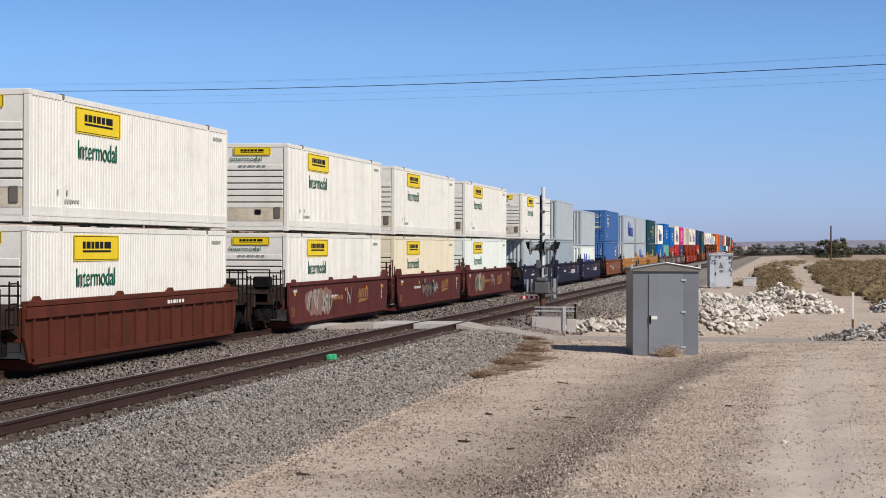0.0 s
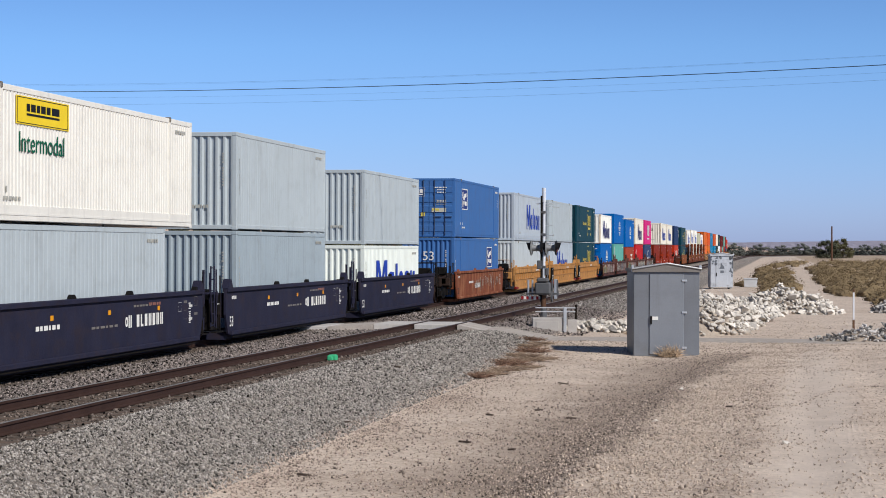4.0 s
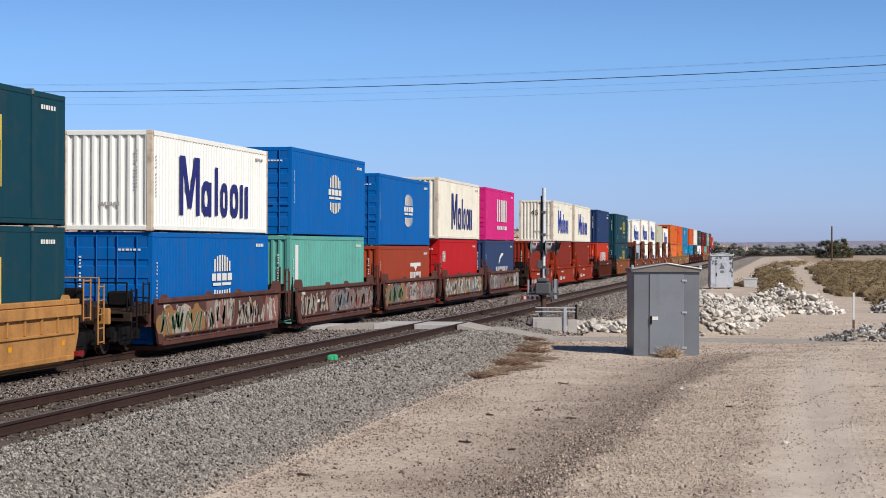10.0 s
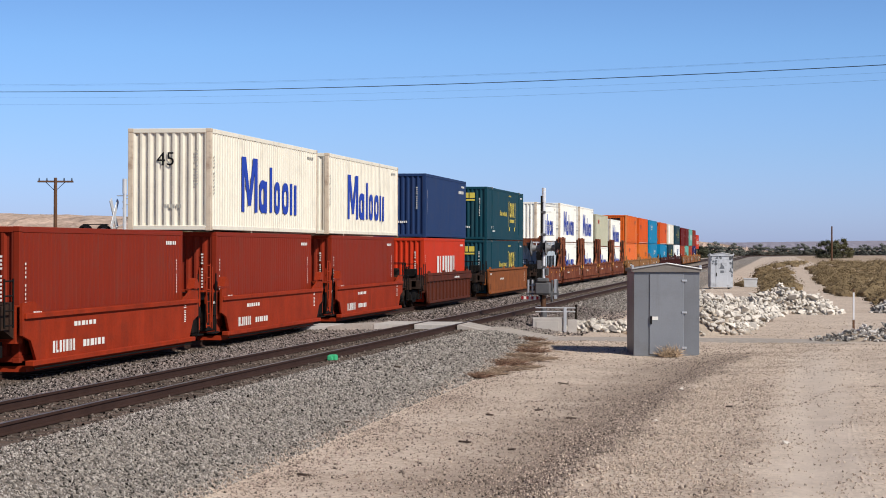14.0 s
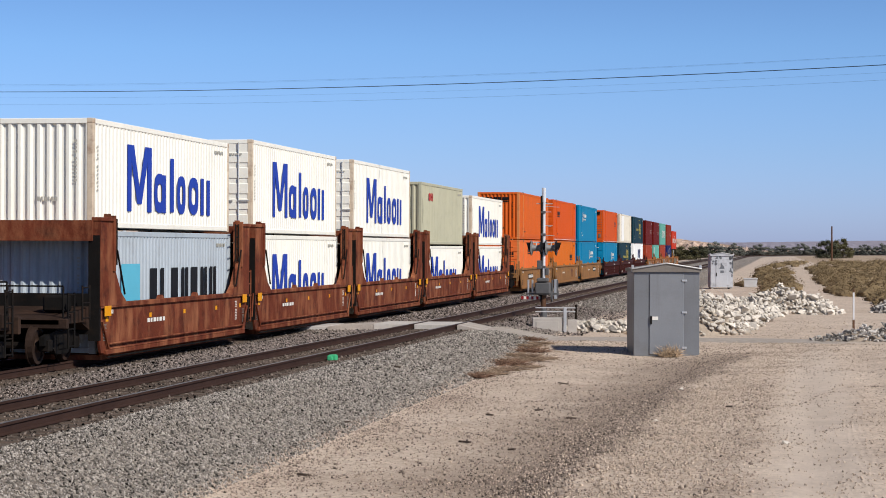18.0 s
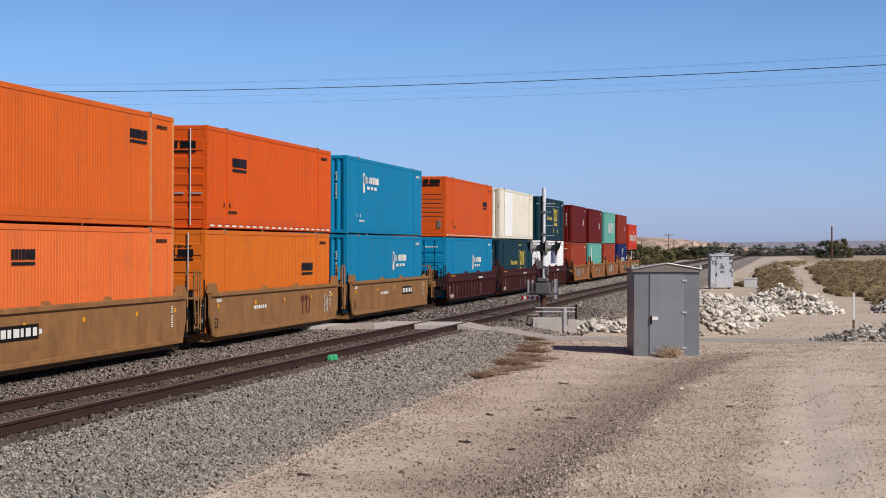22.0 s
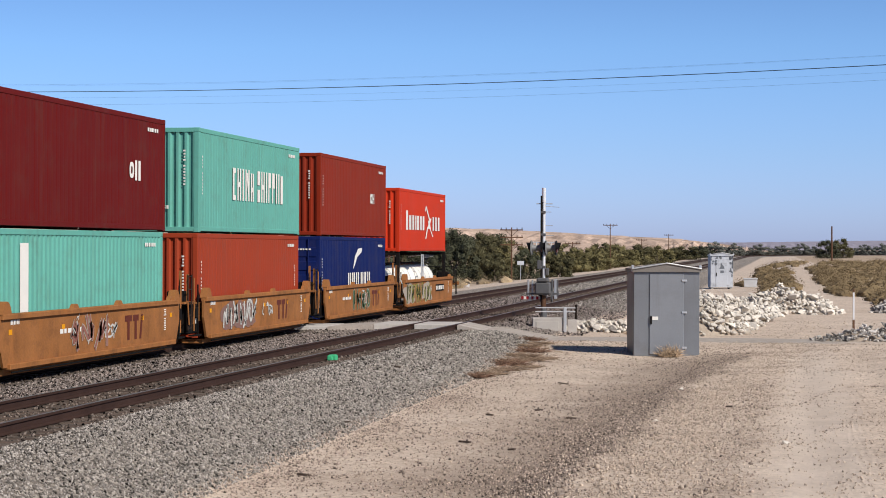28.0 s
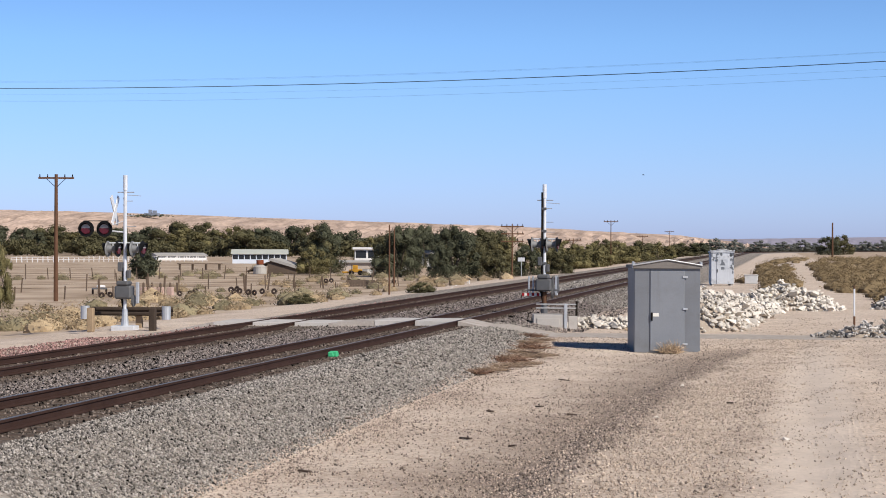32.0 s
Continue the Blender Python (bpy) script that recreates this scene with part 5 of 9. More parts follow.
                part("pin", boxm(e + sx * 0.9 - 0.04, e + sx * 0.9 + 0.04, -1.5, -1.35, 3.42, 3.56), material, car)
        # markings on the near side
        yy = (1.49 if style != "ribbed" else 1.51) + 0.006
        zc = (bottom + side_top) / 2 + (0.02 if style == "ribbed" else 0.1)
        wide = hi - lo
        if style == "ribbed" and material is TTYELLOW:
            for e, sx in ((lo, 1), (hi, -1)):
                joined = (sx > 0 and i > 0) or (sx < 0 and i < n - 1)
                x0, x1 = sorted((e - sx * 0.1, e + sx * (0.95 if joined else 0.3)))
                if joined:
                    part("end_plate", boxm(x0, x1, -1.53, -1.42, bottom + 0.2, side_top - 0.14), BLACK, car, "black end plate")
                    if sx > 0:
                        words("25T", 0.4, WHITE_MARK, car, Matrix.Translation(((x0 + x1) / 2, -1.534, bottom + 0.3)) @ UP_SIDE)
                    else:
                        decal("marking", "data_column", 0.3, 0.75, WHITE_MARK, car, (x0 + x1) / 2, (bottom + side_top) / 2, 1.536)
                    decal("marking", "data_bars", 0.5, 0.1, WHITE_MARK, car, (x0 + x1) / 2, side_top - 0.26, 1.536)
                part("red_strip", boxm(x0, x1 if sx < 0 else x1 + 0.7, -1.535, -1.42, bottom + 0.02, bottom + 0.13), DARK_RED, car)
            words("53", 0.62, BROWN_MARK, car, Matrix.Translation((lo + wide * 0.5, -1.444, bottom + 0.35)) @ UP_SIDE)
        if style == "ribbed":
            zc = side_top - 0.2
            yy = 1.516
            decal("marking", "data_bars", 1.5, 0.15, WHITE_MARK, car, lo + wide * 0.63, zc, yy)
        else:
            decal("marking", "data_bars", 1.5, 0.17, WHITE_MARK if accent is material else BLACK_MARK, car, lo + wide * rnd.uniform(0.25, 0.4), zc, yy)
            decal("marking", "data_column", 0.3, 0.55, WHITE_MARK, car, hi - 1.3, zc, yy)
            decal("marking", "data_bars", 0.5, 0.16, WHITE_MARK, car, lo + 0.9, zc + 0.3, yy)
        for f in () if material in (BROWN, DARKMAROON, BRICKRED, RUSTBROWN, ORANGEBROWN) else (0.3, 0.53, 0.76) if material is SLATE else (0.05, 0.3, 0.52, 0.75, 0.94):
            decal("reflector", "star_box", 0.2, 0.11, AMBER_MARK, car, lo + wide * f, side_top - (0.32 if style != "ribbed" else 0.9), yy if style != "ribbed" else 1.436)
        if material is OCHRE and i == 1:
            GRAFFITI(car, random.Random(4), hi - 1.9, 0.7, yy, bottom + 0.1, side_top - 0.05)
        if material is AMBERWELL and i < 4 or material is OCHRE and i == 1:
            decal("brand_mark", "small_bars", 1.5, 0.6, BRAND_RED, car, lo + wide * 0.7, zc - 0.1, yy)
        if material is DARKMAROON:
            for q in range(14):
                if rnd.random() < 0.8:
                    decal("marking", "data_column", rnd.uniform(0.2, 0.4), rnd.uniform(0.3, 0.55), WHITE_MARK if rnd.random() < 0.4 else TAGS[1], car, lo + 0.9 + q * (wide - 1.8) / 13, bottom + rnd.uniform(0.38, 0.5), 1.436)
            decal("marking", "star_box", 1.1, 0.17, TAGS[5], car, lo + 1.2, bottom + 0.15, 1.505)
            decal("marking", "data_bars", 1.3, 0.1, AMBER_MARK, car, lo + 1.5, side_top - 0.02, 1.516)
        if material is BRICKRED:
            decal("marking", "capital_bars", 1.5, 0.26, WHITE_MARK, car, lo + 2.6, bottom + 0.3, 1.496)
            decal("marking", "data_bars", 1.5, 0.26, WHITE_MARK, car, lo + 4.6, bottom + 0.3, 1.496)
        if material is SLATE:
            # reporting marks, load limits and inspection panels in white
            decal("marking", "capital_bars", 2.3, 0.3, WHITE_MARK, car, lo + wide * 0.72, zc - 0.06, yy)
            decal("marking", "block_pair", 0.5, 0.3, WHITE_MARK, car, lo + wide * 0.72 - 1.8, zc - 0.06, yy)
            decal("marking", "data_bars", 1.9, 0.09, TAGS[1], car, lo + wide * 0.72 - 3.6, zc - 0.12, yy)
            decal("marking", "data_bars", 1.4, 0.08, TAGS[1], car, lo + wide * 0.68, side_top - 0.22, yy)
            decal("marking", "data_bars", 1.0, 0.12, TAGS[6], car, lo + wide * 0.74, side_top - 0.2, yy)
            for q in range(7):
                decal("marking", "data_bars" if q % 3 else "square_border", 0.3, 0.24 if q % 3 == 0 else 0.12, WHITE_MARK if q % 2 else TAGS[1], car, hi - 0.7 - 0.5 * (q % 4), zc + 0.3 - 0.34 * (q // 4) - 0.12 * (q % 2), yy)
        if material is RUSTBROWN and graffiti:
            # thin white scribbles all along the side
            for q in range(5):
                GRAFFITI(car, rnd, lo + wide * (0.4 + 0.11 * q), 1.5, yy, bottom + (0.1 if q % 2 else 0.3), side_top - (0.05 if q % 2 else 0.25), False, [(TAGS[5], TAGS[5], TAGS[5])])
            decal("marking", "capital_bars", 1.9, 0.24, WHITE_MARK, car, lo + wide * 0.42, zc - 0.2, yy)
        if material is OXBLOOD:
            decal("brand_mark", "slant_bars", 2.2, 0.52, TAN_MARK, car, lo + wide * 0.72, zc - 0.08, yy)
            decal("marking", "data_bars", 2.4, 0.24, TAN_MARK, car, lo + wide * 0.42, zc - 0.06, yy)
        if b - a > 15 and style == "smooth":
            words("53", 0.42, TAN_MARK if material is OXBLOOD else WHITE_MARK if material is SLATE else BLACK_MARK, car, Matrix.Translation((lo + 0.62, -yy, bottom + 0.2)) @ UP_SIDE)
        if material is OCHRE and i != 1 or i == 4 and material is AMBERWELL:
            px = lo + wide * (0.62 if i else 0.215)
            part("number_panel", boxm(px, px + 2.3, -yy - 0.004, -yy + 0.02, zc - 0.15, zc + 0.17), BLACK, car)
            decal("marking", "data_bars", 2.1, 0.3, WHITE_MARK, car, px + 1.15, zc + 0.01, yy + 0.006)
        if graffiti > 2:
            x = lo + 0.5
            while x < hi - 1.6:
                w = min(rnd.uniform(1.9, 4.2), hi - 0.4 - x)
                GRAFFITI(car, rnd, x + w / 2, w, yy, bottom, side_top, i == 3 or rnd.random() < 0.8, BRIGHT_PALETTES if i == 3 else None)
                x += w + rnd.uniform(0.1, 0.5)
        elif graffiti and i == 4:
            GRAFFITI(car, random.Random(9), lo + 3.5, 6.6, yy, bottom - 0.05, side_top + 0.05, True, [(TAG_BLACK, TAG_LIME, TAGS[5])])
        elif graffiti and material is not RUSTBROWN:
            w = rnd.uniform(2.2, 3.6)
            GRAFFITI(car, rnd, lo + wide * (0.16 if i % 2 == 0 else 0.34) + w / 2, w, yy, bottom, side_top, i % 2 == 0)
            GRAFFITI(car, rnd, lo + wide * 0.55, 1.2, yy, bottom + 0.2, side_top - 0.1)
        # fittings over the articulation or the couplers
        if i:
            part("grab_iron", boxm(joints[i - 1] - 0.5, joints[i - 1] - 0.44, -1.36, -1.3, 1.2, 2.15), accent, car)
            part("grab_iron", boxm(joints[i - 1] + 0.2, joints[i - 1] + 0.26, -1.36, -1.3, 1.2, 2.05), accent, car)
            part("hose_box", boxm(joints[i - 1] - 0.3, joints[i - 1] + 0.3, -1.3, -0.9, 1.3, 1.6, 0.03), BLACK, car)
    for x in joints:
        truck(car, x)
        ladder(car, x, -1.46, 0.55, side_top + 0.7, END_DARK if material is AMBERWELL else accent, 0.36)
        part("joint_beam", boxm(x - 0.7, x + 0.7, -1.1, 1.1, 0.75, 1.3), BLACK, car)
        for sx in (-1, 1):
            part("walkway", boxm(x + sx * 0.26 - 0.22, x + sx * 0.26 + 0.22, -1.45, 1.45, side_top - 0.08, side_top - 0.03), accent, car)
            part("uncoupling_lever", rodm((x + sx * 0.2, -1.5, 0.7), (x + sx * 0.34, -1.5, side_top), 0.02, n=6), accent, car)
    for e, sx in ((U[0][0] - 0.55, -1), (U[-1][1] + 0.55, 1)):
        x0, x1 = sorted((e, e + sx * car_end))
        truck(car, e + sx * car_end * 0.55)
        bm = bmesh.new()
        prism(bm, [(e, 0.85), (e, side_top), (e + sx * 0.9, side_top - 0.1), (e + sx * car_end, side_top - 0.25), (e + sx * car_end, 1.05), (e + sx * 0.6, 1.05)], -1.3, 1.3)
        part("end_platform", bm, END_DARK, car)
        part("end_sill", boxm(x0 if sx < 0 else x1 - 0.12, x0 + 0.12 if sx < 0 else x1, -1.5, 1.5, 0.95, side_top - 0.22, 0.02), material if material in (TTYELLOW, OCHRE, AMBERWELL) else END_DARK, car)
        part("coupler", boxm(min(e + sx * car_end, e + sx * (car_end + 0.65)), max(e + sx * car_end, e + sx * (car_end + 0.65)), -0.16, 0.16, 0.75, 1.05, 0.04), BLACK, car)
        ladder(car, e + sx * (car_end - 0.5), -1.42, 0.5, side_top + 0.35, fitting)
        ladder(car, e + sx * (car_end - 1.5), -1.42, 1.1, side_top + 0.5, fitting, 0.5)
        bm = bmesh.new()
        rod(bm, (e + sx * (car_end - 0.3), -1.3, side_top + 0.5), (e + sx * (car_end - 0.3), 1.3, side_top + 0.5), 0.022, n=6)
        for y in (-1.3, 0, 1.3):
            rod(bm, (e + sx * (car_end - 0.3), y, side_top - 0.3), (e + sx * (car_end - 0.3), y, side_top + 0.5), 0.022, n=6)
        part("handrail", bm, fitting, car)
        part("brake_housing", boxm(e + sx * 1.0 - 0.22, e + sx * 1.0 + 0.22, -1.15, -0.6, side_top - 0.1, side_top + 0.28, 0.05), BLACK, car)
    MOVING.append(car)
    return car


LOGOS["small_bars"] = [("r", 0, 0.75, 0.36, 0.25), ("r", 0.12, 0, 0.12, 0.75), ("r", 0.42, 0.75, 0.3, 0.25), ("r", 0.5, 0, 0.12, 0.75), ("s", 0.76, 0, 0.86, 1, 0.1)]
AMBER_MARK = flat("amber_mark", 222, 150, 24)
BRAND_RED = flat("brand_red", 96, 46, 34)
TAG_BLACK = flat("tag_black", 34, 34, 36)
TAGS = [flat("tag_white", 196, 192, 184), flat("tag_grey", 120, 114, 108), flat("tag_slate", 98, 104, 108), flat("tag_ochre", 142, 106, 66), flat("tag_dusk", 128, 98, 88), flat("tag_pale", 164, 152, 138), flat("tag_rose", 140, 94, 82)]


def band(bm, pts, t):
    """A flat stroke of half width t along rounded points in the xz plane."""
    for _ in range(2):
        cut = [pts[0]]
        for p, q in zip(pts, pts[1:]):
            cut += [(0.75 * p[0] + 0.25 * q[0], 0.75 * p[1] + 0.25 * q[1]), (0.25 * p[0] + 0.75 * q[0], 0.25 * p[1] + 0.75 * q[1])]
        pts = cut + [pts[-1]]
    prev = None
    for i, p in enumerate(pts):
        q0, q1 = pts[max(0, i - 1)], pts[min(len(pts) - 1, i + 1)]
        d = Vector((q1[0] - q0[0], q1[1] - q0[1]))
        d = d.normalized() if d.length > 1e-6 else Vector((1, 0))
        pair = (bm.verts.new((p[0] - d.y * t, 0, p[1] + d.x * t)), bm.verts.new((p[0] + d.y * t, 0, p[1] - d.x * t)))
        if prev:
            bm.faces.new((prev[0], prev[1], pair[1], pair[0]))
        prev = pair


def GRAFFITI(car, rnd, u, w, off, bottom, top, busy=False, palettes=None):
    """A sprayed tag: a cloudy ground and a row of bulky rounded strokes with a dark or pale edge."""
    h = (top - bottom) * rnd.uniform(0.68, 0.84)
    z0 = bottom + (top - bottom - h) * rnd.uniform(0.35, 0.6)
    fill, edge, ground_tag = rnd.choice(palettes or PALETTES)
    if busy:
        for k in range(3):
            bm = bmesh.new()
            cx, cw = u - w / 2 + (k + 0.5) * w / 3, w / 3 * rnd.uniform(0.65, 0.9)
            ring = []
            for s in range(22):
                q = s * math.tau / 22
                r = rnd.uniform(0.75, 1.15)
                ring.append(bm.verts.new((cx + cw * r * math.cos(q), 0, min(top - 0.1, max(bottom + 0.1, z0 + h / 2 + h * 0.55 * r * math.sin(q))))))
            bm.faces.new(ring)
            part("graffiti_ground", bm, ground_tag if k != 1 else rnd.choice(TAGS[1:]), car, m=Matrix.Translation((0, -off - 0.0012 * k, 0)))
    n = max(3, int(w / rnd.uniform(0.3, 0.5)))
    cw = w / n
    paths = []
    for k in range(n):
        x0 = u - w / 2 + k * cw
        lean = rnd.uniform(-0.12, 0.2)
        pts, high = [], rnd.random() < 0.5
        for s in range(rnd.randint(3, 6)):
            z = z0 + h * (rnd.uniform(0.75, 1.0) if high else rnd.uniform(0.0, 0.3))
            pts.append((x0 + cw * rnd.uniform(-0.3, 1.3) + lean * (z - z0), z))
            high = not high if rnd.random() < 0.85 else high
        paths.append(pts)
    t = rnd.uniform(0.045, 0.08) if w > 1.6 else rnd.uniform(0.018, 0.03)
    for extra, ink, dy in (((0.032, edge, 0.005), (0.0, fill, 0.0065)) if w > 1.6 else ((0.0, fill if palettes else TAGS[0], 0.0055),)):
        bm = bmesh.new()
        for pts in paths:
            band(bm, pts, t + extra)
        tagged(part("graffiti", bm, ink, car, m=Matrix.Translation((0, -off - dy, 0))), "loose sprayed strokes", kind="stuff")
    if w > 1.6:
        bm = bmesh.new()
        for k in range(int(n * 0.6)):
            x, z = u + rnd.uniform(-0.5, 0.5) * w, z0 + h * rnd.uniform(0.1, 0.9)
            band(bm, [(x, z), (x + rnd.uniform(-0.1, 0.1), z + rnd.uniform(0.05, 0.22)), (x + rnd.uniform(0.05, 0.2), z + rnd.uniform(-0.1, 0.2))], 0.014)
        tagged(part("graffiti", bm, TAGS[0], car, m=Matrix.Translation((0, -off - 0.008, 0))), "thin pale sprayed lines", kind="stuff")


TAG_LIME = flat("tag_lime", 186, 182, 84)
TAG_BRIGHT = flat("tag_bright", 58, 140, 100)
TAG_GREEN, TAG_TEAL = flat("tag_green", 74, 96, 66), flat("tag_teal", 76, 112, 112)
PALETTES = [(TAGS[5], TAGS[1], TAGS[4]), (TAGS[1], TAGS[0], TAGS[6]), (TAGS[5], TAGS[1], TAGS[4]), (TAGS[0], TAGS[1], TAGS[4]), (TAGS[2], TAGS[5], TAGS[4]), (TAGS[1], TAG_BLACK, TAGS[6]), (TAGS[6], TAGS[5], TAGS[1]), (TAG_GREEN, TAGS[5], TAGS[3])]
BRIGHT_PALETTES = [(TAG_TEAL, TAGS[3], TAGS[5]), (TAG_BRIGHT, TAG_TEAL, TAGS[3]), (TAGS[3], TAG_GREEN, TAG_TEAL), (TAGS[0], TAG_TEAL, TAGS[3])]
LOGOS["slant_bars"] = [("s", 0.0, 0.35, 0.05, 1, 0.09), ("s", 0.12, 0.35, 0.2, 1, 0.07), ("s", 0.24, 0.35, 0.3, 1, 0.09), ("s", 0.4, 0.35, 0.46, 1, 0.09), ("s", 0.55, 0.35, 0.62, 1, 0.11), ("s", 0.74, 0.35, 0.8, 1, 0.07), ("p", [(0.0, 0.0), (0.6, 0.1), (0.95, 0.28), (0.08, 0.28)])]
TAN_MARK = flat("tan_mark", 146, 104, 54)

DARK_RED = flat("dark_red", 128, 34, 34)
BROWN = weathered("brown", 86, 44, 32)
RUSTY = rusted("rusty", 104, 53, 37)
OXBLOOD = weathered("oxblood", 88, 46, 42, 0.35)
SLATE = weathered("slate", 40, 40, 56, 0.3, 0.35)
RUSTBROWN = mat("steel_rustbrown", lin(118, 66, 46), 0.8, 0, 0.3, 1.4, 22, 0.25, (0.05, 0.028, 0.02), 0.6, 0.12, dirt2=(0.40, 0.19, 0.095), lo2=0.46)
ORANGEBROWN = weathered("orangebrown", 130, 76, 42, 0.25, 0.2)
END_DARK = mat("end_dark", (0.035, 0.022, 0.017), 0.75, 0.1, 0.4, 2, 20, 0.2, (0.10, 0.052, 0.032), 0.45)
TTYELLOW = weathered("yellow", 172, 124, 72, 0.22, 0.35)
GREYBROWN = weathered("greybrown", 92, 60, 53, 0.5)
BRICKRED = weathered("brickred", 142, 48, 24, 0.18, 0.3)
OCHRE = weathered("ochre", 140, 101, 64, 0.18, 0.3)
DARKMAROON = weathered("darkmaroon", 66, 34, 33, 0.35)
AMBERWELL = weathered("amber", 147, 98, 58, 0.26, 0.3)


def bay(s, length):
    return (s, s + length)


well_car("rusty brown ribbed single well car", [bay(42.5, L53)], BROWN, "ribbed", seed=1)
well_car("dark maroon well car with sprayed tags in three units", [bay(66.2, L53), bay(85.4, L53), bay(105.2, L53)], OXBLOOD, "smooth", graffiti=1, seed=2)
well_car("dark slate grey well car in three units", [bay(128.75, L53), bay(148.0, L53), bay(167.3, L53)], SLATE, "smooth", seed=3)
well_car("rust brown smooth single well car", [bay(191.2, L53)], RUSTBROWN, "smooth", graffiti=1, seed=4)
well_car("yellow ribbed well car in three units", [bay(214.5, L53), bay(234.0, L53), bay(253.5, L53)], TTYELLOW, "ribbed", seed=5)
well_car("brown well car covered in sprayed tags in five units", [bay(s, L40) for s in (276.5, 291.9, 307.05, 322.2, 337.6)], GREYBROWN, "smooth", graffiti=5, seed=6, side_top=1.4)
well_car("brick red smooth well car in three units", [bay(s, L40) for s in (357.0, 372.6, 388.1)], BRICKRED, "bulge", seed=7, side_top=1.62)
well_car("dark rusty ribbed single well car", [bay(407.8, L40)], BROWN, "ribbed", seed=8)
well_car("orange brown smooth single well car", [bay(427.5, L53)], ORANGEBROWN, "smooth", seed=9)
well_car("rusty red well car with tall end posts in five units", [bay(s, L40) for s in (451.8, 466.7, 481.9, 497.1, 512.5)], RUSTY, "post", seed=10, side_top=1.4)
well_car("tan brown smooth well car in three units", [bay(531.85, L53), bay(551.2, L53), bay(570.4, L53)], OCHRE, "smooth", graffiti=0, seed=11, side_top=1.45)
well_car("dark maroon ribbed well car in three units", [bay(593.4, L53), bay(612.6, L53), bay(632.0, L53)], DARKMAROON, "ribbed", seed=12, side_top=1.43)
well_car("amber tan smooth well car in five units", [bay(s, L40) for s in (655.0, 670.1, 685.5, 701.0, 716.4)], AMBERWELL, "smooth", graffiti=1, seed=13, side_top=1.34)


# ---------------------------------------------------------------- loose stones
def stones(name, label, regions, material, seed, keep=None):
    """Thousands of small broken stones lying on the ground, as one mesh. regions: x0, x1, y0, y1, stones per square metre, least and largest half size."""
    rng = np.random.default_rng(seed)
    P0, S0 = [], []
    for x0, x1, y0, y1, dens, s0, s1 in regions:
        n = int((x1 - x0) * (y1 - y0) * dens)
        P0.append(np.stack([rng.uniform(x0, x1, n), rng.uniform(y0, y1, n)], -1))
        S0.append(s0 + (s1 - s0) * rng.random(n) ** 1.8)
    P0, S0 = np.concatenate(P0), np.concatenate(S0)
    on = (np.abs(P0[:, 0] - 70.4) < 1.6) & (P0[:, 1] > -13)
    for yc in (0.0, NEAR_Y):
        for sy in (-0.752, 0.752):
            on |= np.abs(P0[:, 1] - yc - sy) < 0.11
    if keep:
        on |= rng.random(len(S0)) > keep(P0[:, 0], P0[:, 1])
    P0, S0 = P0[~on], S0[~on]
    z = ground_height(P0[:, 0], P0[:, 1]) + S0 * 0.38
    me = crushed(np.column_stack([P0, z]), S0, rng)
    me.materials.append(material)
    return tagged(new(name, me), label, "gravel", kind="stuff")


def crushed(P0, S0, rng):
    """A mesh of angular stones of half size S0 at the places P0."""
    n = len(S0)
    base = np.array([(1, 0, 0), (-1, 0, 0), (0, 1, 0), (0, -1, 0), (0, 0, 1), (0, 0, -1)], float)
    V = base[None] * rng.uniform(0.65, 1.15, (n, 6, 1)) + rng.normal(0, 0.22, (n, 6, 3))
    V *= rng.uniform(0.55, 1.2, (n, 1, 3)) * S0[:, None, None]
    a = rng.uniform(0, math.tau, (n, 3))
    for k, (i, j) in enumerate(((0, 1), (1, 2), (0, 2))):
        c, s = np.cos(a[:, k])[:, None], np.sin(a[:, k])[:, None]
        p, q = V[:, :, i].copy(), V[:, :, j].copy()
        V[:, :, i], V[:, :, j] = c * p - s * q, s * p + c * q
    V += P0[:, None, :]
    F = np.array([(0, 2, 4), (2, 1, 4), (1, 3, 4), (3, 0, 4), (2, 0, 5), (1, 2, 5), (3, 1, 5), (0, 3, 5)])
    faces = (F[None] + 6 * np.arange(n)[:, None, None]).reshape(-1, 3).astype(np.int32)
    me = bpy.data.meshes.new("stones")
    me.vertices.add(n * 6)
    me.vertices.foreach_set("co", V.astype(np.float32).ravel())
    me.loops.add(faces.size)
    me.loops.foreach_set("vertex_index", faces.ravel())
    me.polygons.add(len(faces))
    me.polygons.foreach_set("loop_start", np.arange(0, faces.size, 3, dtype=np.int32))
    me.update(calc_edges=True)
    return me


MID_STONE = mat("middle_stone", (0.18, 0.152, 0.138), 0.9, 0, 0.6, 6, 60, 0.3, island=True, randomness=1.3)
TRACK_STONE = mat("track_stone", (0.13, 0.105, 0.088), 0.9, 0, 0.6, 6, 60, 0.3, island=True, randomness=1.2)
BALLAST = mat("ballast_stone", (0.265, 0.24, 0.214), 0.9, 0, 0.5, 6, 60, 0.3, island=True, randomness=1.25)
PINK_BALLAST = mat("red_ballast_stone", (0.30, 0.185, 0.165), 0.9, 0, 0.45, 6, 60, 0.3, island=True, randomness=1.2)
PEBBLE = mat("pebble", (0.44, 0.36, 0.288), 0.9, 0, 0.35, 6, 60, 0.3, island=True, randomness=0.8)
DARK_PEBBLE = mat("dark_pebble", (0.31, 0.248, 0.206), 0.9, 0, 0.45, 6, 60, 0.3, island=True, randomness=1.0)
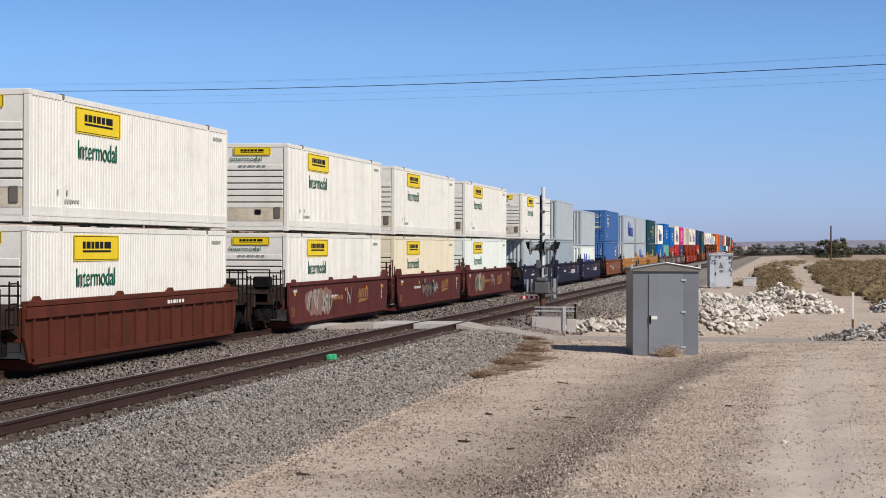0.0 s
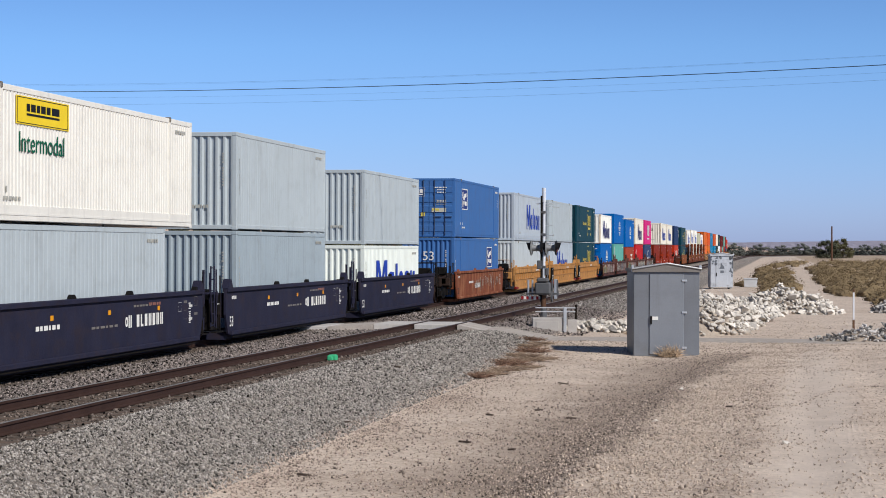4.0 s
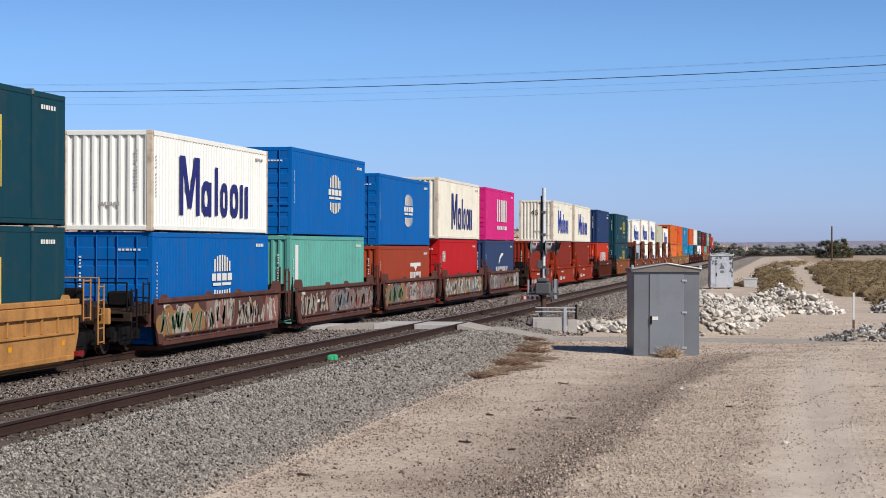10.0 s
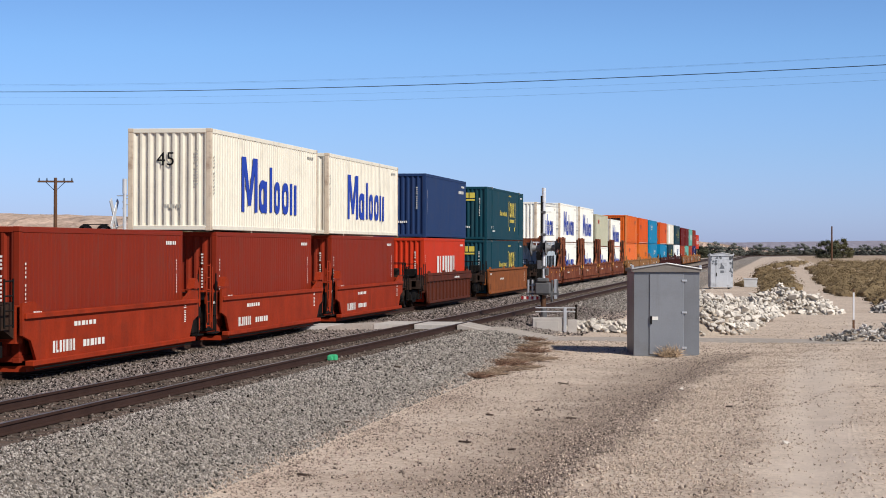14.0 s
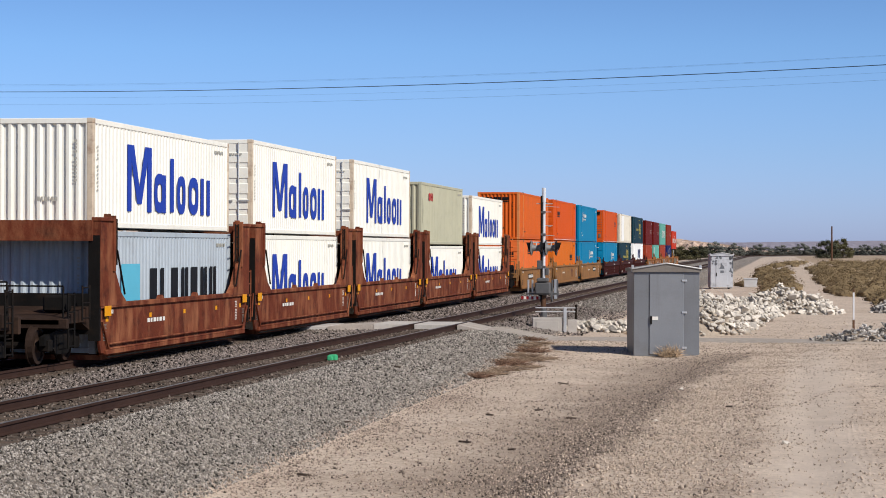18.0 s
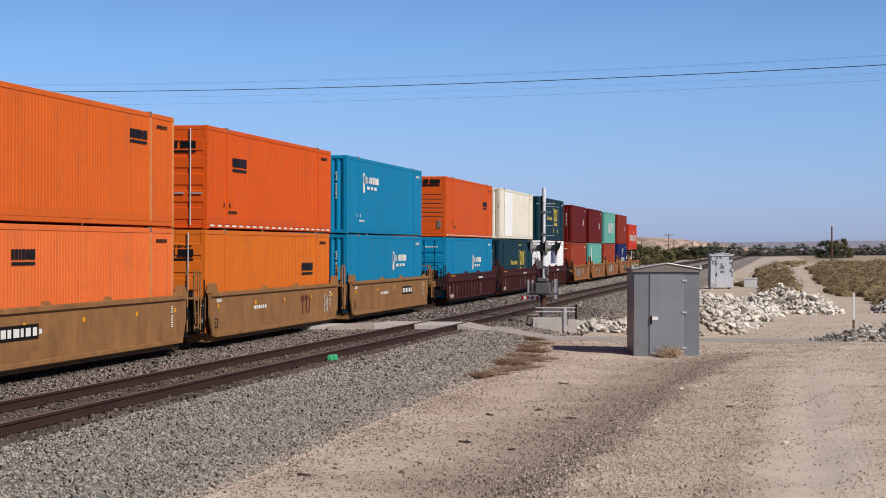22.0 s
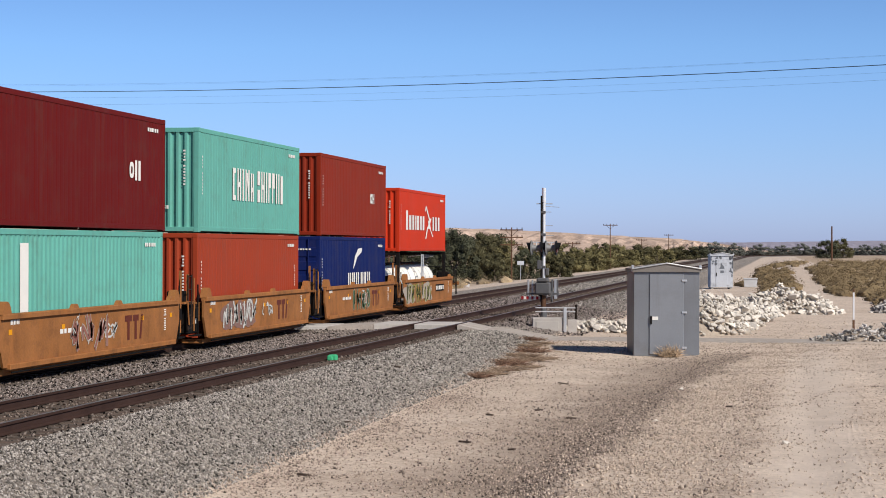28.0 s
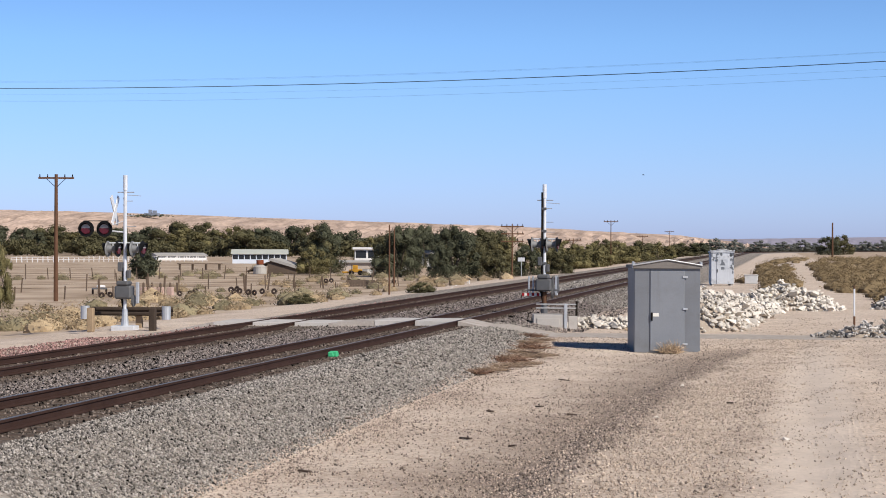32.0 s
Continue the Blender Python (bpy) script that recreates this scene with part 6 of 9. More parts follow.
stones("ballast", "grey crushed stone ballast on the track bed", [
    (23, 46, -9.45, -6.95, 680, 0.011, 0.032), (46, 72.2, -9.5, -6.95, 240, 0.016, 0.042),
    (100, 150, -12.0, -6.8, 20, 0.025, 0.06), (125, 230, -4.2, -1.5, 16, 0.03, 0.075)], BALLAST, 11)
stones("middle_ballast", "darker crushed stone between the two tracks", [(30, 80, -4.1, -1.6, 150, 0.016, 0.042), (80, 125, -4.2, -1.5, 40, 0.025, 0.06), (72.2, 100, -10.3, -6.8, 45, 0.02, 0.055)], MID_STONE, 16)
stones("stained_ballast", "brown stained ballast between the rails", [(27, 80, -6.95, -4.1, 60, 0.02, 0.045), (36, 90, -1.6, 1.8, 45, 0.02, 0.045), (80, 125, -6.9, -4.2, 30, 0.02, 0.05), (90, 125, -1.6, 1.8, 20, 0.02, 0.05), (125, 230, -6.9, -4.2, 10, 0.025, 0.06)], TRACK_STONE, 15)
stones("red_ballast", "reddish crushed stone beside the far track", [(40, 69, 1.8, 6.4, 90, 0.02, 0.05), (72.2, 110, 1.8, 4.4, 35, 0.025, 0.055)], PINK_BALLAST, 12)
stones("pebbles", "small tan pebbles scattered over the sandy ground", [
    (21, 46, -21, -9.4, 430, 0.005, 0.027), (46, 69, -21, -9.4, 170, 0.007, 0.03), (72.2, 90, -21, -9.6, 14, 0.012, 0.04), (21, 50, -16.9, -14.2, 5, 0.018, 0.05), (21, 60, -14.5, -9.6, 0.9, 0.02, 0.045)], PEBBLE, 13,
    lambda x, y: 0.06 + 0.8 * np.exp(-((y - bank_line(x) + 0.85) / 1.0) ** 2) + 0.2 * np.clip((x - 55) / 10, 0, 1) + 0.2 * np.clip(np.sin(x * 1.1 + 3 * np.sin(y * 1.4)) * np.sin(y * 2.1 + 0.4 * x), 0, 1))
stones("road_gravel", "loose darker gravel in a row beside the wheel track", [(21, 48, -17.0, -15.7, 60, 0.008, 0.034), (21, 60, -21, -18.9, 10, 0.01, 0.034)], DARK_PEBBLE, 18,
       lambda x, y: np.where(y < -18, 0.5, np.exp(-((y + 16.35 + 0.02 * (x - 27)) / 0.3) ** 2)))


def bank_gravel():
    """Darker gravel along the low bank of the dirt road."""
    stones("bank_gravel", "darker gravel along the low bank of the dirt road", [(21, 46, -17.0, -11.2, 420, 0.006, 0.03), (46, 66, -17.5, -11.8, 170, 0.008, 0.03)], DARK_PEBBLE, 14,
           lambda x, y: np.exp(-((y - bank_line(x) - 0.35 - 0.18 * np.sin(x * 0.7) - 0.12 * np.sin(x * 1.9 + 1)) / np.where(y > bank_line(x) + 0.35, 1.8, 0.5)) ** 2) * np.clip((66 - x) / 6, 0, 1))


bank_gravel()
stones("ballast_fringe", "stray ballast stones thinning out over the sand", [(23, 46, -12.0, -9.2, 330, 0.007, 0.03), (46, 69, -12.2, -9.2, 160, 0.01, 0.034)], DARK_PEBBLE, 17,
       lambda x, y: np.exp(-np.clip(-9.4 - y + 0.25 * np.sin(x * 0.8) + 0.15 * np.sin(x * 2.3), 0, 9) / 0.75))

# ---------------------------------------------------------------- crossing
def crossing():
    """Road panels between and beside the rails, and the plain asphalt apron."""
    road = tagged(new("road"), "pale worn road panels across the two tracks", "level crossing", kind="structure")
    panel_mat = mat("panel_concrete", (0.50, 0.47, 0.44), 0.85, 0, 0.2, 1.5, 30, 0.3, GRIME, 0.4)
    apron_mat = mat("apron_gravel", (0.41, 0.365, 0.325), 0.95, 0, 0.3, 1.5, 18, 0.6, (0.14, 0.12, 0.1), 0.45)
    for yc, h in ((0.0, lambda x: 0.12), (NEAR_Y, near_bed)):
        for y0, y1 in ((yc - 2.0, yc - 0.84), (yc - 0.62, yc + 0.62), (yc + 0.84, yc + 2.0))[1 if yc else 0:]:
            x = 69.0
            while x < 71.7:
                z = h(x)
                part("panel", cached(("panel", round(y1 - y0, 2)), lambda: boxm(0, 1.38, 0, y1 - y0, -0.2, -0.008, 0.012)), panel_mat, road, m=Matrix.Translation((x, y0, z)))
                x += 1.4
    for y0, y1, z0, z1 in ((-3.59, -2.01, near_bed(71) - 0.015, 0.105), (2.01, 4.4, 0.105, -0.38), (-7.3, -6.44, 0.03, near_bed(71) - 0.012)):
        bm = bmesh.new()
        v = [bm.verts.new(p) for p in ((69.0, y0, z0), (71.8, y0, z0), (71.8, y1, z1), (69.0, y1, z1), (69.0, y0, z0 - 0.4), (71.8, y0, z0 - 0.4), (71.8, y1, z1 - 0.4), (69.0, y1, z1 - 0.4))]
        for f in ((0, 1, 2, 3), (4, 7, 6, 5), (0, 4, 5, 1), (1, 5, 6, 2), (2, 6, 7, 3), (3, 7, 4, 0)):
            bm.faces.new([v[i] for i in f])
        part("apron", bm, apron_mat, road)


crossing()


# ---------------------------------------------------------------- sheds and cabinets
def equipment_shed(label, m, w, d, h, skin, tag=True, legs=False, stains=False, leaf=None, top=None):
    """A sheet-metal trackside shed with a shallow gable, a hinged door and lifting ears. Its front faces -x."""
    s = empty("equipment_shed", label, "trackside shed")
    wall = h - 0.24
    part("body", boxm(0, d, -w / 2, w / 2, 0.05 if legs else 0.0, wall, 0.012), skin, s)
    bm = bmesh.new()
    v = []
    for x in (-0.07, d + 0.07):
        for y, z in ((-w / 2 - 0.05, wall), (-w / 2 - 0.05, wall + 0.09), (0, h), (w / 2 + 0.05, wall + 0.09), (w / 2 + 0.05, wall)):
            v.append(bm.verts.new((x, y, z)))
    bm.faces.new(v[:5]), bm.faces.new(v[5:][::-1])
    for i in range(5):
        j = (i + 1) % 5
        bm.faces.new((v[i], v[5 + i], v[5 + j], v[j]))
    bmesh.ops.recalc_face_normals(bm, faces=bm.faces[:])
    part("roof", bm, top or skin, s)
    for sy in (-1, 1):
        bm = bmesh.new()
        a, b = Vector((-0.09, sy * (w / 2 + 0.06), wall + 0.09)), Vector((-0.09, 0, h + 0.015))
        rod(bm, a, b, 0.022, n=6)
        part("roof_trim", bm, GALV, s)
        for dx in (0.0, 0.16):
            part("lifting_ear", boxm(dx - 0.02, dx + 0.02, sy * (w / 2 + 0.03) - 0.03, sy * (w / 2 + 0.03) + 0.03, wall, wall + 0.2, 0.008), GALV, s)
    door = part("door", boxm(-0.035, 0.0, -w * 0.26, w * 0.26, 0.06, wall - 0.07, 0.008), leaf or skin, s)
    for z in (0.25, wall * 0.52, wall - 0.25):
        part("hinge", boxm(-0.06, -0.036, -w * 0.26 - 0.09, -w * 0.26 + 0.06, z - 0.03, z + 0.03, 0.006), GALV, door)
    part("latch", boxm(-0.08, -0.036, w * 0.26 - 0.07, w * 0.26 - 0.02, wall * 0.38, wall * 0.38 + 0.24, 0.01), BLACK, door)
    if tag:
        part("label_plate", boxm(-0.045, -0.036, w * 0.13, w * 0.22, wall * 0.43, wall * 0.43 + 0.1), WHITE_MARK, door)
    if stains:
        part("notice", prism(bmesh.new(), [(-0.2, wall * 0.6), (0.2, wall * 0.6), (0.12, wall * 0.7), (0.05, wall * 0.71), (0.0, wall * 0.78), (-0.09, wall * 0.77), (-0.1, wall * 0.68)], -0.045, -0.036), BARE_STEEL, door, m=FACE_END)
        part("notice", boxm(-0.045, -0.036, -0.14, 0.12, wall * 0.47, wall * 0.55), BARE_STEEL, door)
        # bare patches where the paint has peeled
        rp = random.Random(6)
        for k in range(30):
            y, z = (-w / 2 + abs(rp.gauss(0, 0.13)), rp.uniform(0.35, 0.98) * wall) if k < 18 else (rp.uniform(-0.5, 0.48) * w, (1 - abs(rp.gauss(0, 0.12))) * wall - 0.04)
            pts = [(y + rp.uniform(0.04, 0.12) * math.cos(q), z + rp.uniform(0.05, 0.17) * math.sin(q)) for q in (0.3, 1.2, 2.2, 3.1, 4.0, 5.1)]
            pts = [(-max(-w / 2 + 0.01, min(w / 2 - 0.01, a)), min(wall - 0.01, b)) for a, b in pts]
            part("peeled_patch", prism(bmesh.new(), pts, -0.004 if abs(y) > w * 0.26 + 0.1 else -0.04, -0.001), BARE_STEEL, s, m=FACE_END)
    if legs:
        for y in (-w / 2 + 0.15, w / 2 - 0.15):
            part("foot", boxm(0.05, d - 0.05, y - 0.08, y + 0.08, -0.12, 0.05), CONCRETE, s)
    s.matrix_basis = m
    return s


SHED_GREY = mat("shed_paint", (0.205, 0.214, 0.228), 0.42, 0.25, 0.1, 0.8, 25, 0.04, GRIME, 0.2, 0.25)
# lighter copy of the shed paint; the door's sheen is put into its colour
SHED_DOOR_LIT = mat("shed_door_lit", (0.25, 0.262, 0.28), 0.4, 0.25, 0.1, 0.7, 25, 0.04, GRIME, 0.15, 0.22)
SHED_ROOF = mat("shed_roof", (0.19, 0.172, 0.155), 0.6, 0.1, 0.2, 1.5, 22, 0.1, GRIME, 0.35)
BARE_STEEL = mat("bare_steel", (0.15, 0.16, 0.175), 0.6, 0.2, 0.3, 3, 30, 0.1)
SHED_WHITE = mat("shed_white", (0.50, 0.52, 0.55), 0.5, 0.1, 0.1, 1.0, 25, 0.05, (0.16, 0.17, 0.19), 0.7, 0.3)
equipment_shed("grey sheet-metal equipment shed with latched door", pose(61.2, -13.83, -0.36, 0, 0, 9.2), 1.92, 2.2, 2.7, SHED_GREY, leaf=SHED_DOOR_LIT, top=SHED_ROOF)
equipment_shed("white weathered equipment cabinet with peeling paint", pose(158.6, -12.75, -0.22, 0, 0, 9.2), 1.7, 1.5, 2.66, SHED_WHITE, False, True, True)
PALE_CONCRETE = mat("pale_concrete", (0.5, 0.5, 0.5), 0.85, 0, 0.12, 2, 40, 0.2, GRIME, 0.2)
box_ob = empty("junction_box", "small pale concrete junction box on the ground", "junction box")
part("case", boxm(-0.4, 0.4, -0.5, 0.5, 0, 0.62, 0.03), PALE_CONCRETE, box_ob)
part("lid", boxm(-0.44, 0.44, -0.54, 0.54, 0.62, 0.7, 0.02), PALE_CONCRETE, box_ob)
box_ob.matrix_basis = pose(162, -14.85, -0.2)


# ---------------------------------------------------------------- crossing signals
SIGNAL_WHITE = mat("signal_white", (0.72, 0.73, 0.74), 0.4, 0.3, 0.08, 3, 30, 0.05, GRIME, 0.2, 0.2)
LAMP_BLACK = mat("lamp_black", (0.012, 0.012, 0.013), 0.5, 0, 0.2, 4, 30, 0.05)
LAMP_GREY = mat("lamp_grey", (0.2, 0.2, 0.2), 0.5, 0.2, 0.2, 5, 30, 0.05)
LENS_GLINT = mat("lens_glint", (0.30, 0.29, 0.30), 0.2, 0, 0.1, 10, 60, 0.1)
LENS_RED = mat("lens_red", (0.085, 0.007, 0.014), 0.12, 0, 0.1, 10, 60, 0.1)
STEEL_GREY = mat("mechanism_grey", (0.13, 0.13, 0.132), 0.5, 0.3, 0.12, 4, 30, 0.1, GRIME, 0.3)


def disc(r, thick, n=24, r1=None):
    return rodm((0, 0, 0), (-thick, 0, 0), r, r1 or r, n)


def flasher(parent, m):
    """A round black backboard with a red lens and a short hood; it faces -x."""
    b = part("lamp_backboard", cached(("backboard",), lambda: disc(0.305, 0.02)), LAMP_BLACK, parent, m=m)
    part("lens", cached(("lens",), lambda: rodm((-0.02, 0, 0), (-0.06, 0, 0), 0.205, 0.185, 20)), LENS_RED, b)
    # sky reflection painted on the red lens as a pale half disc
    glint = cached(("lens_top",), lambda: prism(bmesh.new(), [(0.178 * math.cos(q), 0.178 * math.sin(q)) for q in [0.15 + k * 2.84 / 9 for k in range(10)]], -0.066, -0.058))
    part("lens_top", glint, LENS_GLINT, b, "pale upper half of the lens", m=FACE_END)
    part("backing_ring", cached(("backing_ring",), lambda: rodm((0.001, 0, 0), (0.03, 0, 0), 0.3, 0.27, 24)), LAMP_GREY, b)

    def hood():
        bm = bmesh.new()
        n = 14
        for i in range(n):
            a0, a1 = math.pi * (-0.1 + 1.2 * i / n), math.pi * (-0.1 + 1.2 * (i + 1) / n)
            q = []
            for a in (a0, a1):
                d = 0.22 - 0.07 * abs(a - math.pi / 2)
                for r, x in ((0.222, -0.02), (0.222, -d), (0.212, -d), (0.212, -0.02)):
                    q.append(bm.verts.new((x, r * math.cos(a), r * math.sin(a))))
            for k in range(4):
                bm.faces.new((q[k], q[(k + 1) % 4], q[4 + (k + 1) % 4], q[4 + k]))
        bmesh.ops.recalc_face_normals(bm, faces=bm.faces[:])
        return bm
    part("hood", cached(("hood",), hood), LAMP_BLACK, b)
    part("lamp_can", cached(("lamp_can",), lambda: rodm((0, 0, 0), (0.2, 0, 0), 0.17, 0.1, 16)), LAMP_GREY, b)
    return b


def crossing_signal(label, m, height, front_pair, blade_turn):
    """A mast with flashing lamps in pairs, crossbuck, bell, gate mechanism and concrete base."""
    s = empty("crossing_signal", label, "crossing signal", "signals of the level crossing")
    part("base", boxm(-0.35, 0.35, -0.45, 0.45, -0.35, 0.12, 0.03), SIGNAL_WHITE, s)
    part("base_plate", rodm((0, 0, 0.12), (0, 0, 0.75), 0.15, 0.095, 12), GALV if front_pair else STEEL_GREY, s)
    part("mast", rodm((0, 0, 0.7), (0, 0, height), 0.07, 0.066, 14), SIGNAL_WHITE, s)
    part("mast_cap", rodm((0, 0, height - 0.55), (0, 0, height + 0.02), 0.085, 0.085, 12), SIGNAL_WHITE, s)
    gap = 0.48 if front_pair else 0.3
    # side by side lamps that face the crossing road
    part("lamp_arm", rodm((0, -gap - 0.14, 3.22), (0, gap + 0.14, 3.22), 0.03, n=8), SIGNAL_WHITE, s)
    for y in (-gap, gap):
        for turn in (blade_turn, blade_turn + 180):
            a = radians(turn)
            flasher(s, Matrix.Translation((0, y, 3.0)) @ Matrix.Rotation(a, 4, "Z") @ Matrix.Translation((-0.2, 0, 0)))
        part("lamp_hanger", rodm((0, y, 3.22), (0, y, 2.85), 0.025, n=6), SIGNAL_WHITE, s)
    if front_pair:
        part("lamp_arm", rodm((0, 0.0, 3.62), (-0.1, 1.0, 3.72), 0.03, n=8), SIGNAL_WHITE, s)
        part("brace", rodm((0, 0.05, 4.05), (-0.1, 0.75, 3.8), 0.018, n=6), SIGNAL_WHITE, s)
        part("lamp_arm", rodm((-0.1, 0.6, 4.05), (-0.1, 1.6, 4.05), 0.02, n=6), LAMP_BLACK, s)
        for y in (0.75, 1.47):
            flasher(s, Matrix.Translation((-0.18, y, 3.75)) @ Matrix.Rotation(radians(4), 4, "Z"))
    # crossbuck seen nearly edge on
    if front_pair:
        part("crossbuck", boxm(-0.02, 0.02, -0.62, 0.62, -0.11, 0.11, 0.01), SIGNAL_WHITE, s, "white crossbuck blades", m=Matrix.Translation((0, 0.42, 4.45)) @ Matrix.Rotation(radians(blade_turn + 2), 4, "Z") @ Matrix.Rotation(radians(58), 4, "X"))
        part("blade", boxm(-0.045, -0.022, -0.62, 0.62, -0.11, 0.11, 0.01), SIGNAL_WHITE, s, m=Matrix.Translation((0, 0.42, 4.45)) @ Matrix.Rotation(radians(blade_turn + 2), 4, "Z") @ Matrix.Rotation(radians(122), 4, "X"))
    for z in (height - 0.62, height - 0.85, height - 1.1):
        part("bracket", rodm((0, -0.35 if z > height - 0.7 else -0.06, z), (0, 0.3 if z > height - 0.7 else 0.09, z), 0.022, n=6), GALV, s)
    part("antenna", rodm((0, -0.05, height - 0.72), (0, -0.62, height - 0.76), 0.012, n=6), GALV, s)
    part("conduit", rodm((-0.05, 0.085, 0.9), (-0.05, 0.085, 2.3 if front_pair else height - 0.3), 0.03 if front_pair else 0.05, n=6), BLACK, s)
    part("junction_case", boxm(-0.12, 0.1, 0.08, 0.26, 2.15, 2.5, 0.02), STEEL_GREY, s)
    part("junction_case", boxm(-0.1, 0.1, -0.2, -0.07, 1.9, 2.2, 0.02), STEEL_GREY, s)
    for k, z in enumerate((height - 0.95, height - 1.5, height - 1.9)):
        part("bracket", rodm((0, -0.06, z), (0, -0.3 - 0.06 * k, z), 0.016, n=6), GALV, s)
    # gate mechanism
    part("mechanism_case", boxm(-0.28, 0.28, -0.3, 0.34, 1.12, 1.62, 0.06), STEEL_GREY, s)
    part("mechanism_lid", boxm(-0.3, 0.26, -0.2, 0.26, 1.62, 1.8, 0.05), STEEL_GREY, s)
    part("counterweight_arm", boxm(-0.05, 0.05, -0.55, -0.42, 0.95, 1.75, 0.02), GALV, s)
    part("counterweight", rodm((0.0, -0.36, 1.05), (0.0, -0.3, 1.05), 0.22, n=14), STEEL_GREY, s)
    part("cable", rodm((0.05, 0.05, 0.6), (0.1, 0.18, 1.15), 0.03, n=6), BLACK, s)
    s.matrix_basis = m
    return s


crossing_signal("white crossing signal mast with paired red lamps", pose(75.6, 7.25, -0.44), 5.75, True, 84)
right_signal = crossing_signal("grey crossing signal mast with lamps seen edge on", pose(83.6, -7.7, -0.22), 5.4, False, 88)
# striped gate arm folded beside the mast, and its cage
stripe_red, stripe_white = flat("stripe_red", 150, 40, 44), flat("stripe_white", 220, 214, 208)
for k in range(8):
    part("gate_arm", boxm(-0.03, 0.03, 0.1 + k * 0.1, 0.1 + (k + 1) * 0.1, 0.93, 1.05), stripe_red if k % 2 else stripe_white, right_signal)
for y in (-0.55, -0.35, 0.45, 0.62):
    part("arm_bracket", boxm(-0.05, 0.05, y - 0.035, y + 0.035, 1.05, 1.72, 0.012), STEEL_GREY if y < 0 else GALV, right_signal)
part("arm_bracket", boxm(-0.06, 0.06, -0.62, 0.72, 1.12, 1.2, 0.012), STEEL_GREY, right_signal)
part("lower_sleeve", rodm((0, 0, 0.1), (0, 0, 1.1), 0.11, 0.1, 12), POLE, right_signal)
for z in (2.25, 3.55, 4.45):
    part("clamp", boxm(-0.1, 0.06, -0.08, 0.12, z - 0.06, z + 0.04, 0.015), STEEL_GREY, right_signal)


def vault():
    """A concrete vault with rails round its top."""
    v = empty("concrete_vault", "tan concrete cable vault with steel railing", "vault")
    part("box", boxm(0, 1.3, -0.55, 0.55, 0, 0.62, 0.02), CONCRETE, v)
    part("panel", boxm(-0.03, 0, -0.4, 0.42, 0.06, 0.5, 0.01), CONCRETE, v)
    part("post", boxm(-0.06, 0.06, -0.68, -0.56, 0, 1.02, 0.015), GALV, v)
    part("side_slab", boxm(-0.02, 0.06, -1.05, -0.72, 0, 0.58, 0.015), CONCRETE, v)
    for z in (0.86, 1.0):
        part("railing", rodm((0.0, -1.0, z), (0.0, 0.45, z), 0.022, n=6), GALV, v)
    part("railing_post", boxm(0.1, 0.18, -1.06, -0.98, 0, 1.12, 0.01), BLACK, v)
    v.matrix_basis = pose(75.2, -8.8, -0.38, 0, 0, 8)


vault()


def guard_rail():
    """Steel guard beams on timber posts round the signal."""
    g = empty("guard_rail", "steel guard rail on short timber posts", "guard rail")
    timber = mat("timber", (0.30, 0.22, 0.14), 0.85, 0, 0.25, 3, 40, 0.3)
    dark = mat("dark_timber_beam_shade", (0.06, 0.045, 0.035), 0.85, 0, 0.25, 3, 40, 0.3)
    for x, y, mm in ((74.3, 8.15, timber), (74.6, 5.86, dark), (77.2, 7.19, timber)):
        part("post", boxm(x - 0.12, x + 0.12, y - 0.12, y + 0.12, -0.1, 0.8, 0.02), mm, g)
    bm = bmesh.new()
    prof = [(0.0, 0.42), (-0.07, 0.47), (-0.07, 0.53), (0.0, 0.58), (0.0, 0.6), (-0.07, 0.65), (-0.07, 0.71), (0.0, 0.76)]
    a = [bm.verts.new((76.9 + x, 5.75, z)) for x, z in prof]
    b = [bm.verts.new((76.9 + x, 9.0, z)) for x, z in prof]
    for i in range(7):
        bm.faces.new((a[i], b[i], b[i + 1], a[i + 1]))
    # steel beam takes the dark colour to show its inner side in shade
    part("beam", bm, dark, g)
    for x, y in ((76.5, 5.91), (76.5, 9.12)):
        part("end_shoe", rodm((x, y, 0.3), (x, y, 0.8), 0.17, n=14), GALV, g)
    g.matrix_basis = pose(0, 0, -0.42)


guard_rail()


def marker_post(x, y, z, h):
    p = empty("marker_post", "slim white marker post with dark cap and rusty foot", "marker post")
    part("shaft", boxm(-0.025, 0.025, -0.03, 0.03, 0.5, h - 0.12, 0.01), SIGNAL_WHITE, p)
    part("cap", boxm(-0.025, 0.025, -0.03, 0.03, h - 0.12, h, 0.01), POLE, p)
    part("foot", boxm(-0.03, 0.03, -0.035, 0.035, -0.1, 0.5), POLE, p)
    p.matrix_basis = pose(x, y, z, 0, 0.6, 9)


marker_post(77.6, -19.75, -0.3, 1.62)
# ---------------------------------------------------------------- stone piles
def rock_meshes(count, seed, material, tag):
    out = []
    rnd = random.Random(seed)
    for k in range(count):
        bm = bmesh.new()
        for i in range(11):
            v = Vector((rnd.gauss(0, 1), rnd.gauss(0, 1), rnd.gauss(0, 1))).normalized()
            bm.verts.new(Vector((v.x * 1.1, v.y * 0.8, v.z * 0.5)) * rnd.uniform(0.8, 1.15))
        geom = bmesh.ops.convex_hull(bm, input=bm.verts[:])
        bmesh.ops.delete(bm, geom=list({g for g in geom["geom_interior"] + geom["geom_unused"] if isinstance(g, bmesh.types.BMVert)}), context="VERTS")
        me = bpy.data.meshes.new("rock_" + tag)
        bm.to_mesh(me)
        bm.free()
        me.materials.append(material)
        out.append(me)
    return out


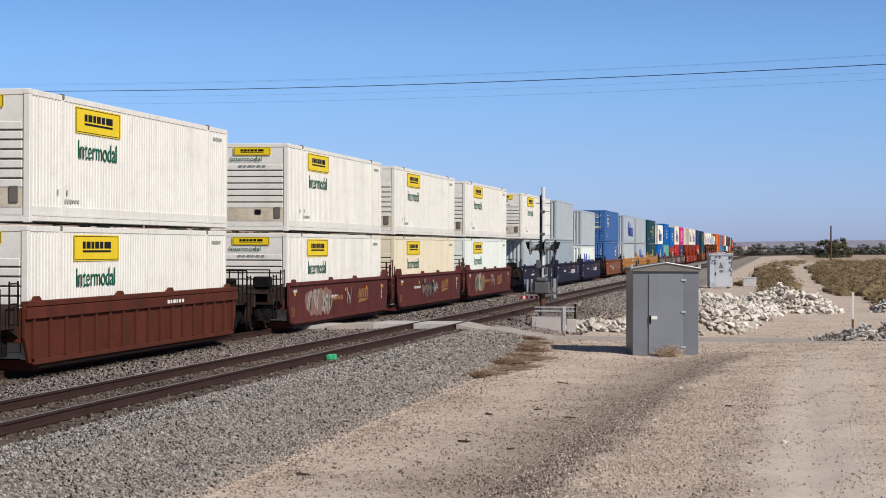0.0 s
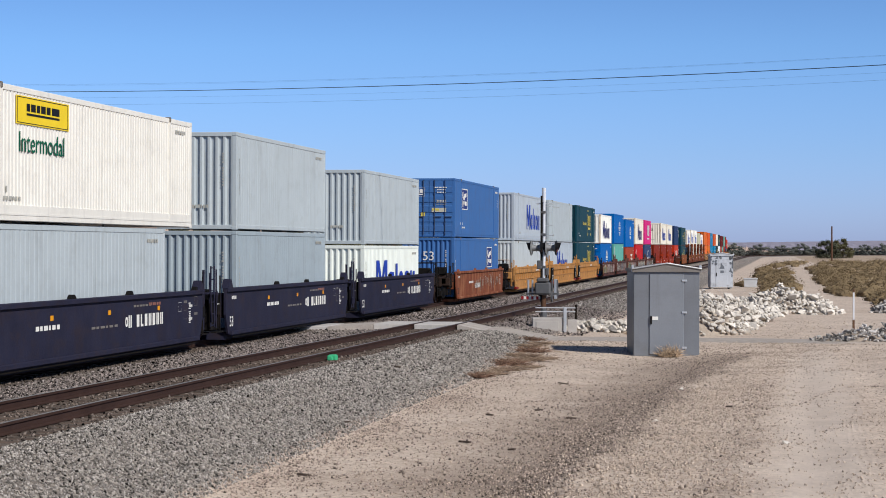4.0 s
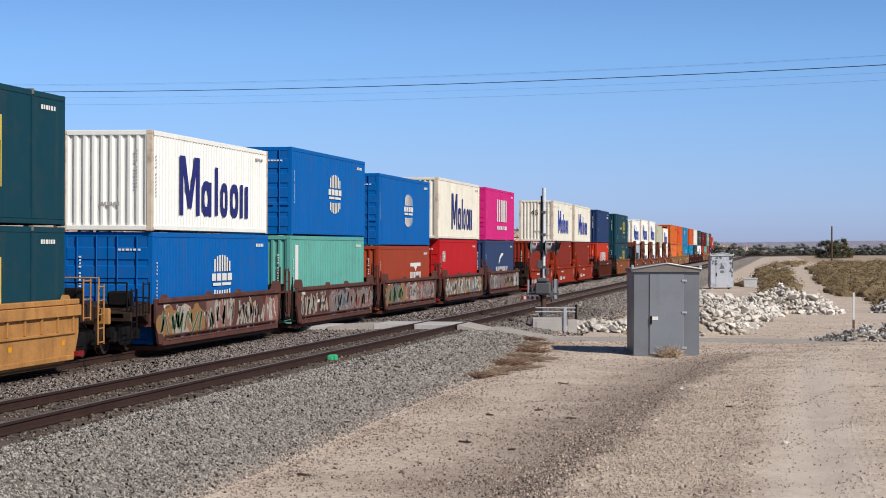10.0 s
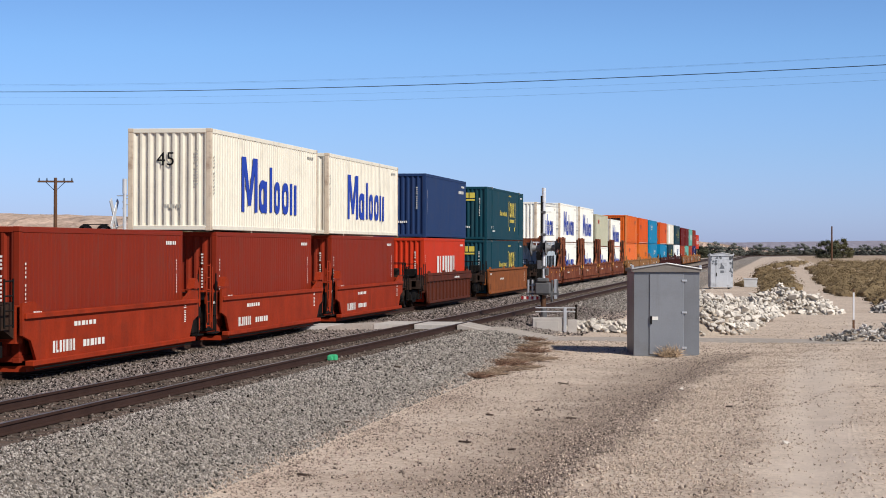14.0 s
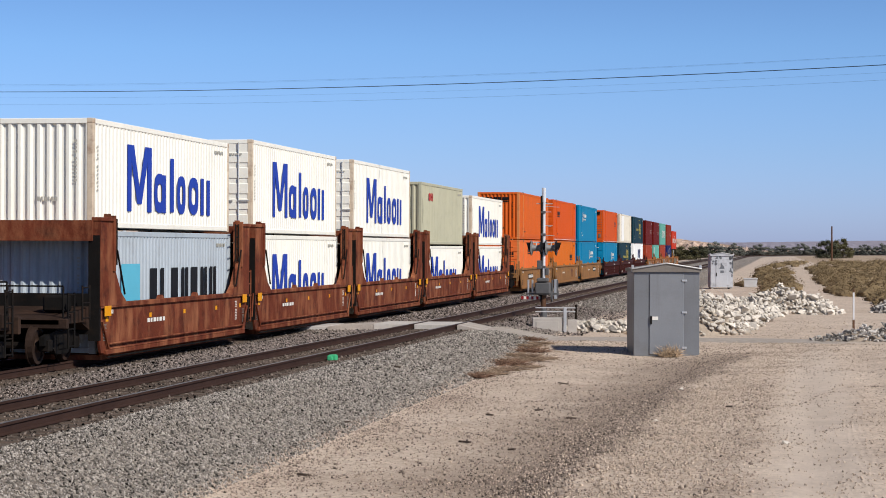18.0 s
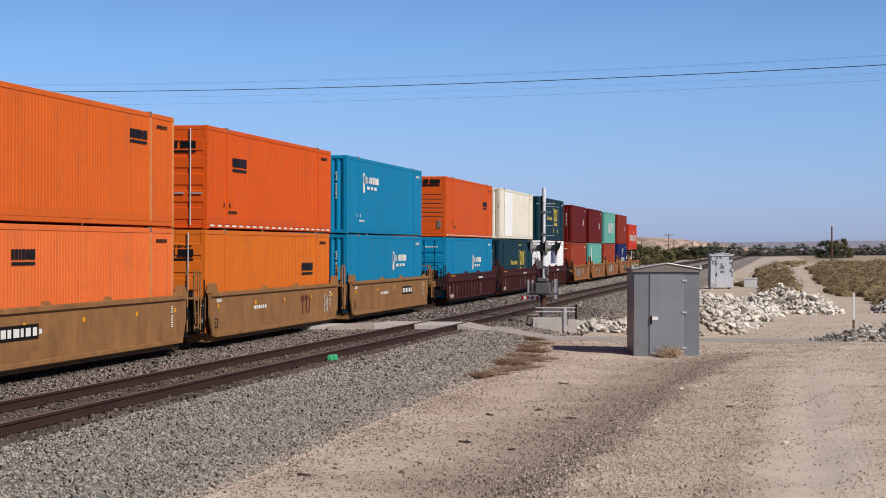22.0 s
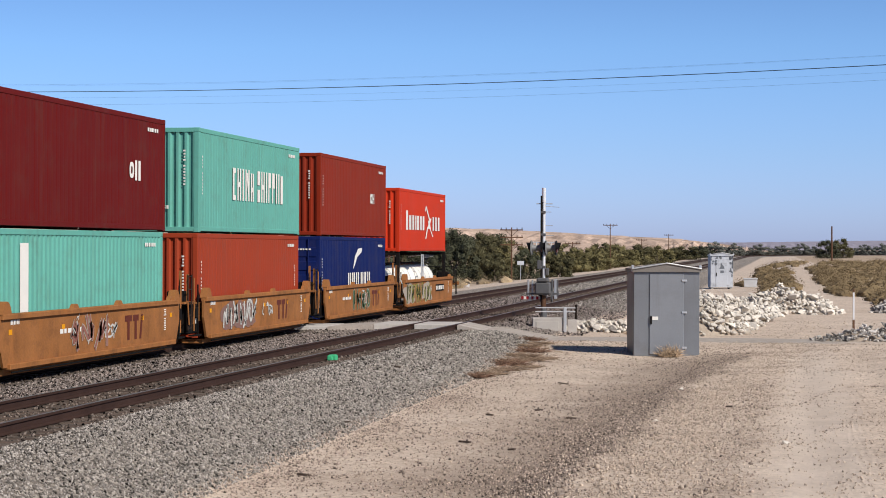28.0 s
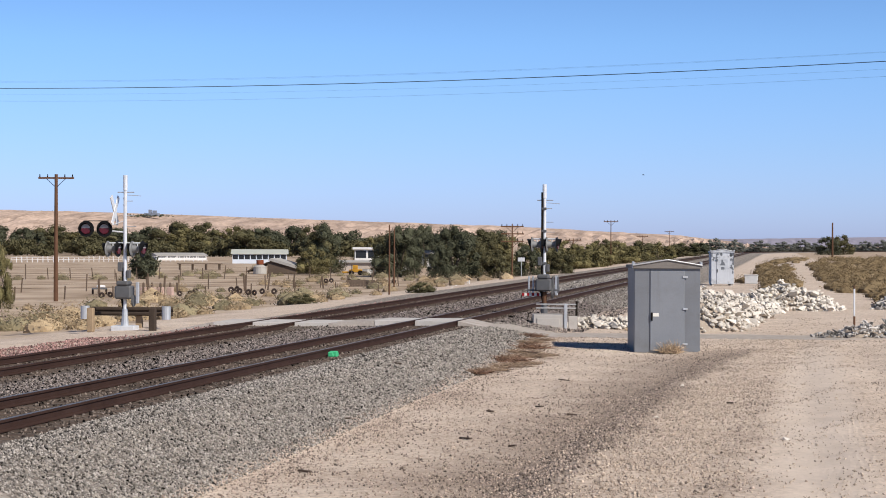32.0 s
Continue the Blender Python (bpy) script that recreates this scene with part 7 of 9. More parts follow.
def stone_pile(label, mounds, count, s0, s1, meshes, seed):
    """Broken rocks heaped over low mounds: x, y, half length, half width, height, turn."""
    rnd = random.Random(seed)
    rng = np.random.default_rng(seed)
    pile = empty("stone_pile", label, "stone pile")
    x_ref, y_ref = mounds[0][0], mounds[0][1]
    total = sum(m[2] * m[3] for m in mounds)
    for mx, my, a, b, h, turn in mounds:
        for k in range(int(count * a * b / total)):
            r, t = math.sqrt(rnd.random()), rnd.uniform(0, math.tau)
            u, v = r * math.cos(t), r * math.sin(t)
            c, s = math.cos(radians(turn)), math.sin(radians(turn))
            x, y = mx + c * u * a - s * v * b, my + s * u * a + c * v * b
            size = rnd.uniform(s0, s1) * (1.25 if rnd.random() < 0.15 else 1)
            z = float(ground_height(np.array(x), np.array(y))) + h * (1 - r ** 1.7) * rnd.uniform(0.75, 1.1) + size * 0.3
            m = pose(x - x_ref, y - y_ref, z, rnd.uniform(-32, 32), rnd.uniform(-32, 32), rnd.uniform(0, 360)) @ Matrix.Diagonal((size, size, size, 1))
            part("rock", rnd.choice(meshes), None, pile, m=m)
        bm = bmesh.new()
        rings = []
        for i in range(6):
            f = i / 5
            rings.append([bm.verts.new((mx - x_ref + math.cos(radians(turn)) * f * a * math.cos(q) - math.sin(radians(turn)) * f * b * math.sin(q), my - y_ref + math.sin(radians(turn)) * f * a * math.cos(q) + math.cos(radians(turn)) * f * b * math.sin(q), -0.35 + h * 0.85 * (1 - f ** 1.7))) for q in [j * math.tau / 20 for j in range(20)]])
        for p, q in zip(rings[1:], rings[2:]):
            for j in range(20):
                bm.faces.new((p[j], q[j], q[(j + 1) % 20], p[(j + 1) % 20]))
        bm.faces.new(rings[1])
        part("rubble_core", bm, RUBBLE_EARTH, pile)
        # the joined small stones between the larger ones
        k = int(a * b * 130)
        r, t = np.sqrt(rng.random(k)), rng.uniform(0, math.tau, k)
        u, v = r * np.cos(t) * a, r * np.sin(t) * b
        c, s = math.cos(radians(turn)), math.sin(radians(turn))
        px, py = mx + c * u - s * v, my + s * u + c * v
        pz = ground_height(px, py) + h * (1 - r ** 1.7) * rng.uniform(0.78, 1.0, k)
        tagged(part("rubble", crushed(np.stack([px - x_ref, py - y_ref, pz], -1), rng.uniform(s0 * 0.5, s0 * 1.35, k), rng), meshes[0].materials[0], pile), kind="stuff")
    pile.location = (x_ref, y_ref, 0)
    return pile


RUBBLE_EARTH = mat("rubble_earth", (0.36, 0.30, 0.24), 0.95, 0, 0.3, 3, 20, 0.5)
WHITE_ROCK = mat("white_rock", (0.66, 0.605, 0.53), 0.9, 0, 0.22, 2, 14, 0.5, (0.30, 0.24, 0.18), 0.3, randomness=0.8)
GREY_ROCK = mat("grey_rock", (0.42, 0.395, 0.365), 0.9, 0, 0.4, 2, 14, 0.5, (0.18, 0.15, 0.12), 0.3, randomness=1.3)
white_rocks = rock_meshes(9, 21, WHITE_ROCK, "white")
grey_rocks = rock_meshes(8, 22, GREY_ROCK, "grey")
stone_pile("heap of broken white rocks beside the shed", [(75.4, -14.0, 2.0, 1.75, 1.4, 95), (79.4, -13.9, 2.4, 1.6, 1.3, 80), (83.8, -13.9, 2.6, 1.6, 1.25, 85), (88.5, -14.0, 2.8, 1.6, 1.2, 85)], 300, 0.11, 0.24, white_rocks, 31)
stone_pile("long ridge of broken white rocks", [(94.0, -14.5, 2.8, 2.0, 0.85, 100), (98.6, -15.8, 1.9, 2.2, 0.85, 80), (100.0, -17.2, 2.2, 2.3, 1.22, 80), (99.8, -18.5, 1.4, 2.0, 0.85, 80), (98.8, -19.0, 1.0, 1.5, 0.4, 80)], 300, 0.12, 0.26, white_rocks, 32)
stone_pile("low spill of white rocks", [(77.2, -10.4, 1.3, 1.1, 0.42, 80), (76.6, -11.6, 1.2, 1.0, 0.45, 80)], 80, 0.1, 0.22, white_rocks, 33)
stone_pile("heap of mixed grey rocks", [(71.6, -19.9, 1.2, 1.3, 0.45, 60), (71.9, -21.3, 1.4, 1.4, 0.68, 60), (71.0, -18.9, 0.7, 0.8, 0.18, 60)], 150, 0.06, 0.135, grey_rocks, 34)
stone_pile("small heap of dark grey rocks", [(101.5, -22.6, 1.6, 1.3, 0.75, 0)], 70, 0.12, 0.26, grey_rocks, 35)


# ---------------------------------------------------------------- plants
def leaf_mesh(name, points, size, rng, material, stretch=1.6, outward=None, scatter=0.6):
    """Small bent leaf clumps at every point, turned roughly outward where that is given."""
    n = len(points)
    a = rng.normal(0, 1, (n, 3))
    a /= np.linalg.norm(a, axis=1)[:, None]
    b = np.cross(a, rng.normal(0, 1, (n, 3)))
    if outward is not None:
        face = outward / np.maximum(1e-6, np.linalg.norm(outward, axis=1))[:, None] + rng.normal(0, scatter, (n, 3))
        face /= np.linalg.norm(face, axis=1)[:, None]
        a = np.cross(face, rng.normal(0, 1, (n, 3)))
        a /= np.linalg.norm(a, axis=1)[:, None]
        b = np.cross(face, a)
    b /= np.linalg.norm(b, axis=1)[:, None]
    s = size * rng.uniform(0.6, 1.3, n)[:, None]
    c = np.cross(a, b)
    quad = np.stack([points - a * s * stretch, points + b * s * 0.6 + c * s * 0.2, points + a * s * stretch, points - b * s * 0.6 + c * s * 0.2], 1)
    faces = np.arange(n * 4).reshape(n, 4).astype(np.int32)
    me = bpy.data.meshes.new(name)
    me.vertices.add(n * 4)
    me.vertices.foreach_set("co", quad.astype(np.float32).ravel())
    me.loops.add(n * 4)
    me.loops.foreach_set("vertex_index", faces.ravel())
    me.polygons.add(n)
    me.polygons.foreach_set("loop_start", np.arange(0, n * 4, 4, dtype=np.int32))
    me.update(calc_edges=True)
    me.materials.append(material)
    return me


LEAVES = [mat("leaf_dark", (0.072, 0.075, 0.047), 0.8, 0, 0.35, 0.6, 6, 0, island=True, randomness=0.5),
          mat("leaf_olive", (0.092, 0.084, 0.044), 0.8, 0, 0.35, 0.6, 6, 0, island=True, randomness=0.5),
          mat("leaf_light", (0.14, 0.122, 0.057), 0.8, 0, 0.35, 0.6, 6, 0, island=True, randomness=0.7)]
# leaf colour for far trees, greyed and paled to carry the distance haze
HAZY_LEAF = mat("hazed_far_leaf", (0.145, 0.15, 0.13), 0.9, 0, 0.3, 0.6, 6, 0, island=True, randomness=0.4)
BARK = mat("bark", (0.10, 0.08, 0.06), 0.9, 0, 0.3, 3, 30, 0.3)


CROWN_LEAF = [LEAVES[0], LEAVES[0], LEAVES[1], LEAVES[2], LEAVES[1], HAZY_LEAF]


def tree(variant, label):
    """A unit tree, 1 high and about 1 wide: forked trunk, limbs and a ragged crown of leaf clumps."""
    rng = np.random.default_rng(100 + variant)
    t = empty("tree", label, "tree", "trees beyond the railway")
    tips = []
    for k in range(3):
        ang = k * math.tau / 3 + rng.uniform(-0.4, 0.4)
        fork = Vector((0.03 * math.cos(ang), 0.03 * math.sin(ang), 0.16 + 0.05 * rng.random()))
        tip = Vector((0.3 * math.cos(ang) * rng.uniform(0.5, 1), 0.3 * math.sin(ang) * rng.uniform(0.5, 1), rng.uniform(0.5, 0.82)))
        part("limb", rodm(fork, tip, 0.018, 0.005, 6), BARK, t)
        tips.append(tip)
    part("trunk", rodm((0, 0, -0.03), (0, 0, 0.24), 0.04, 0.026, 8), BARK, t)
    pts, out = [], []
    blobs = [(tip, rng.uniform(0.13, 0.2)) for tip in tips]
    for k in range(30):
        a, r = rng.uniform(0, math.tau), 0.42 * math.sqrt(rng.random())
        blobs.append((Vector((r * math.cos(a), r * math.sin(a), rng.uniform(0.14, 0.92 - 0.7 * r))), rng.uniform(0.07, 0.15)))
    for k in range(9):
        a, r = k * math.tau / 9 + rng.uniform(-0.2, 0.2), 0.42 * math.sqrt(rng.uniform(0.3, 1))
        blobs.append((Vector((r * math.cos(a), r * math.sin(a), rng.uniform(0.06, 0.26))), rng.uniform(0.13, 0.19)))
    blobs.append((Vector((0.0, 0.0, 0.84)), 0.13))
    for c, r in blobs:
        n = int(13000 * r * r)
        v = rng.normal(0, 1, (n, 3))
        v /= np.linalg.norm(v, axis=1)[:, None]
        v *= (r * rng.random(n) ** 0.45)[:, None]
        v[:, 2] *= 1.05
        pts.append(v + np.array(c))
        out.append(v / r + (v + np.array(c) - np.array((0, 0, 0.4))) * 1.2)
    pts, out = np.concatenate(pts), np.concatenate(out)
    keep = pts[:, 2] > 0.01
    pts, out = pts[keep], out[keep]
    # shaded inner mass of twigs and leaves
    bm = bmesh.new()
    for c, r in blobs:
        if c.z > 0.2:
            bmesh.ops.create_icosphere(bm, subdivisions=2, radius=r * 0.6, matrix=Matrix.Translation(c) @ Matrix.Diagonal((1, 1, 1.0, 1)))
    for v in bm.verts:
        v.co += Vector(rng.normal(0, 0.012, 3))
    part("inner_foliage", bm, CROWN_LEAF[variant], t)
    part("crown", leaf_mesh("crown", pts, 0.0128, rng, CROWN_LEAF[variant], 1.5, out, 1.1), None, t)
    return t


TREES = [(609.9, 220.8, -1, 9.9, 13.9, 0), (630.5, 218.6, -1, 8.8, 12.5, 1), (670.2, 223.5, -1, 9.9, 17.1, 2), (623.9, 196.8, -1, 9.1, 14.1, 3), (692.8, 209.2, -1, 9.1, 15.6, 0),
         (675.3, 192.3, -1, 9.5, 13.3, 1), (657.4, 177.6, -1, 11, 16.6, 2), (678.4, 173, -1, 11, 15.2, 4), (631.4, 150.2, -1, 9.4, 14.1, 3), (584.2, 129, -1, 8.5, 11.4, 0),
         (604.9, 126.4, -1, 9.3, 13.4, 1), (619.3, 162.7, -1, 8.7, 13.9, 3), (576.7, 175.5, -1, 7.7, 14.6, 4), (544.5, 123.8, -1, 7.7, 12.1, 2), (547.4, 105.8, -1, 9, 10.6, 2),
         (640.0, 150.0, -1, 8.2, 12.0, 2), (256.2, 40, -1, 5.4, 5.7, 4), (256.2, 39.6, -1, 6.6, 5.2, 1), (249.2, 39.4, -1, 3.8, 4.1, 3), (231.2, 25.4, -1, 6, 5.5, 0),
         (236, 27.2, -1, 5.2, 4.5, 2), (455.0, 73, -1, 5.4, 8, 3), (325.3, 38.4, -1, 5.9, 5.4, 1), (225.3, 18.1, -1, 6, 5.9, 1), (232.5, 17.5, -1, 4.8, 3.8, 4),
         (222.1, 19.1, -1, 3.8, 3, 0), (297.2, 24, -1, 5.6, 6.5, 2), (277.9, 18.5, -1, 5, 6.1, 3), (228.5, 10.6, -1, 3.8, 3.7, 1), (223.1, 13, -1, 3.4, 3.7, 4),
         (512.5, 71.3, -1, 8.7, 8.4, 0), (514.8, 56.7, -1, 7.7, 11.3, 2), (231.6, 7.5, -1, 3.7, 4.4, 2), (299.2, 12.3, -1, 4, 4.9, 3), (329.6, 12.1, -1, 4.2, 6.3, 3),
         (380.2, 12.5, -1, 4.6, 8.2, 3), (420.9, 11.1, -1, 4.7, 8, 2), (451.6, 8.9, -1, 4.5, 7.3, 3), (588.1, 10.4, -1, 4.4, 11.1, 2), (713.5, 9.6, -1, 4.6, 9.6, 0),
         (417.8, 30.2, -1, 4.9, 6.8, 2), (458.4, 29.8, -1, 4.8, 8.7, 3), (519.8, 26.1, -1, 5.2, 8.4, 2), (806.4, 7.7, -0.5, 5.9, 10, 1), (868.2, 1.6, -0.5, 5.6, 9.3, 0),
         (960.9, -7.9, -0.5, 5.4, 12.9, 2), (992.9, -18.1, -0.5, 4.9, 13.3, 1), (1014.7, -27.5, -0.5, 6, 10.8, 3), (630.3, -31, -0.5, 6, 7.7, 1), (651.4, -36, -0.5, 6.6, 7.6, 4),
         (917.5, -52.9, -0.5, 5.3, 9.7, 2), (918.7, -60.1, -0.5, 5.7, 9.7, 0), (919.8, -67.3, -0.5, 5.3, 12.2, 0), (1015.5, -32.8, -0.5, 4.4, 10.8, 2), (112.5, 26.5, -1, 3.9, 1.6, 3), (138.0, 6.8, -1, 1.3, 2.5, 4), (115.2, 9.4, -1, 1.0, 2.2, 4)]
masters = [tree(v, lab) for v, lab in enumerate(("dark green spreading tree beyond the railway", "dense dark green tamarisk tree", "olive green ragged tree", "pale yellow-green feathery tree", "dusty olive tree with open crown", "dusty grey-green tree far along the line"))]
used = set()
rt = random.Random(3)
for x, y, z, h, w, v in TREES:
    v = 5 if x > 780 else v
    m = pose(x, y, z - 0.05, 0, 0, rt.uniform(0, 360)) @ Matrix.Diagonal((w * 1.08, w * 1.08, h * 1.04, 1))
    if v in used:
        ob = copy_thing(masters[v], Matrix())
    else:
        ob = masters[v]
        used.add(v)
    ob.matrix_basis = m


def shrub_field(name, label, regions, material, seed, size, height, per=170):
    """Low desert shrubs: each a loose dome of small leaf clumps, joined as one."""
    rng = np.random.default_rng(seed)
    pts, out, cores = [], [], []
    for x0, x1, y0, y1, dens in regions:
        n = int((x1 - x0) * (y1 - y0) * dens)
        for k in range(n):
            x, y = rng.uniform(x0, x1), rng.uniform(y0, y1)
            # the bare track through the scrub
            if -30 < y < -18 and abs(y - float(np.interp(x, [85, 110, 150, 250, 300, 420], [-19.2, -19.2, -19.1, -19.2, -21.4, -24.0]))) < 1.25 + 1.6 * (x < 128):
                continue
            r = size * rng.uniform(0.5, 1.5)
            v = rng.normal(0, 1, (per, 3))
            v /= np.linalg.norm(v, axis=1)[:, None]
            v *= (r * rng.random(per) ** 0.55)[:, None]
            v[:, 2] = np.abs(v[:, 2]) * height / size
            g = float(field_height(x, y))
            cores.append((x, y, g, r))
            pts.append(v + np.array([x, y, g]))
            out.append(v / r + np.array([0, 0, 0.25]))
    me = leaf_mesh(name, np.concatenate(pts), size * 0.062, rng, material, 1.6, np.concatenate(out))
    # the dense twiggy middle of each shrub
    bm = bmesh.new()
    bm.from_mesh(me)
    ball = bmesh.new()
    bmesh.ops.create_icosphere(ball, subdivisions=1, radius=1.0)
    unit = [(v.co.copy(), v.index) for v in ball.verts]
    tri = [[v.index for v in f.verts] for f in ball.faces]
    ball.free()
    for x, y, g, r in cores:
        vs = [bm.verts.new((x + c.x * r * 0.78 * rng.uniform(0.85, 1.1), y + c.y * r * 0.78 * rng.uniform(0.85, 1.1), g + c.z * r * 0.68 * height / size * rng.uniform(0.8, 1.1))) for c, _ in unit]
        for f in tri:
            bm.faces.new([vs[i] for i in f])
    bm.to_mesh(me)
    bm.free()
    return tagged(new(name, me), label, "shrubs", kind="stuff")


def field_height(x, y):
    return ground_height(np.array(float(x)), np.array(float(y))) + rise(np.array(float(x)), np.array(float(y)))


SAGE = mat("sage_leaf", (0.195, 0.143, 0.08), 0.9, 0, 0.35, 0.5, 5, 0, island=True, randomness=0.4)
DRY = mat("dry_grass", (0.33, 0.25, 0.155), 0.9, 0, 0.35, 0.5, 5, 0, island=True, randomness=0.7)
DUSTY = mat("dusty_leaf", (0.23, 0.195, 0.12), 0.9, 0, 0.35, 0.5, 5, 0, island=True, randomness=0.7)
shrub_field("desert_scrub", "low brown desert scrub on sandy ground", [(104, 118, -34, -21.5, 0.22), (112, 150, -48, -20.4, 0.32), (150, 168, -60, -16.0, 0.22), (168, 240, -60, -14.9, 0.24), (240, 340, -90, -14.5, 0.08), (128, 156, -18.3, -16.0, 0.4), (164, 176, -15.2, -13.6, 0.2)], SAGE, 41, 0.85, 0.62, 170)
shrub_field("pale_scrub", "pale dry scrub among the brown", [(104, 240, -55, -19.5, 0.1), (240, 400, -80, -18, 0.04)], DRY, 42, 0.45, 0.45)
shrub_field("dry_brush", "dry yellow brush along the field's edge", [(80, 104, 10.5, 20, 0.17), (104, 135, 9, 26, 0.05), (135, 215, 7, 30, 0.02)], DRY, 43, 0.7, 0.6, 260)
shrub_field("dusty_brush", "dusty green brush beyond the far track", [(84, 104, 12, 20, 0.08), (104, 140, 10, 22, 0.03), (140, 200, 8, 30, 0.008), (200, 330, 14, 60, 0.015)], DUSTY, 44, 0.85, 0.7, 260)


def tumbleweed(label, m, r, n, flat_top=0.6, material=None):
    """A tangle of thin dry stems."""
    rng = np.random.default_rng(int(r * 100) + n)
    tw = empty("tumbleweed", label, "dry weed")
    bm = bmesh.new()
    for k in range(n):
        a, e = rng.uniform(0, math.tau), rng.uniform(0.1, 1.4)
        q = Vector((0, 0, 0))
        d = Vector((math.cos(a) * math.cos(e), math.sin(a) * math.cos(e), math.sin(e)))
        start = Vector((rng.uniform(-0.5, 0.5) * r, rng.uniform(-0.5, 0.5) * r, 0))
        for s in range(3):
            nx = q + d * r * rng.uniform(0.2, 0.4)
            rod(bm, start + Vector((q.x, q.y, q.z * flat_top)), start + Vector((nx.x, nx.y, nx.z * flat_top)), 0.012 - 0.003 * s, 0.009 - 0.003 * s, 3)
            q = nx
            d = (d + Vector(rng.normal(0, 0.45, 3))).normalized()
    part("tangle", bm, material or DRY_STEM, tw)
    tw.matrix_basis = m


PALE_STEM = mat("pale_stem", (0.42, 0.31, 0.205), 0.9, 0, 0.4, 2, 20, 0, island=True, randomness=0.8)
DRY_STEM = mat("dry_stem", (0.195, 0.118, 0.08), 0.9, 0, 0.4, 2, 20, 0, island=True, randomness=1.0)
DULL_STEM = mat("dull_stem", (0.26, 0.188, 0.132), 0.9, 0, 0.4, 2, 20, 0, island=True, randomness=0.9)
rw = random.Random(8)
for k, (x, y, r) in enumerate(((52.6, -9.4, 0.55), (54.0, -9.6, 0.7), (55.4, -9.9, 0.75), (57.0, -9.7, 0.8), (58.6, -9.9, 0.85), (60.2, -9.6, 0.85), (62.0, -9.7, 0.8), (63.8, -9.3, 0.75), (65.6, -9.4, 0.7), (67.2, -9.1, 0.6), (56.3, -10.3, 0.5), (59.4, -10.4, 0.5))):
    tumbleweed("low tangle of red-brown dry weed", pose(x, y, float(ground_height(np.array(x), np.array(y))), 0, 0, rw.uniform(0, 360)), r, 150, 0.17 + 0.1 * (k % 3 == 0), DULL_STEM if k % 3 else None)
tumbleweed("pale tumbleweed lodged against the shed door", pose(60.85, -13.95, -0.36), 0.44, 200, 0.9, PALE_STEM)
tumbleweed("dry wisp of weed beside the pale rocks", pose(74.6, -11.9, -0.36), 0.45, 110, 0.5, PALE_STEM)


# ---------------------------------------------------------------- poles and wires
def utility_pole(x, y, z, h, arms, label="weathered wooden utility pole with crossarm", r=0.09):
    p = empty("utility_pole", label, "utility pole", "utility poles")
    part("shaft", rodm((0, 0, -0.3), (0, 0, h), r, r * 0.7, 10), POLE, p)
    for k in range(arms):
        za = h - 0.25 - k * 0.75
        arm = part("crossarm", boxm(-0.06, 0.06, -1.15, 1.15, za - 0.06, za + 0.06, 0.01), POLE, p)
        for y0 in (-1.05, -0.55, 0.55, 1.05):
            part("insulator", rodm((0, y0, za + 0.06), (0, y0, za + 0.24), 0.045, 0.03, 8), BLACK, arm)
        for sy in (-1, 1):
            part("brace", rodm((-0.07, sy * 0.62, za - 0.04), (-0.07, 0, za - 0.62), 0.02, n=5), BLACK, p)
    p.matrix_basis = pose(x, y, z, 0, 0, 12)
    return p


utility_pole(129.3, 29.2, -1.05, 8.25, 1, r=0.15)
utility_pole(132.7, 7.9, -0.6, 4.6, 0, "bare wooden pole beside the track", 0.065)
utility_pole(167.2, 14.0, -1.0, 5.0, 0, "bare wooden pole beside the field", 0.075)
utility_pole(208.4, 9.6, -0.8, 5.6, 3, "wooden utility pole with three crossarms")
utility_pole(330.3, 9.5, -0.8, 7.4, 1)
utility_pole(299.1, 12.4, -0.9, 4.5, 1)
utility_pole(421, 10.5, -0.9, 5.5, 1)
utility_pole(504.8, 9.5, -0.9, 7.0, 1)
utility_pole(335.6, -25.1, 0.6, 5.7, 0, "bare dark utility pole beside the scrub", 0.16)
sign = empty("track_sign", "small white sign on a thin post beside the track", "sign")
part("post", rodm((0, 0, 0), (0, 0, 2.2), 0.03, n=6), GALV, sign)
part("board", boxm(-0.03, 0.0, -0.35, 0.35, 1.75, 2.15, 0.01), SIGNAL_WHITE, sign)
sign.matrix_basis = pose(211, 9.0, -0.75)


def wire(points, r):
    """A sagging overhead wire."""
    cu = bpy.data.curves.new("overhead_wire", "CURVE")
    cu.dimensions, cu.bevel_depth, cu.bevel_resolution = "3D", r, 1
    sp = cu.splines.new("POLY")
    a, b, sag = points
    a, b = Vector(a), Vector(b)
    n = 40
    sp.points.add(n)
    for i in range(n + 1):
        t = i / n
        q = a.lerp(b, t)
        sp.points[i].co = (q.x, q.y, q.z - sag * 4 * t * (1 - t), 1)
    cu.materials.append(BLACK)
    ob = new("overhead_wire", cu)
    return tagged(ob, "thin black overhead power wire", "wire", "overhead wires")


for dz0, dz1, r in ((0.0, 0.0, 0.014), (0.33, 0.32, 0.0024), (0.27, 0.3, 0.0016), (-0.27, -0.26, 0.002), (-0.6, -0.5, 0.0028)):
    wire(((95.3, 26.0, 10.25 + dz0), (69.0, -26.0, 9.02 + dz1), 0.42), r)


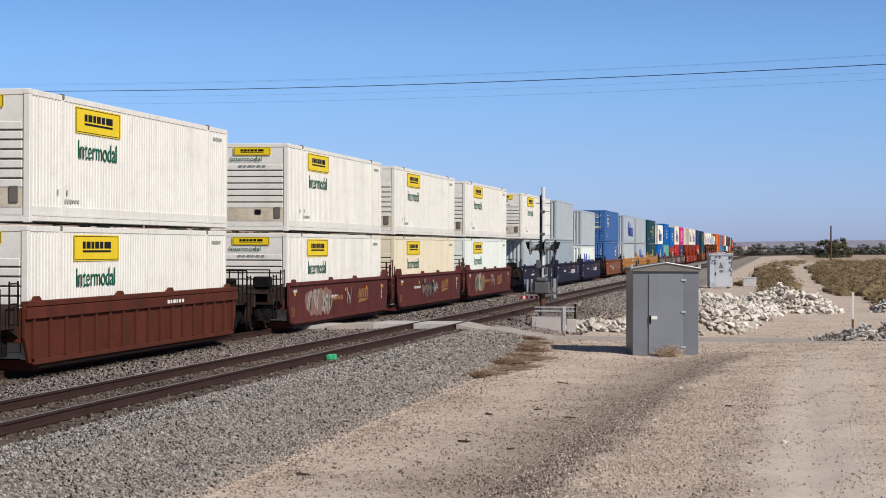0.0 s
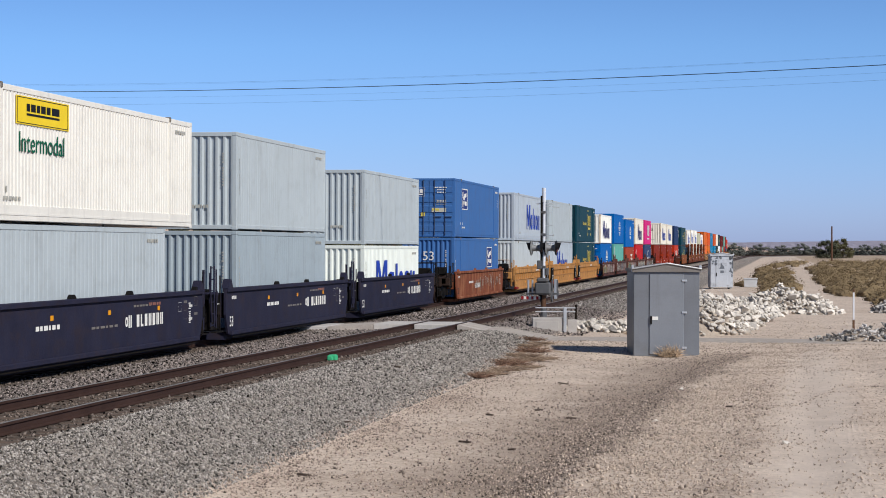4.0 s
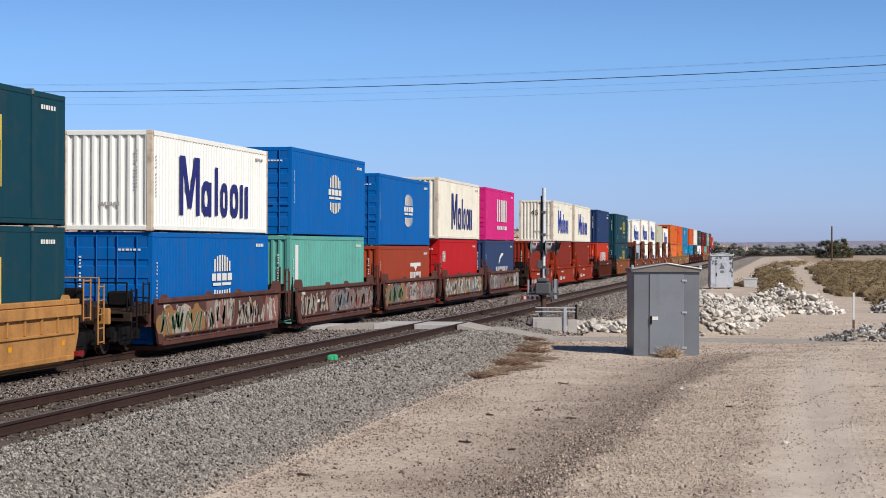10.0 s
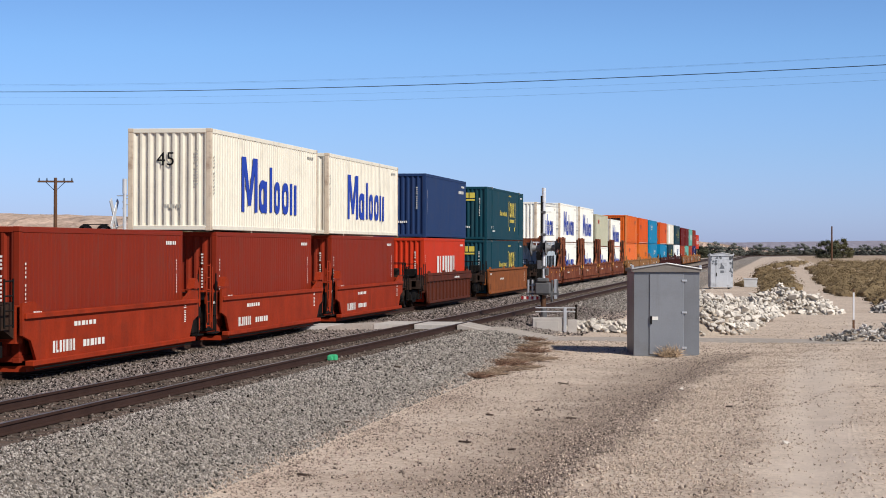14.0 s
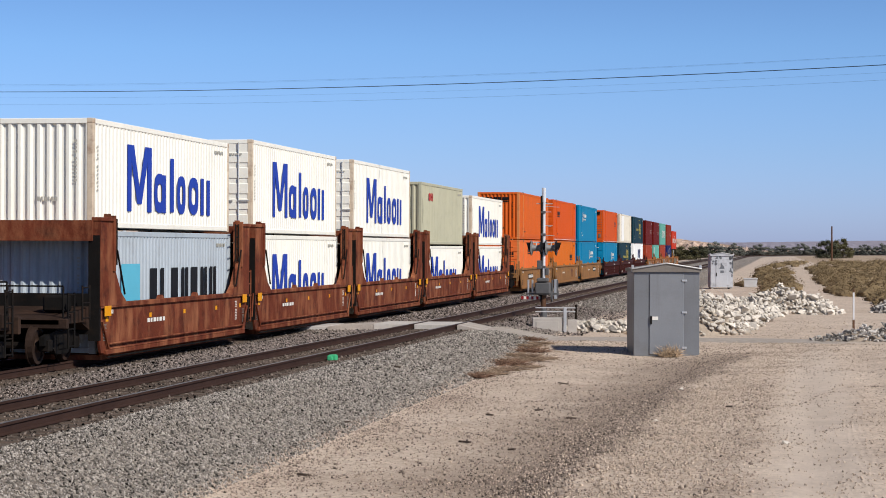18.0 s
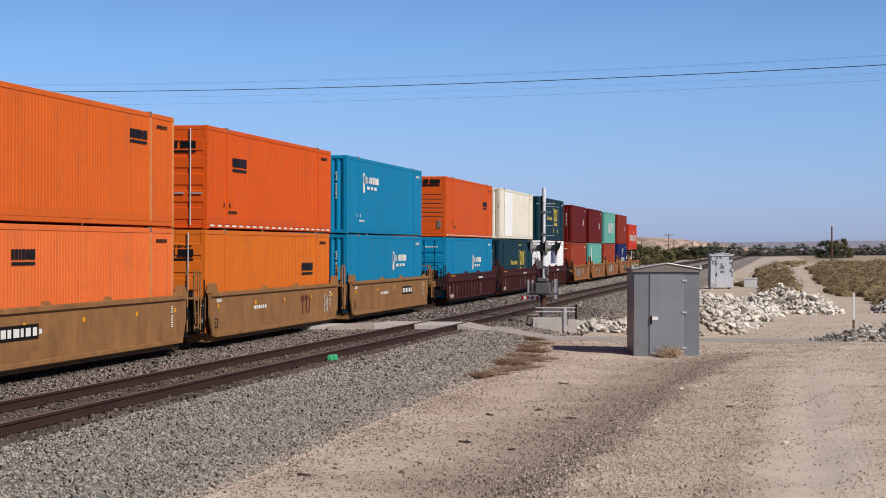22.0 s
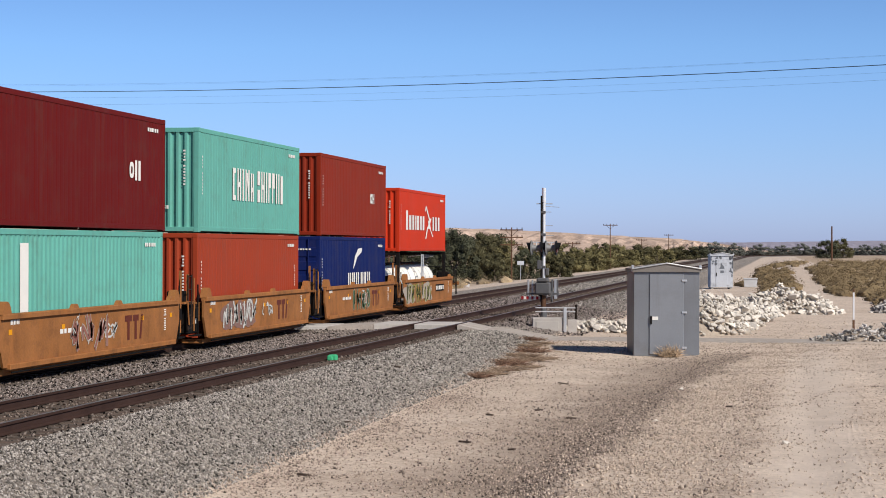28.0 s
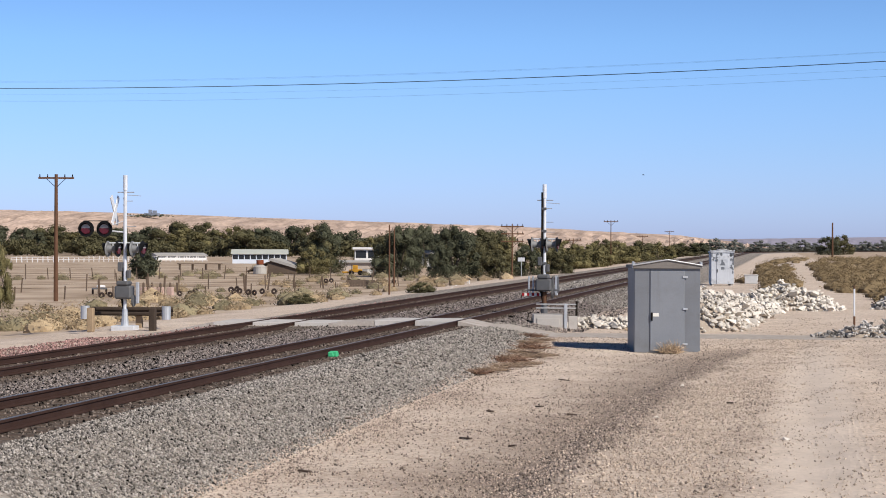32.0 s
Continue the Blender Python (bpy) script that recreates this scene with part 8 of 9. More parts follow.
# ---------------------------------------------------------------- beyond the field
def hill(name, label, crest, depth_y, material, rough):
    """A long low ridge; crest: (x, y, height) along its length, from which gullied slopes run down towards the camera."""
    bm = bmesh.new()
    cols = []
    n = 160
    xs = np.linspace(0, len(crest) - 1, n)
    for i, t in enumerate(xs):
        k = min(int(t), len(crest) - 2)
        f = t - k
        p = Vector(crest[k]).lerp(Vector(crest[k + 1]), f)
        h = p.z + rough * 0.12 * noise.fractal(Vector((i * 0.3, 0, 2)), 1.0, 2, 4)
        col = []
        for j in range(14):
            g = j / 13
            gully = noise.fractal(Vector((i * 0.9, j * 0.35, 5)), 1.0, 2.1, 5)
            z = -2 + (h + 2) * (1 - g) ** 0.8 + gully * rough * 0.5 * math.sin(math.pi * min(1, g * 1.1))
            col.append(bm.verts.new(((p.x - depth_y * g) / 3, p.y, z)))
        back = bm.verts.new(((p.x + 300) / 3, p.y, -2))
        cols.append([back] + col)
    for a, b in zip(cols, cols[1:]):
        for j in range(len(a) - 1):
            bm.faces.new((a[j], a[j + 1], b[j + 1], b[j]))
    bmesh.ops.recalc_face_normals(bm, faces=bm.faces[:])
    ob = part(name, bm, material, None, m=Matrix.Diagonal((3, 1, 1, 1)))
    return tagged(ob, label, "hill", kind="structure")


MESA = mat("mesa_sand", (0.50, 0.375, 0.295), 0.95, 0, 0.5, 0.05, 0.35, 0.0, (0.22, 0.155, 0.115), 0.7, 0.12, cscale=0.11)
# blue of the distance haze is put into the range's base colour
HAZED_RANGE = mat("hazed_range", (0.30, 0.28, 0.33), 0.95, 0, 0.12, 0.01, 0.1, 0.0)
hill("hill_mesa", "long sandy mesa with eroded slopes", [(2440, 1180, 46), (2473, 977, 43.5), (2501, 804, 40), (2546, 526, 31), (2580, 317, 24.5), (2613, 109, 14), (2625, 40, 6), (2632, -10, -2)], 420, MESA, 9)
hill("hill_range", "distant bluish desert range", [(4150, 700, 14), (4203, 300, 15), (4240, 74, 14), (4290, -230, 19), (4330, -600, 22)], 500, HAZED_RANGE, 4)


def gabled(name, label, m, w, d, wall_h, roof_h, wall_mat, roof_mat, windows=0):
    """A simple farm building: walls, gable roof, window openings with panes."""
    b = empty(name, label, "building")
    part("wall", boxm(-d / 2, d / 2, -w / 2, w / 2, 0, wall_h), wall_mat, b)
    bm = bmesh.new()
    v = [bm.verts.new((x, y, z)) for y in (-w / 2 - 0.3, w / 2 + 0.3) for x, z in ((-d / 2 - 0.4, wall_h), (-d / 2 - 0.4, wall_h + 0.12), (0, wall_h + roof_h), (d / 2 + 0.4, wall_h + 0.12), (d / 2 + 0.4, wall_h))]
    bm.faces.new(v[:5]), bm.faces.new(v[5:][::-1])
    for i in range(5):
        bm.faces.new((v[i], v[5 + i], v[5 + (i + 1) % 5], v[(i + 1) % 5]))
    bmesh.ops.recalc_face_normals(bm, faces=bm.faces[:])
    part("roof", bm, roof_mat, b)
    for k in range(windows):
        y = -w / 2 + (k + 0.5) * w / windows
        part("window", boxm(-d / 2 - 0.02, -d / 2 + 0.1, y - w / windows * 0.42, y + w / windows * 0.42, wall_h * 0.6, wall_h * 0.95), GLASS_DARK, b)
    b.matrix_basis = m
    return b


FENCE_BROWN = mat("fence_brown", (0.13, 0.095, 0.07), 0.9, 0, 0.3, 1, 10, 0)
GLASS_DARK = mat("dark_glass", (0.02, 0.022, 0.025), 0.15, 0, 0.1, 2, 20, 0)
BARN_WHITE = mat("barn_white", (0.58, 0.62, 0.68), 0.6, 0, 0.08, 0.5, 10, 0)
PALE_WALL = mat("pale_wall", (0.42, 0.36, 0.31), 0.8, 0, 0.25, 0.6, 10, 0)
ROOF_PALE = mat("roof_pale", (0.52, 0.53, 0.46), 0.5, 0.2, 0.1, 0.5, 10, 0)
ROOF_GREY = mat("roof_grey", (0.40, 0.38, 0.35), 0.6, 0.1, 0.15, 0.5, 10, 0)
WALL_BROWN = mat("wall_brown", (0.12, 0.09, 0.07), 0.8, 0, 0.2, 0.5, 10, 0)
HOUSE_WHITE = mat("house_white", (0.68, 0.66, 0.64), 0.7, 0, 0.1, 0.5, 10, 0)
gabled("barn", "long white barn with a row of dark windows", pose(381, 79.4, -1.7, 0, 0, 12), 10.0, 5, 2.4, 0.9, BARN_WHITE, ROOF_PALE, 9)
lean = empty("farm_shed", "low brown plank shed with a pale sloping roof", "building")
part("wall", prism(bmesh.new(), [(-0.35, 0), (3.3, 0), (3.3, 0.62), (0.0, 1.55), (-0.35, 1.4)], 0, 4.5), WALL_BROWN, lean, m=FACE_END)
part("roof", prism(bmesh.new(), [(-0.3, 1.62), (0.0, 1.58), (3.6, 0.56), (3.75, 0.62), (3.5, 0.95), (0.1, 1.9)], -0.25, 4.7), ROOF_GREY, lean, m=FACE_END)
part("lean_to_roof", prism(bmesh.new(), [(-0.35, 1.3), (-0.35, 1.42), (-3.0, 0.3), (-3.0, 0.18)], -0.2, 3.5), WALL_BROWN, lean, m=FACE_END)
for u in (-2.8, -1.5):
    part("post", boxm(0.1, 0.25, -u - 0.06, -u + 0.06, 0, 0.95 if u > -2 else 0.2), FENCE_BROWN, lean)
lean.matrix_basis = pose(254, 45.9, -1.0)
gabled("farm_house", "low pale house behind the fence", pose(441, 113, -1.05, 0, 0, 33), 11.0, 6, 1.0, 0.65, HOUSE_WHITE, ROOF_GREY, 5)
gabled("farm_house", "white house among the trees", pose(284.6, 39.7, -1.0, 0, 0, 12), 3.4, 4, 2.95, 0.3, HOUSE_WHITE, HOUSE_WHITE, 2)
gabled("farm_annex", "low pale shed before the white house", pose(276.6, 38.9, -1.0, 0, 0, 12), 5.4, 2.5, 1.2, 0.3, PALE_WALL, ROOF_GREY, 0)
gabled("farm_house", "pale red house behind trees", pose(327, 38.0, -1.0, 0, 0, 12), 2.6, 3, 2.2, 0.5, HOUSE_WHITE, ROOF_GREY, 1)
tank = empty("water_tank", "squat rusty water tank beside the shed", "tank")
part("shell", rodm((0, 0, 0), (0, 0, 0.85), 0.85, 0.8, 16), ROOF_GREY, tank)
part("dome", rodm((0, 0, 0.85), (0, 0, 1.15), 0.8, 0.35, 16), ROOF_GREY, tank)
part("rusty_drum", rodm((0, 0, 1.15), (0, 0, 1.7), 0.45, 0.45, 14), RUSTBROWN, tank)
tank.matrix_basis = pose(250, 46.2, -1.0)
digger = empty("tractor", "yellow farm loader parked by the trees", "tractor")
YELLOW_STEEL = mat("yellow_steel", (0.42, 0.22, 0.03), 0.6, 0, 0.2, 1, 10, 0)
part("hull", boxm(-0.9, 0.9, -1.0, 1.2, 0.5, 1.1, 0.1), YELLOW_STEEL, digger)
part("cab", boxm(-0.6, 0.6, -0.3, 0.6, 1.1, 1.9, 0.08), YELLOW_STEEL, digger)
part("boom", boxm(-0.2, 0.2, 1.1, 2.4, 0.3, 0.7, 0.05), YELLOW_STEEL, digger)
for y in (-0.7, 0.8):
    for sx in (-0.95, 0.75):
        part("wheel", rodm((sx, y, 0.45), (sx + 0.2, y, 0.45), 0.45, n=14), BLACK, digger)
digger.matrix_basis = pose(245, 33.1, -1.0, 0, 0, 10) @ Matrix.Diagonal((0.7, 0.7, 0.62, 1))
low = empty("low_wall", "low weathered brown plank wall", "wall")
for k in range(10):
    part("plank", boxm(-0.04, 0.04, k * 0.25, k * 0.25 + 0.24, 0, 0.62), WALL_BROWN, low)
low.matrix_basis = pose(178.5, 17.8, -1.0, 0, 0, 9)


def fence(label, a, b, n, post_h, rails, material, r=0.05, rail=0.6):
    f = empty("fence", label, "fence", "field fences")
    a, b = Vector(a), Vector(b)
    post = cached(("post", post_h, r, material.name), lambda: boxm(-r, r, -r, r, -0.1, post_h))
    rnd = random.Random(n)
    for k in range(n + 1):
        q = (b - a) * (k / n)
        part("post", post, material, f, m=pose(q.x, q.y, q.z, rnd.uniform(-7, 7), rnd.uniform(-7, 7), 0) @ Matrix.Diagonal((1, 1, rnd.uniform(0.75, 1.2), 1)))
    for z in rails:
        part("rail", rodm((0, 0, z), Vector((0, 0, z)) + (b - a), r * rail, n=4), material, f)
    f.location = a


FENCE_WHITE = mat("fence_white", (0.72, 0.7, 0.68), 0.7, 0, 0.1, 1, 10, 0)
fence("white rail fence round the paddock", (375, 126, -1.05), (418, 100, -1.05), 40, 1.0, (0.5, 0.95), FENCE_WHITE, 0.06)
fence("thin brown post fence across the field", (205, 62, -1.0), (222, 22, -1.0), 19, 1.3, (0.6, 1.15), FENCE_BROWN, 0.04, 0.3)
fence("thin brown post fence across the field", (150, 42, -1.0), (180, 16, -1.0), 14, 1.2, (0.55, 1.05), FENCE_BROWN, 0.04, 0.3)
fence("thin brown post fence nearer the track", (128, 35, -1.0), (150, 12, -0.95), 9, 0.9, (0.75,), FENCE_BROWN, 0.04, 0.3)
corral = empty("cattle_shelter", "open brown timber shelter in the paddock", "shelter")
for y in (0, 1.9, 3.8, 5.6):
    for x in (-0.5, 0.5):
        part("post", boxm(x - 0.07, x + 0.07, y - 0.08, y + 0.08, 0, 0.78), FENCE_BROWN, corral)
part("roof", boxm(-0.7, 0.7, -0.3, 5.9, 0.78, 0.9), FENCE_BROWN, corral)
corral.matrix_basis = pose(286, 61.2, -1.02, 0, 0, 25)
rj = random.Random(5)
PALE_SCRAP = mat("pale_scrap", (0.55, 0.52, 0.48), 0.8, 0, 0.3, 1, 10, 0, randomness=0.9)
for k in range(16):
    bx = 254 + rj.uniform(-3, 8)
    by = 32.0 + rj.uniform(-3.0, 2.6)
    sx, sy, sz = rj.uniform(0.2, 0.7), rj.uniform(0.2, 0.7), rj.uniform(0.3, 0.9)
    junk = empty("scrap_item", "pale weathered scrap standing in the farm yard", "scrap", "scrap in the farm yard")
    part("shell", boxm(-sx, sx, -sy, sy, 0, sz, 0.06), PALE_SCRAP if k % 3 else WALL_BROWN, junk)
    part("cover", boxm(-sx * 0.8, sx * 0.8, -sy * 0.8, sy * 0.8, sz + 0.004, sz + 0.1, 0.03), ROOF_GREY, junk)
    junk.matrix_basis = pose(bx, by, -1.03, 0, rj.uniform(-5, 5), rj.uniform(0, 90))


for x, y in ((144.7, 27.8), (145.6, 26.9), (146.4, 26.1), (160.6, 24.8), (163.3, 23.6), (148, 32.6), (139, 29.5), (141, 27), (152, 22.5), (170, 20.5), (176, 24.5)):
    part_ob = part("stake", boxm(-0.06, 0.06, -0.06, 0.06, 0, rj.uniform(0.9, 1.5)), FENCE_BROWN, None, m=pose(x, y, -1.05, rj.uniform(-8, 8), rj.uniform(-8, 8), 0))
    tagged(part_ob, "leaning brown wooden stake in the field", "stake", "stakes in the field")
RUBBER = mat("rubber", (0.045, 0.033, 0.028), 0.8, 0, 0.4, 3, 20, 0)
PALE_BLOCK = mat("pale_block", (0.46, 0.33, 0.28), 0.85, 0, 0.2, 2, 20, 0.1)


def tyre_mesh():
    bm = bmesh.new()
    R, r, n, m = 0.135, 0.075, 14, 8
    rings = [[bm.verts.new((r * math.sin(j * math.tau / m), (R + r * math.cos(j * math.tau / m)) * math.cos(i * math.tau / n), (R + r * math.cos(j * math.tau / m)) * math.sin(i * math.tau / n))) for j in range(m)] for i in range(n)]
    for i in range(n):
        for j in range(m):
            bm.faces.new((rings[i][j], rings[(i + 1) % n][j], rings[(i + 1) % n][(j + 1) % m], rings[i][(j + 1) % m]))
    return bm


def tyre_stand(x, y, tyres, legs):
    """Old tyres hung on splayed stakes."""
    s = empty("tyre_stand", "old black tyres hung on short pale stakes in the field", "tyre stand", "tyre stands in the field")
    for dy in legs:
        part("stake", rodm((0.1, dy * 1.5, 0), (0, dy * 0.5, 0.5), 0.045, 0.035, 6), PALE_STEM, s)
    for dy, dz in tyres:
        part("tyre", cached(("tyre",), tyre_mesh), RUBBER, s, m=pose(-0.15, dy, 0.12 + dz * 0.5, rj.uniform(0, 90), rj.uniform(-14, 14), rj.uniform(-50, 50)))
    s.matrix_basis = pose(x, y, -1.02)


tyre_stand(139.9, 20.1, ((0.22, 0.95), (-0.2, 1.05), (-0.38, 0.8), (0.05, 0.68)), (-0.35, 0.35))
tyre_stand(140.0, 19.0, ((0.12, 0.62), (-0.3, 0.55)), (-0.3, 0.2))
tyre_stand(140.2, 17.7, ((-0.35, 0.75), (0.5, 0.75)), (-0.3, 0.45))
tyre_stand(139.4, 22.8, ((0.05, 0.5), (-0.1, 0.75)), (-0.2, 0.3))
tyre_stand(139.3, 23.8, ((0.0, 0.4), (-0.7, 0.36)), ())
tyre_stand(139.1, 25.4, ((0.0, 0.3),), ())
tyre_stand(182.4, 22.5, ((0.0, 0.75), (0.5, 0.7)), (-0.2, 0.4))
tyre_stand(182.9, 21.0, ((0.0, 0.75), (-0.9, 0.6)), (0.0, 0.4))
tyre_stand(183.3, 17.0, ((0.0, 0.65),), (-0.2, 0.3))
tyre_stand(133.9, 27.3, ((0.3, 0.35), (-0.3, 0.45)), (-0.3, 0.2))
for x, y in ((144.6, 28.1), (144.7, 27.5), (144.8, 26.9), (144.9, 26.2)):
    blk = empty("marker_block", "pinkish block with a dark stub on top in the field", "block", "marker blocks")
    part("base", boxm(-0.2, 0.2, -0.22, 0.22, 0, 0.62, 0.04), PALE_BLOCK, blk)
    part("stub", rodm((0, 0, 0.6), (0, 0, 0.95), 0.11, 0.06, 8), FENCE_BROWN, blk)
    blk.matrix_basis = pose(x, y, -1.02, 0, 0, rj.uniform(-20, 20))
cart = empty("flatbed_trailer", "small grey flatbed trailer loaded with white sheeting", "trailer")
part("bed", boxm(-0.9, 0.9, -0.8, 0.8, 0.55, 0.68, 0.02), STEEL_GREY, cart)
part("sheeting", boxm(-0.6, 0.6, -0.6, 0.3, 0.68, 0.98, 0.1), HOUSE_WHITE, cart)
for y in (-0.7, 0.7):
    part("wheel", rodm((-0.2, y - 0.1, 0.3), (-0.2, y + 0.1, 0.3), 0.3, n=14), RUBBER, cart)
cart.matrix_basis = pose(147.3, 32.3, -1.03, 0, 0, 20) @ Matrix.Diagonal((0.7, 0.7, 0.7, 1))


def belt(name, label, clumps, size, material, seed):
    """A dense far belt of trees: ragged clumps of leaves, joined. clumps: x, y, height, radius."""
    rng = np.random.default_rng(seed)
    pts, out = [], []
    for x, y, h, r in clumps:
        for k in range(7):
            c = np.array([x + rng.uniform(-r, r) * 0.6, y + rng.uniform(-r, r) * 0.9, -1 + h * rng.uniform(0.2, 0.78)])
            v = rng.normal(0, 1, (190, 3))
            v /= np.linalg.norm(v, axis=1)[:, None]
            v *= (rng.random(190) ** 0.5)[:, None] * np.array([r * 0.55, r * 0.55, h * 0.3])
            p = v + c
            pts.append(p[p[:, 2] > -1])
            out.append((v / np.array([r * 0.55, r * 0.55, h * 0.3]) + np.array([0, 0, 0.2]))[p[:, 2] > -1])
    me = leaf_mesh(name, np.concatenate(pts), size, rng, material, 1.6, np.concatenate(out))
    return tagged(new(name, me), label, "trees", kind="stuff")


rb = random.Random(17)
belt("far_woods", "dense dark green belt of far trees", [(715 + rb.uniform(-12, 25), 82 + 4.6 * k + rb.uniform(-2, 2), rb.uniform(6.0, 8.6), rb.uniform(4, 6.5)) for k in range(36)], 0.38, LEAVES[0], 51)
belt("far_thicket", "olive green thicket along the foot of the far trees", [(560 + rb.uniform(-20, 30), 70 + 4.4 * k + rb.uniform(-2, 2), rb.uniform(3.2, 4.8), rb.uniform(3, 5)) for k in range(30)], 0.32, LEAVES[1], 52)
belt("trackside_thicket", "yellow-green thicket beside the railway", [(300 + 13 * k + rb.uniform(-5, 5), 12.5 + 0.07 * k + rb.uniform(-1, 3), rb.uniform(2.6, 3.9), rb.uniform(2, 3)) for k in range(26)], 0.19, LEAVES[2], 53)
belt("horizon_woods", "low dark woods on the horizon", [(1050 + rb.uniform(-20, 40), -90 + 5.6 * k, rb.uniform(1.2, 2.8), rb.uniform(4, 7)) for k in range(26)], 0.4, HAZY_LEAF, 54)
rc = np.random.default_rng(9)
CREST = [(2440, 1180, 46), (2473, 977, 43.5), (2501, 804, 40), (2546, 526, 31), (2580, 317, 24.5), (2613, 109, 14)]
cy = rc.uniform(120, 1170, 900)
ys_c = [c[1] for c in CREST][::-1]
crest_pts = np.column_stack([np.interp(cy, ys_c, [c[0] for c in CREST][::-1]) - 6, cy, np.interp(cy, ys_c, [c[2] for c in CREST][::-1]) + rc.normal(-1.2, 0.45, 900)])
tagged(new("crest_scrub", leaf_mesh("crest_scrub", crest_pts, 0.8, rc, DUSTY, 1.2)), "thin dark scrub along the mesa's crest", "shrubs", kind="stuff")
hw = rc.normal(0, 1, (260, 3)) * np.array([6, 14.0, 0.7]) + np.array([2436, 738.0, 35.3])
tagged(new("hilltop_clump", leaf_mesh("hilltop_clump", hw, 1.0, rc, LEAVES[0], 1.6)), "dark scrub round the building on the mesa", "trees", kind="stuff")
hilltop = empty("hilltop_building", "grey blue building standing on the mesa", "building")
HAZE_BLUE = mat("hazy_wall", (0.22, 0.24, 0.29), 0.9, 0, 0.1, 0.2, 2, 0)
part("hall", boxm(-4, 4, -8, 9, 0, 3.4), HAZE_BLUE, hilltop)
for y0, y1, z in ((-5, -1, 6.5), (1.5, 4, 7.5)):
    part("tower", boxm(-3, 3, y0, y1, 3.4, z), HAZE_BLUE, hilltop)
hilltop.matrix_basis = pose(2440, 735, 35.0)


def bush(label, m, r, h, seed):
    """A dense dark bush: a short stem, a twiggy core and a dome of leaves."""
    rng = np.random.default_rng(seed)
    b = empty("bush", label, "bush")
    v = rng.normal(0, 1, (2600, 3))
    v /= np.linalg.norm(v, axis=1)[:, None]
    lumps = 1 + 0.16 * np.sin(v[:, 1] * 6 + 1) * np.sin(v[:, 2] * 5) + 0.1 * np.sin(v[:, 0] * 9)
    v *= (lumps * rng.random(len(v)) ** 0.35)[:, None]
    p = v * np.array([r, r, h * 0.52]) + np.array([0, 0, h * 0.5])
    part("crown", leaf_mesh("bush_crown", p, 0.13, rng, LEAVES[0], 1.6, v + np.array([0, 0, 0.2])), None, b)
    core = bmesh.new()
    bmesh.ops.create_icosphere(core, subdivisions=2, radius=1.0, matrix=Matrix.Translation((0, 0, h * 0.48)) @ Matrix.Diagonal((r * 0.72, r * 0.72, h * 0.4, 1)))
    part("inner_foliage", core, LEAVES[0], b)
    part("stem", rodm((0, 0, -0.1), (0, 0, h * 0.4), 0.1, 0.06, 7), POLE, b)
    b.matrix_basis = m


bush("dense dark green bush at the edge of the paddock", pose(211.6, 49.0, -1.02), 1.5, 2.75, 61)
bird = empty("bird", "small dark bird gliding over the field", "bird")
plumage = mat("plumage", (0.035, 0.03, 0.028), 0.8, 0, 0.2, 10, 60, 0)
bm = bmesh.new()
bmesh.ops.create_uvsphere(bm, u_segments=10, v_segments=8, radius=1.0, matrix=Matrix.Diagonal((0.05, 0.15, 0.05, 1)))
part("body", bm, plumage, bird)
part("head", rodm((0, -0.14, 0.01), (0, -0.21, 0.015), 0.03, 0.008, 8), plumage, bird)
part("tail", prism(bmesh.new(), [(-0.015, -0.006), (0.015, -0.006), (0.03, 0.004), (-0.03, 0.004)], 0.12, 0.24), plumage, bird)
for sx in (-1, 1):
    part("wing", prism(bmesh.new(), [(sx * 0.03, 0.0), (sx * 0.15, 0.07), (sx * 0.27, 0.09), (sx * 0.15, 0.085), (sx * 0.03, 0.02)], -0.06, 0.06), plumage, bird)
for k in range(9):
    f = k / 8
    peg = part("peg", boxm(-0.05, 0.05, -0.05, 0.05, 0, rj.uniform(0.35, 0.6)), FENCE_WHITE, None, m=pose(148.1 + f * 34.9 + rj.uniform(-0.5, 0.5), 6.7 + f * 3.4 + rj.uniform(-0.3, 0.3), -0.95, rj.uniform(-6, 6), rj.uniform(-6, 6), 0))
    tagged(peg, "short white peg in the ground beside the far track", "peg", "white pegs")
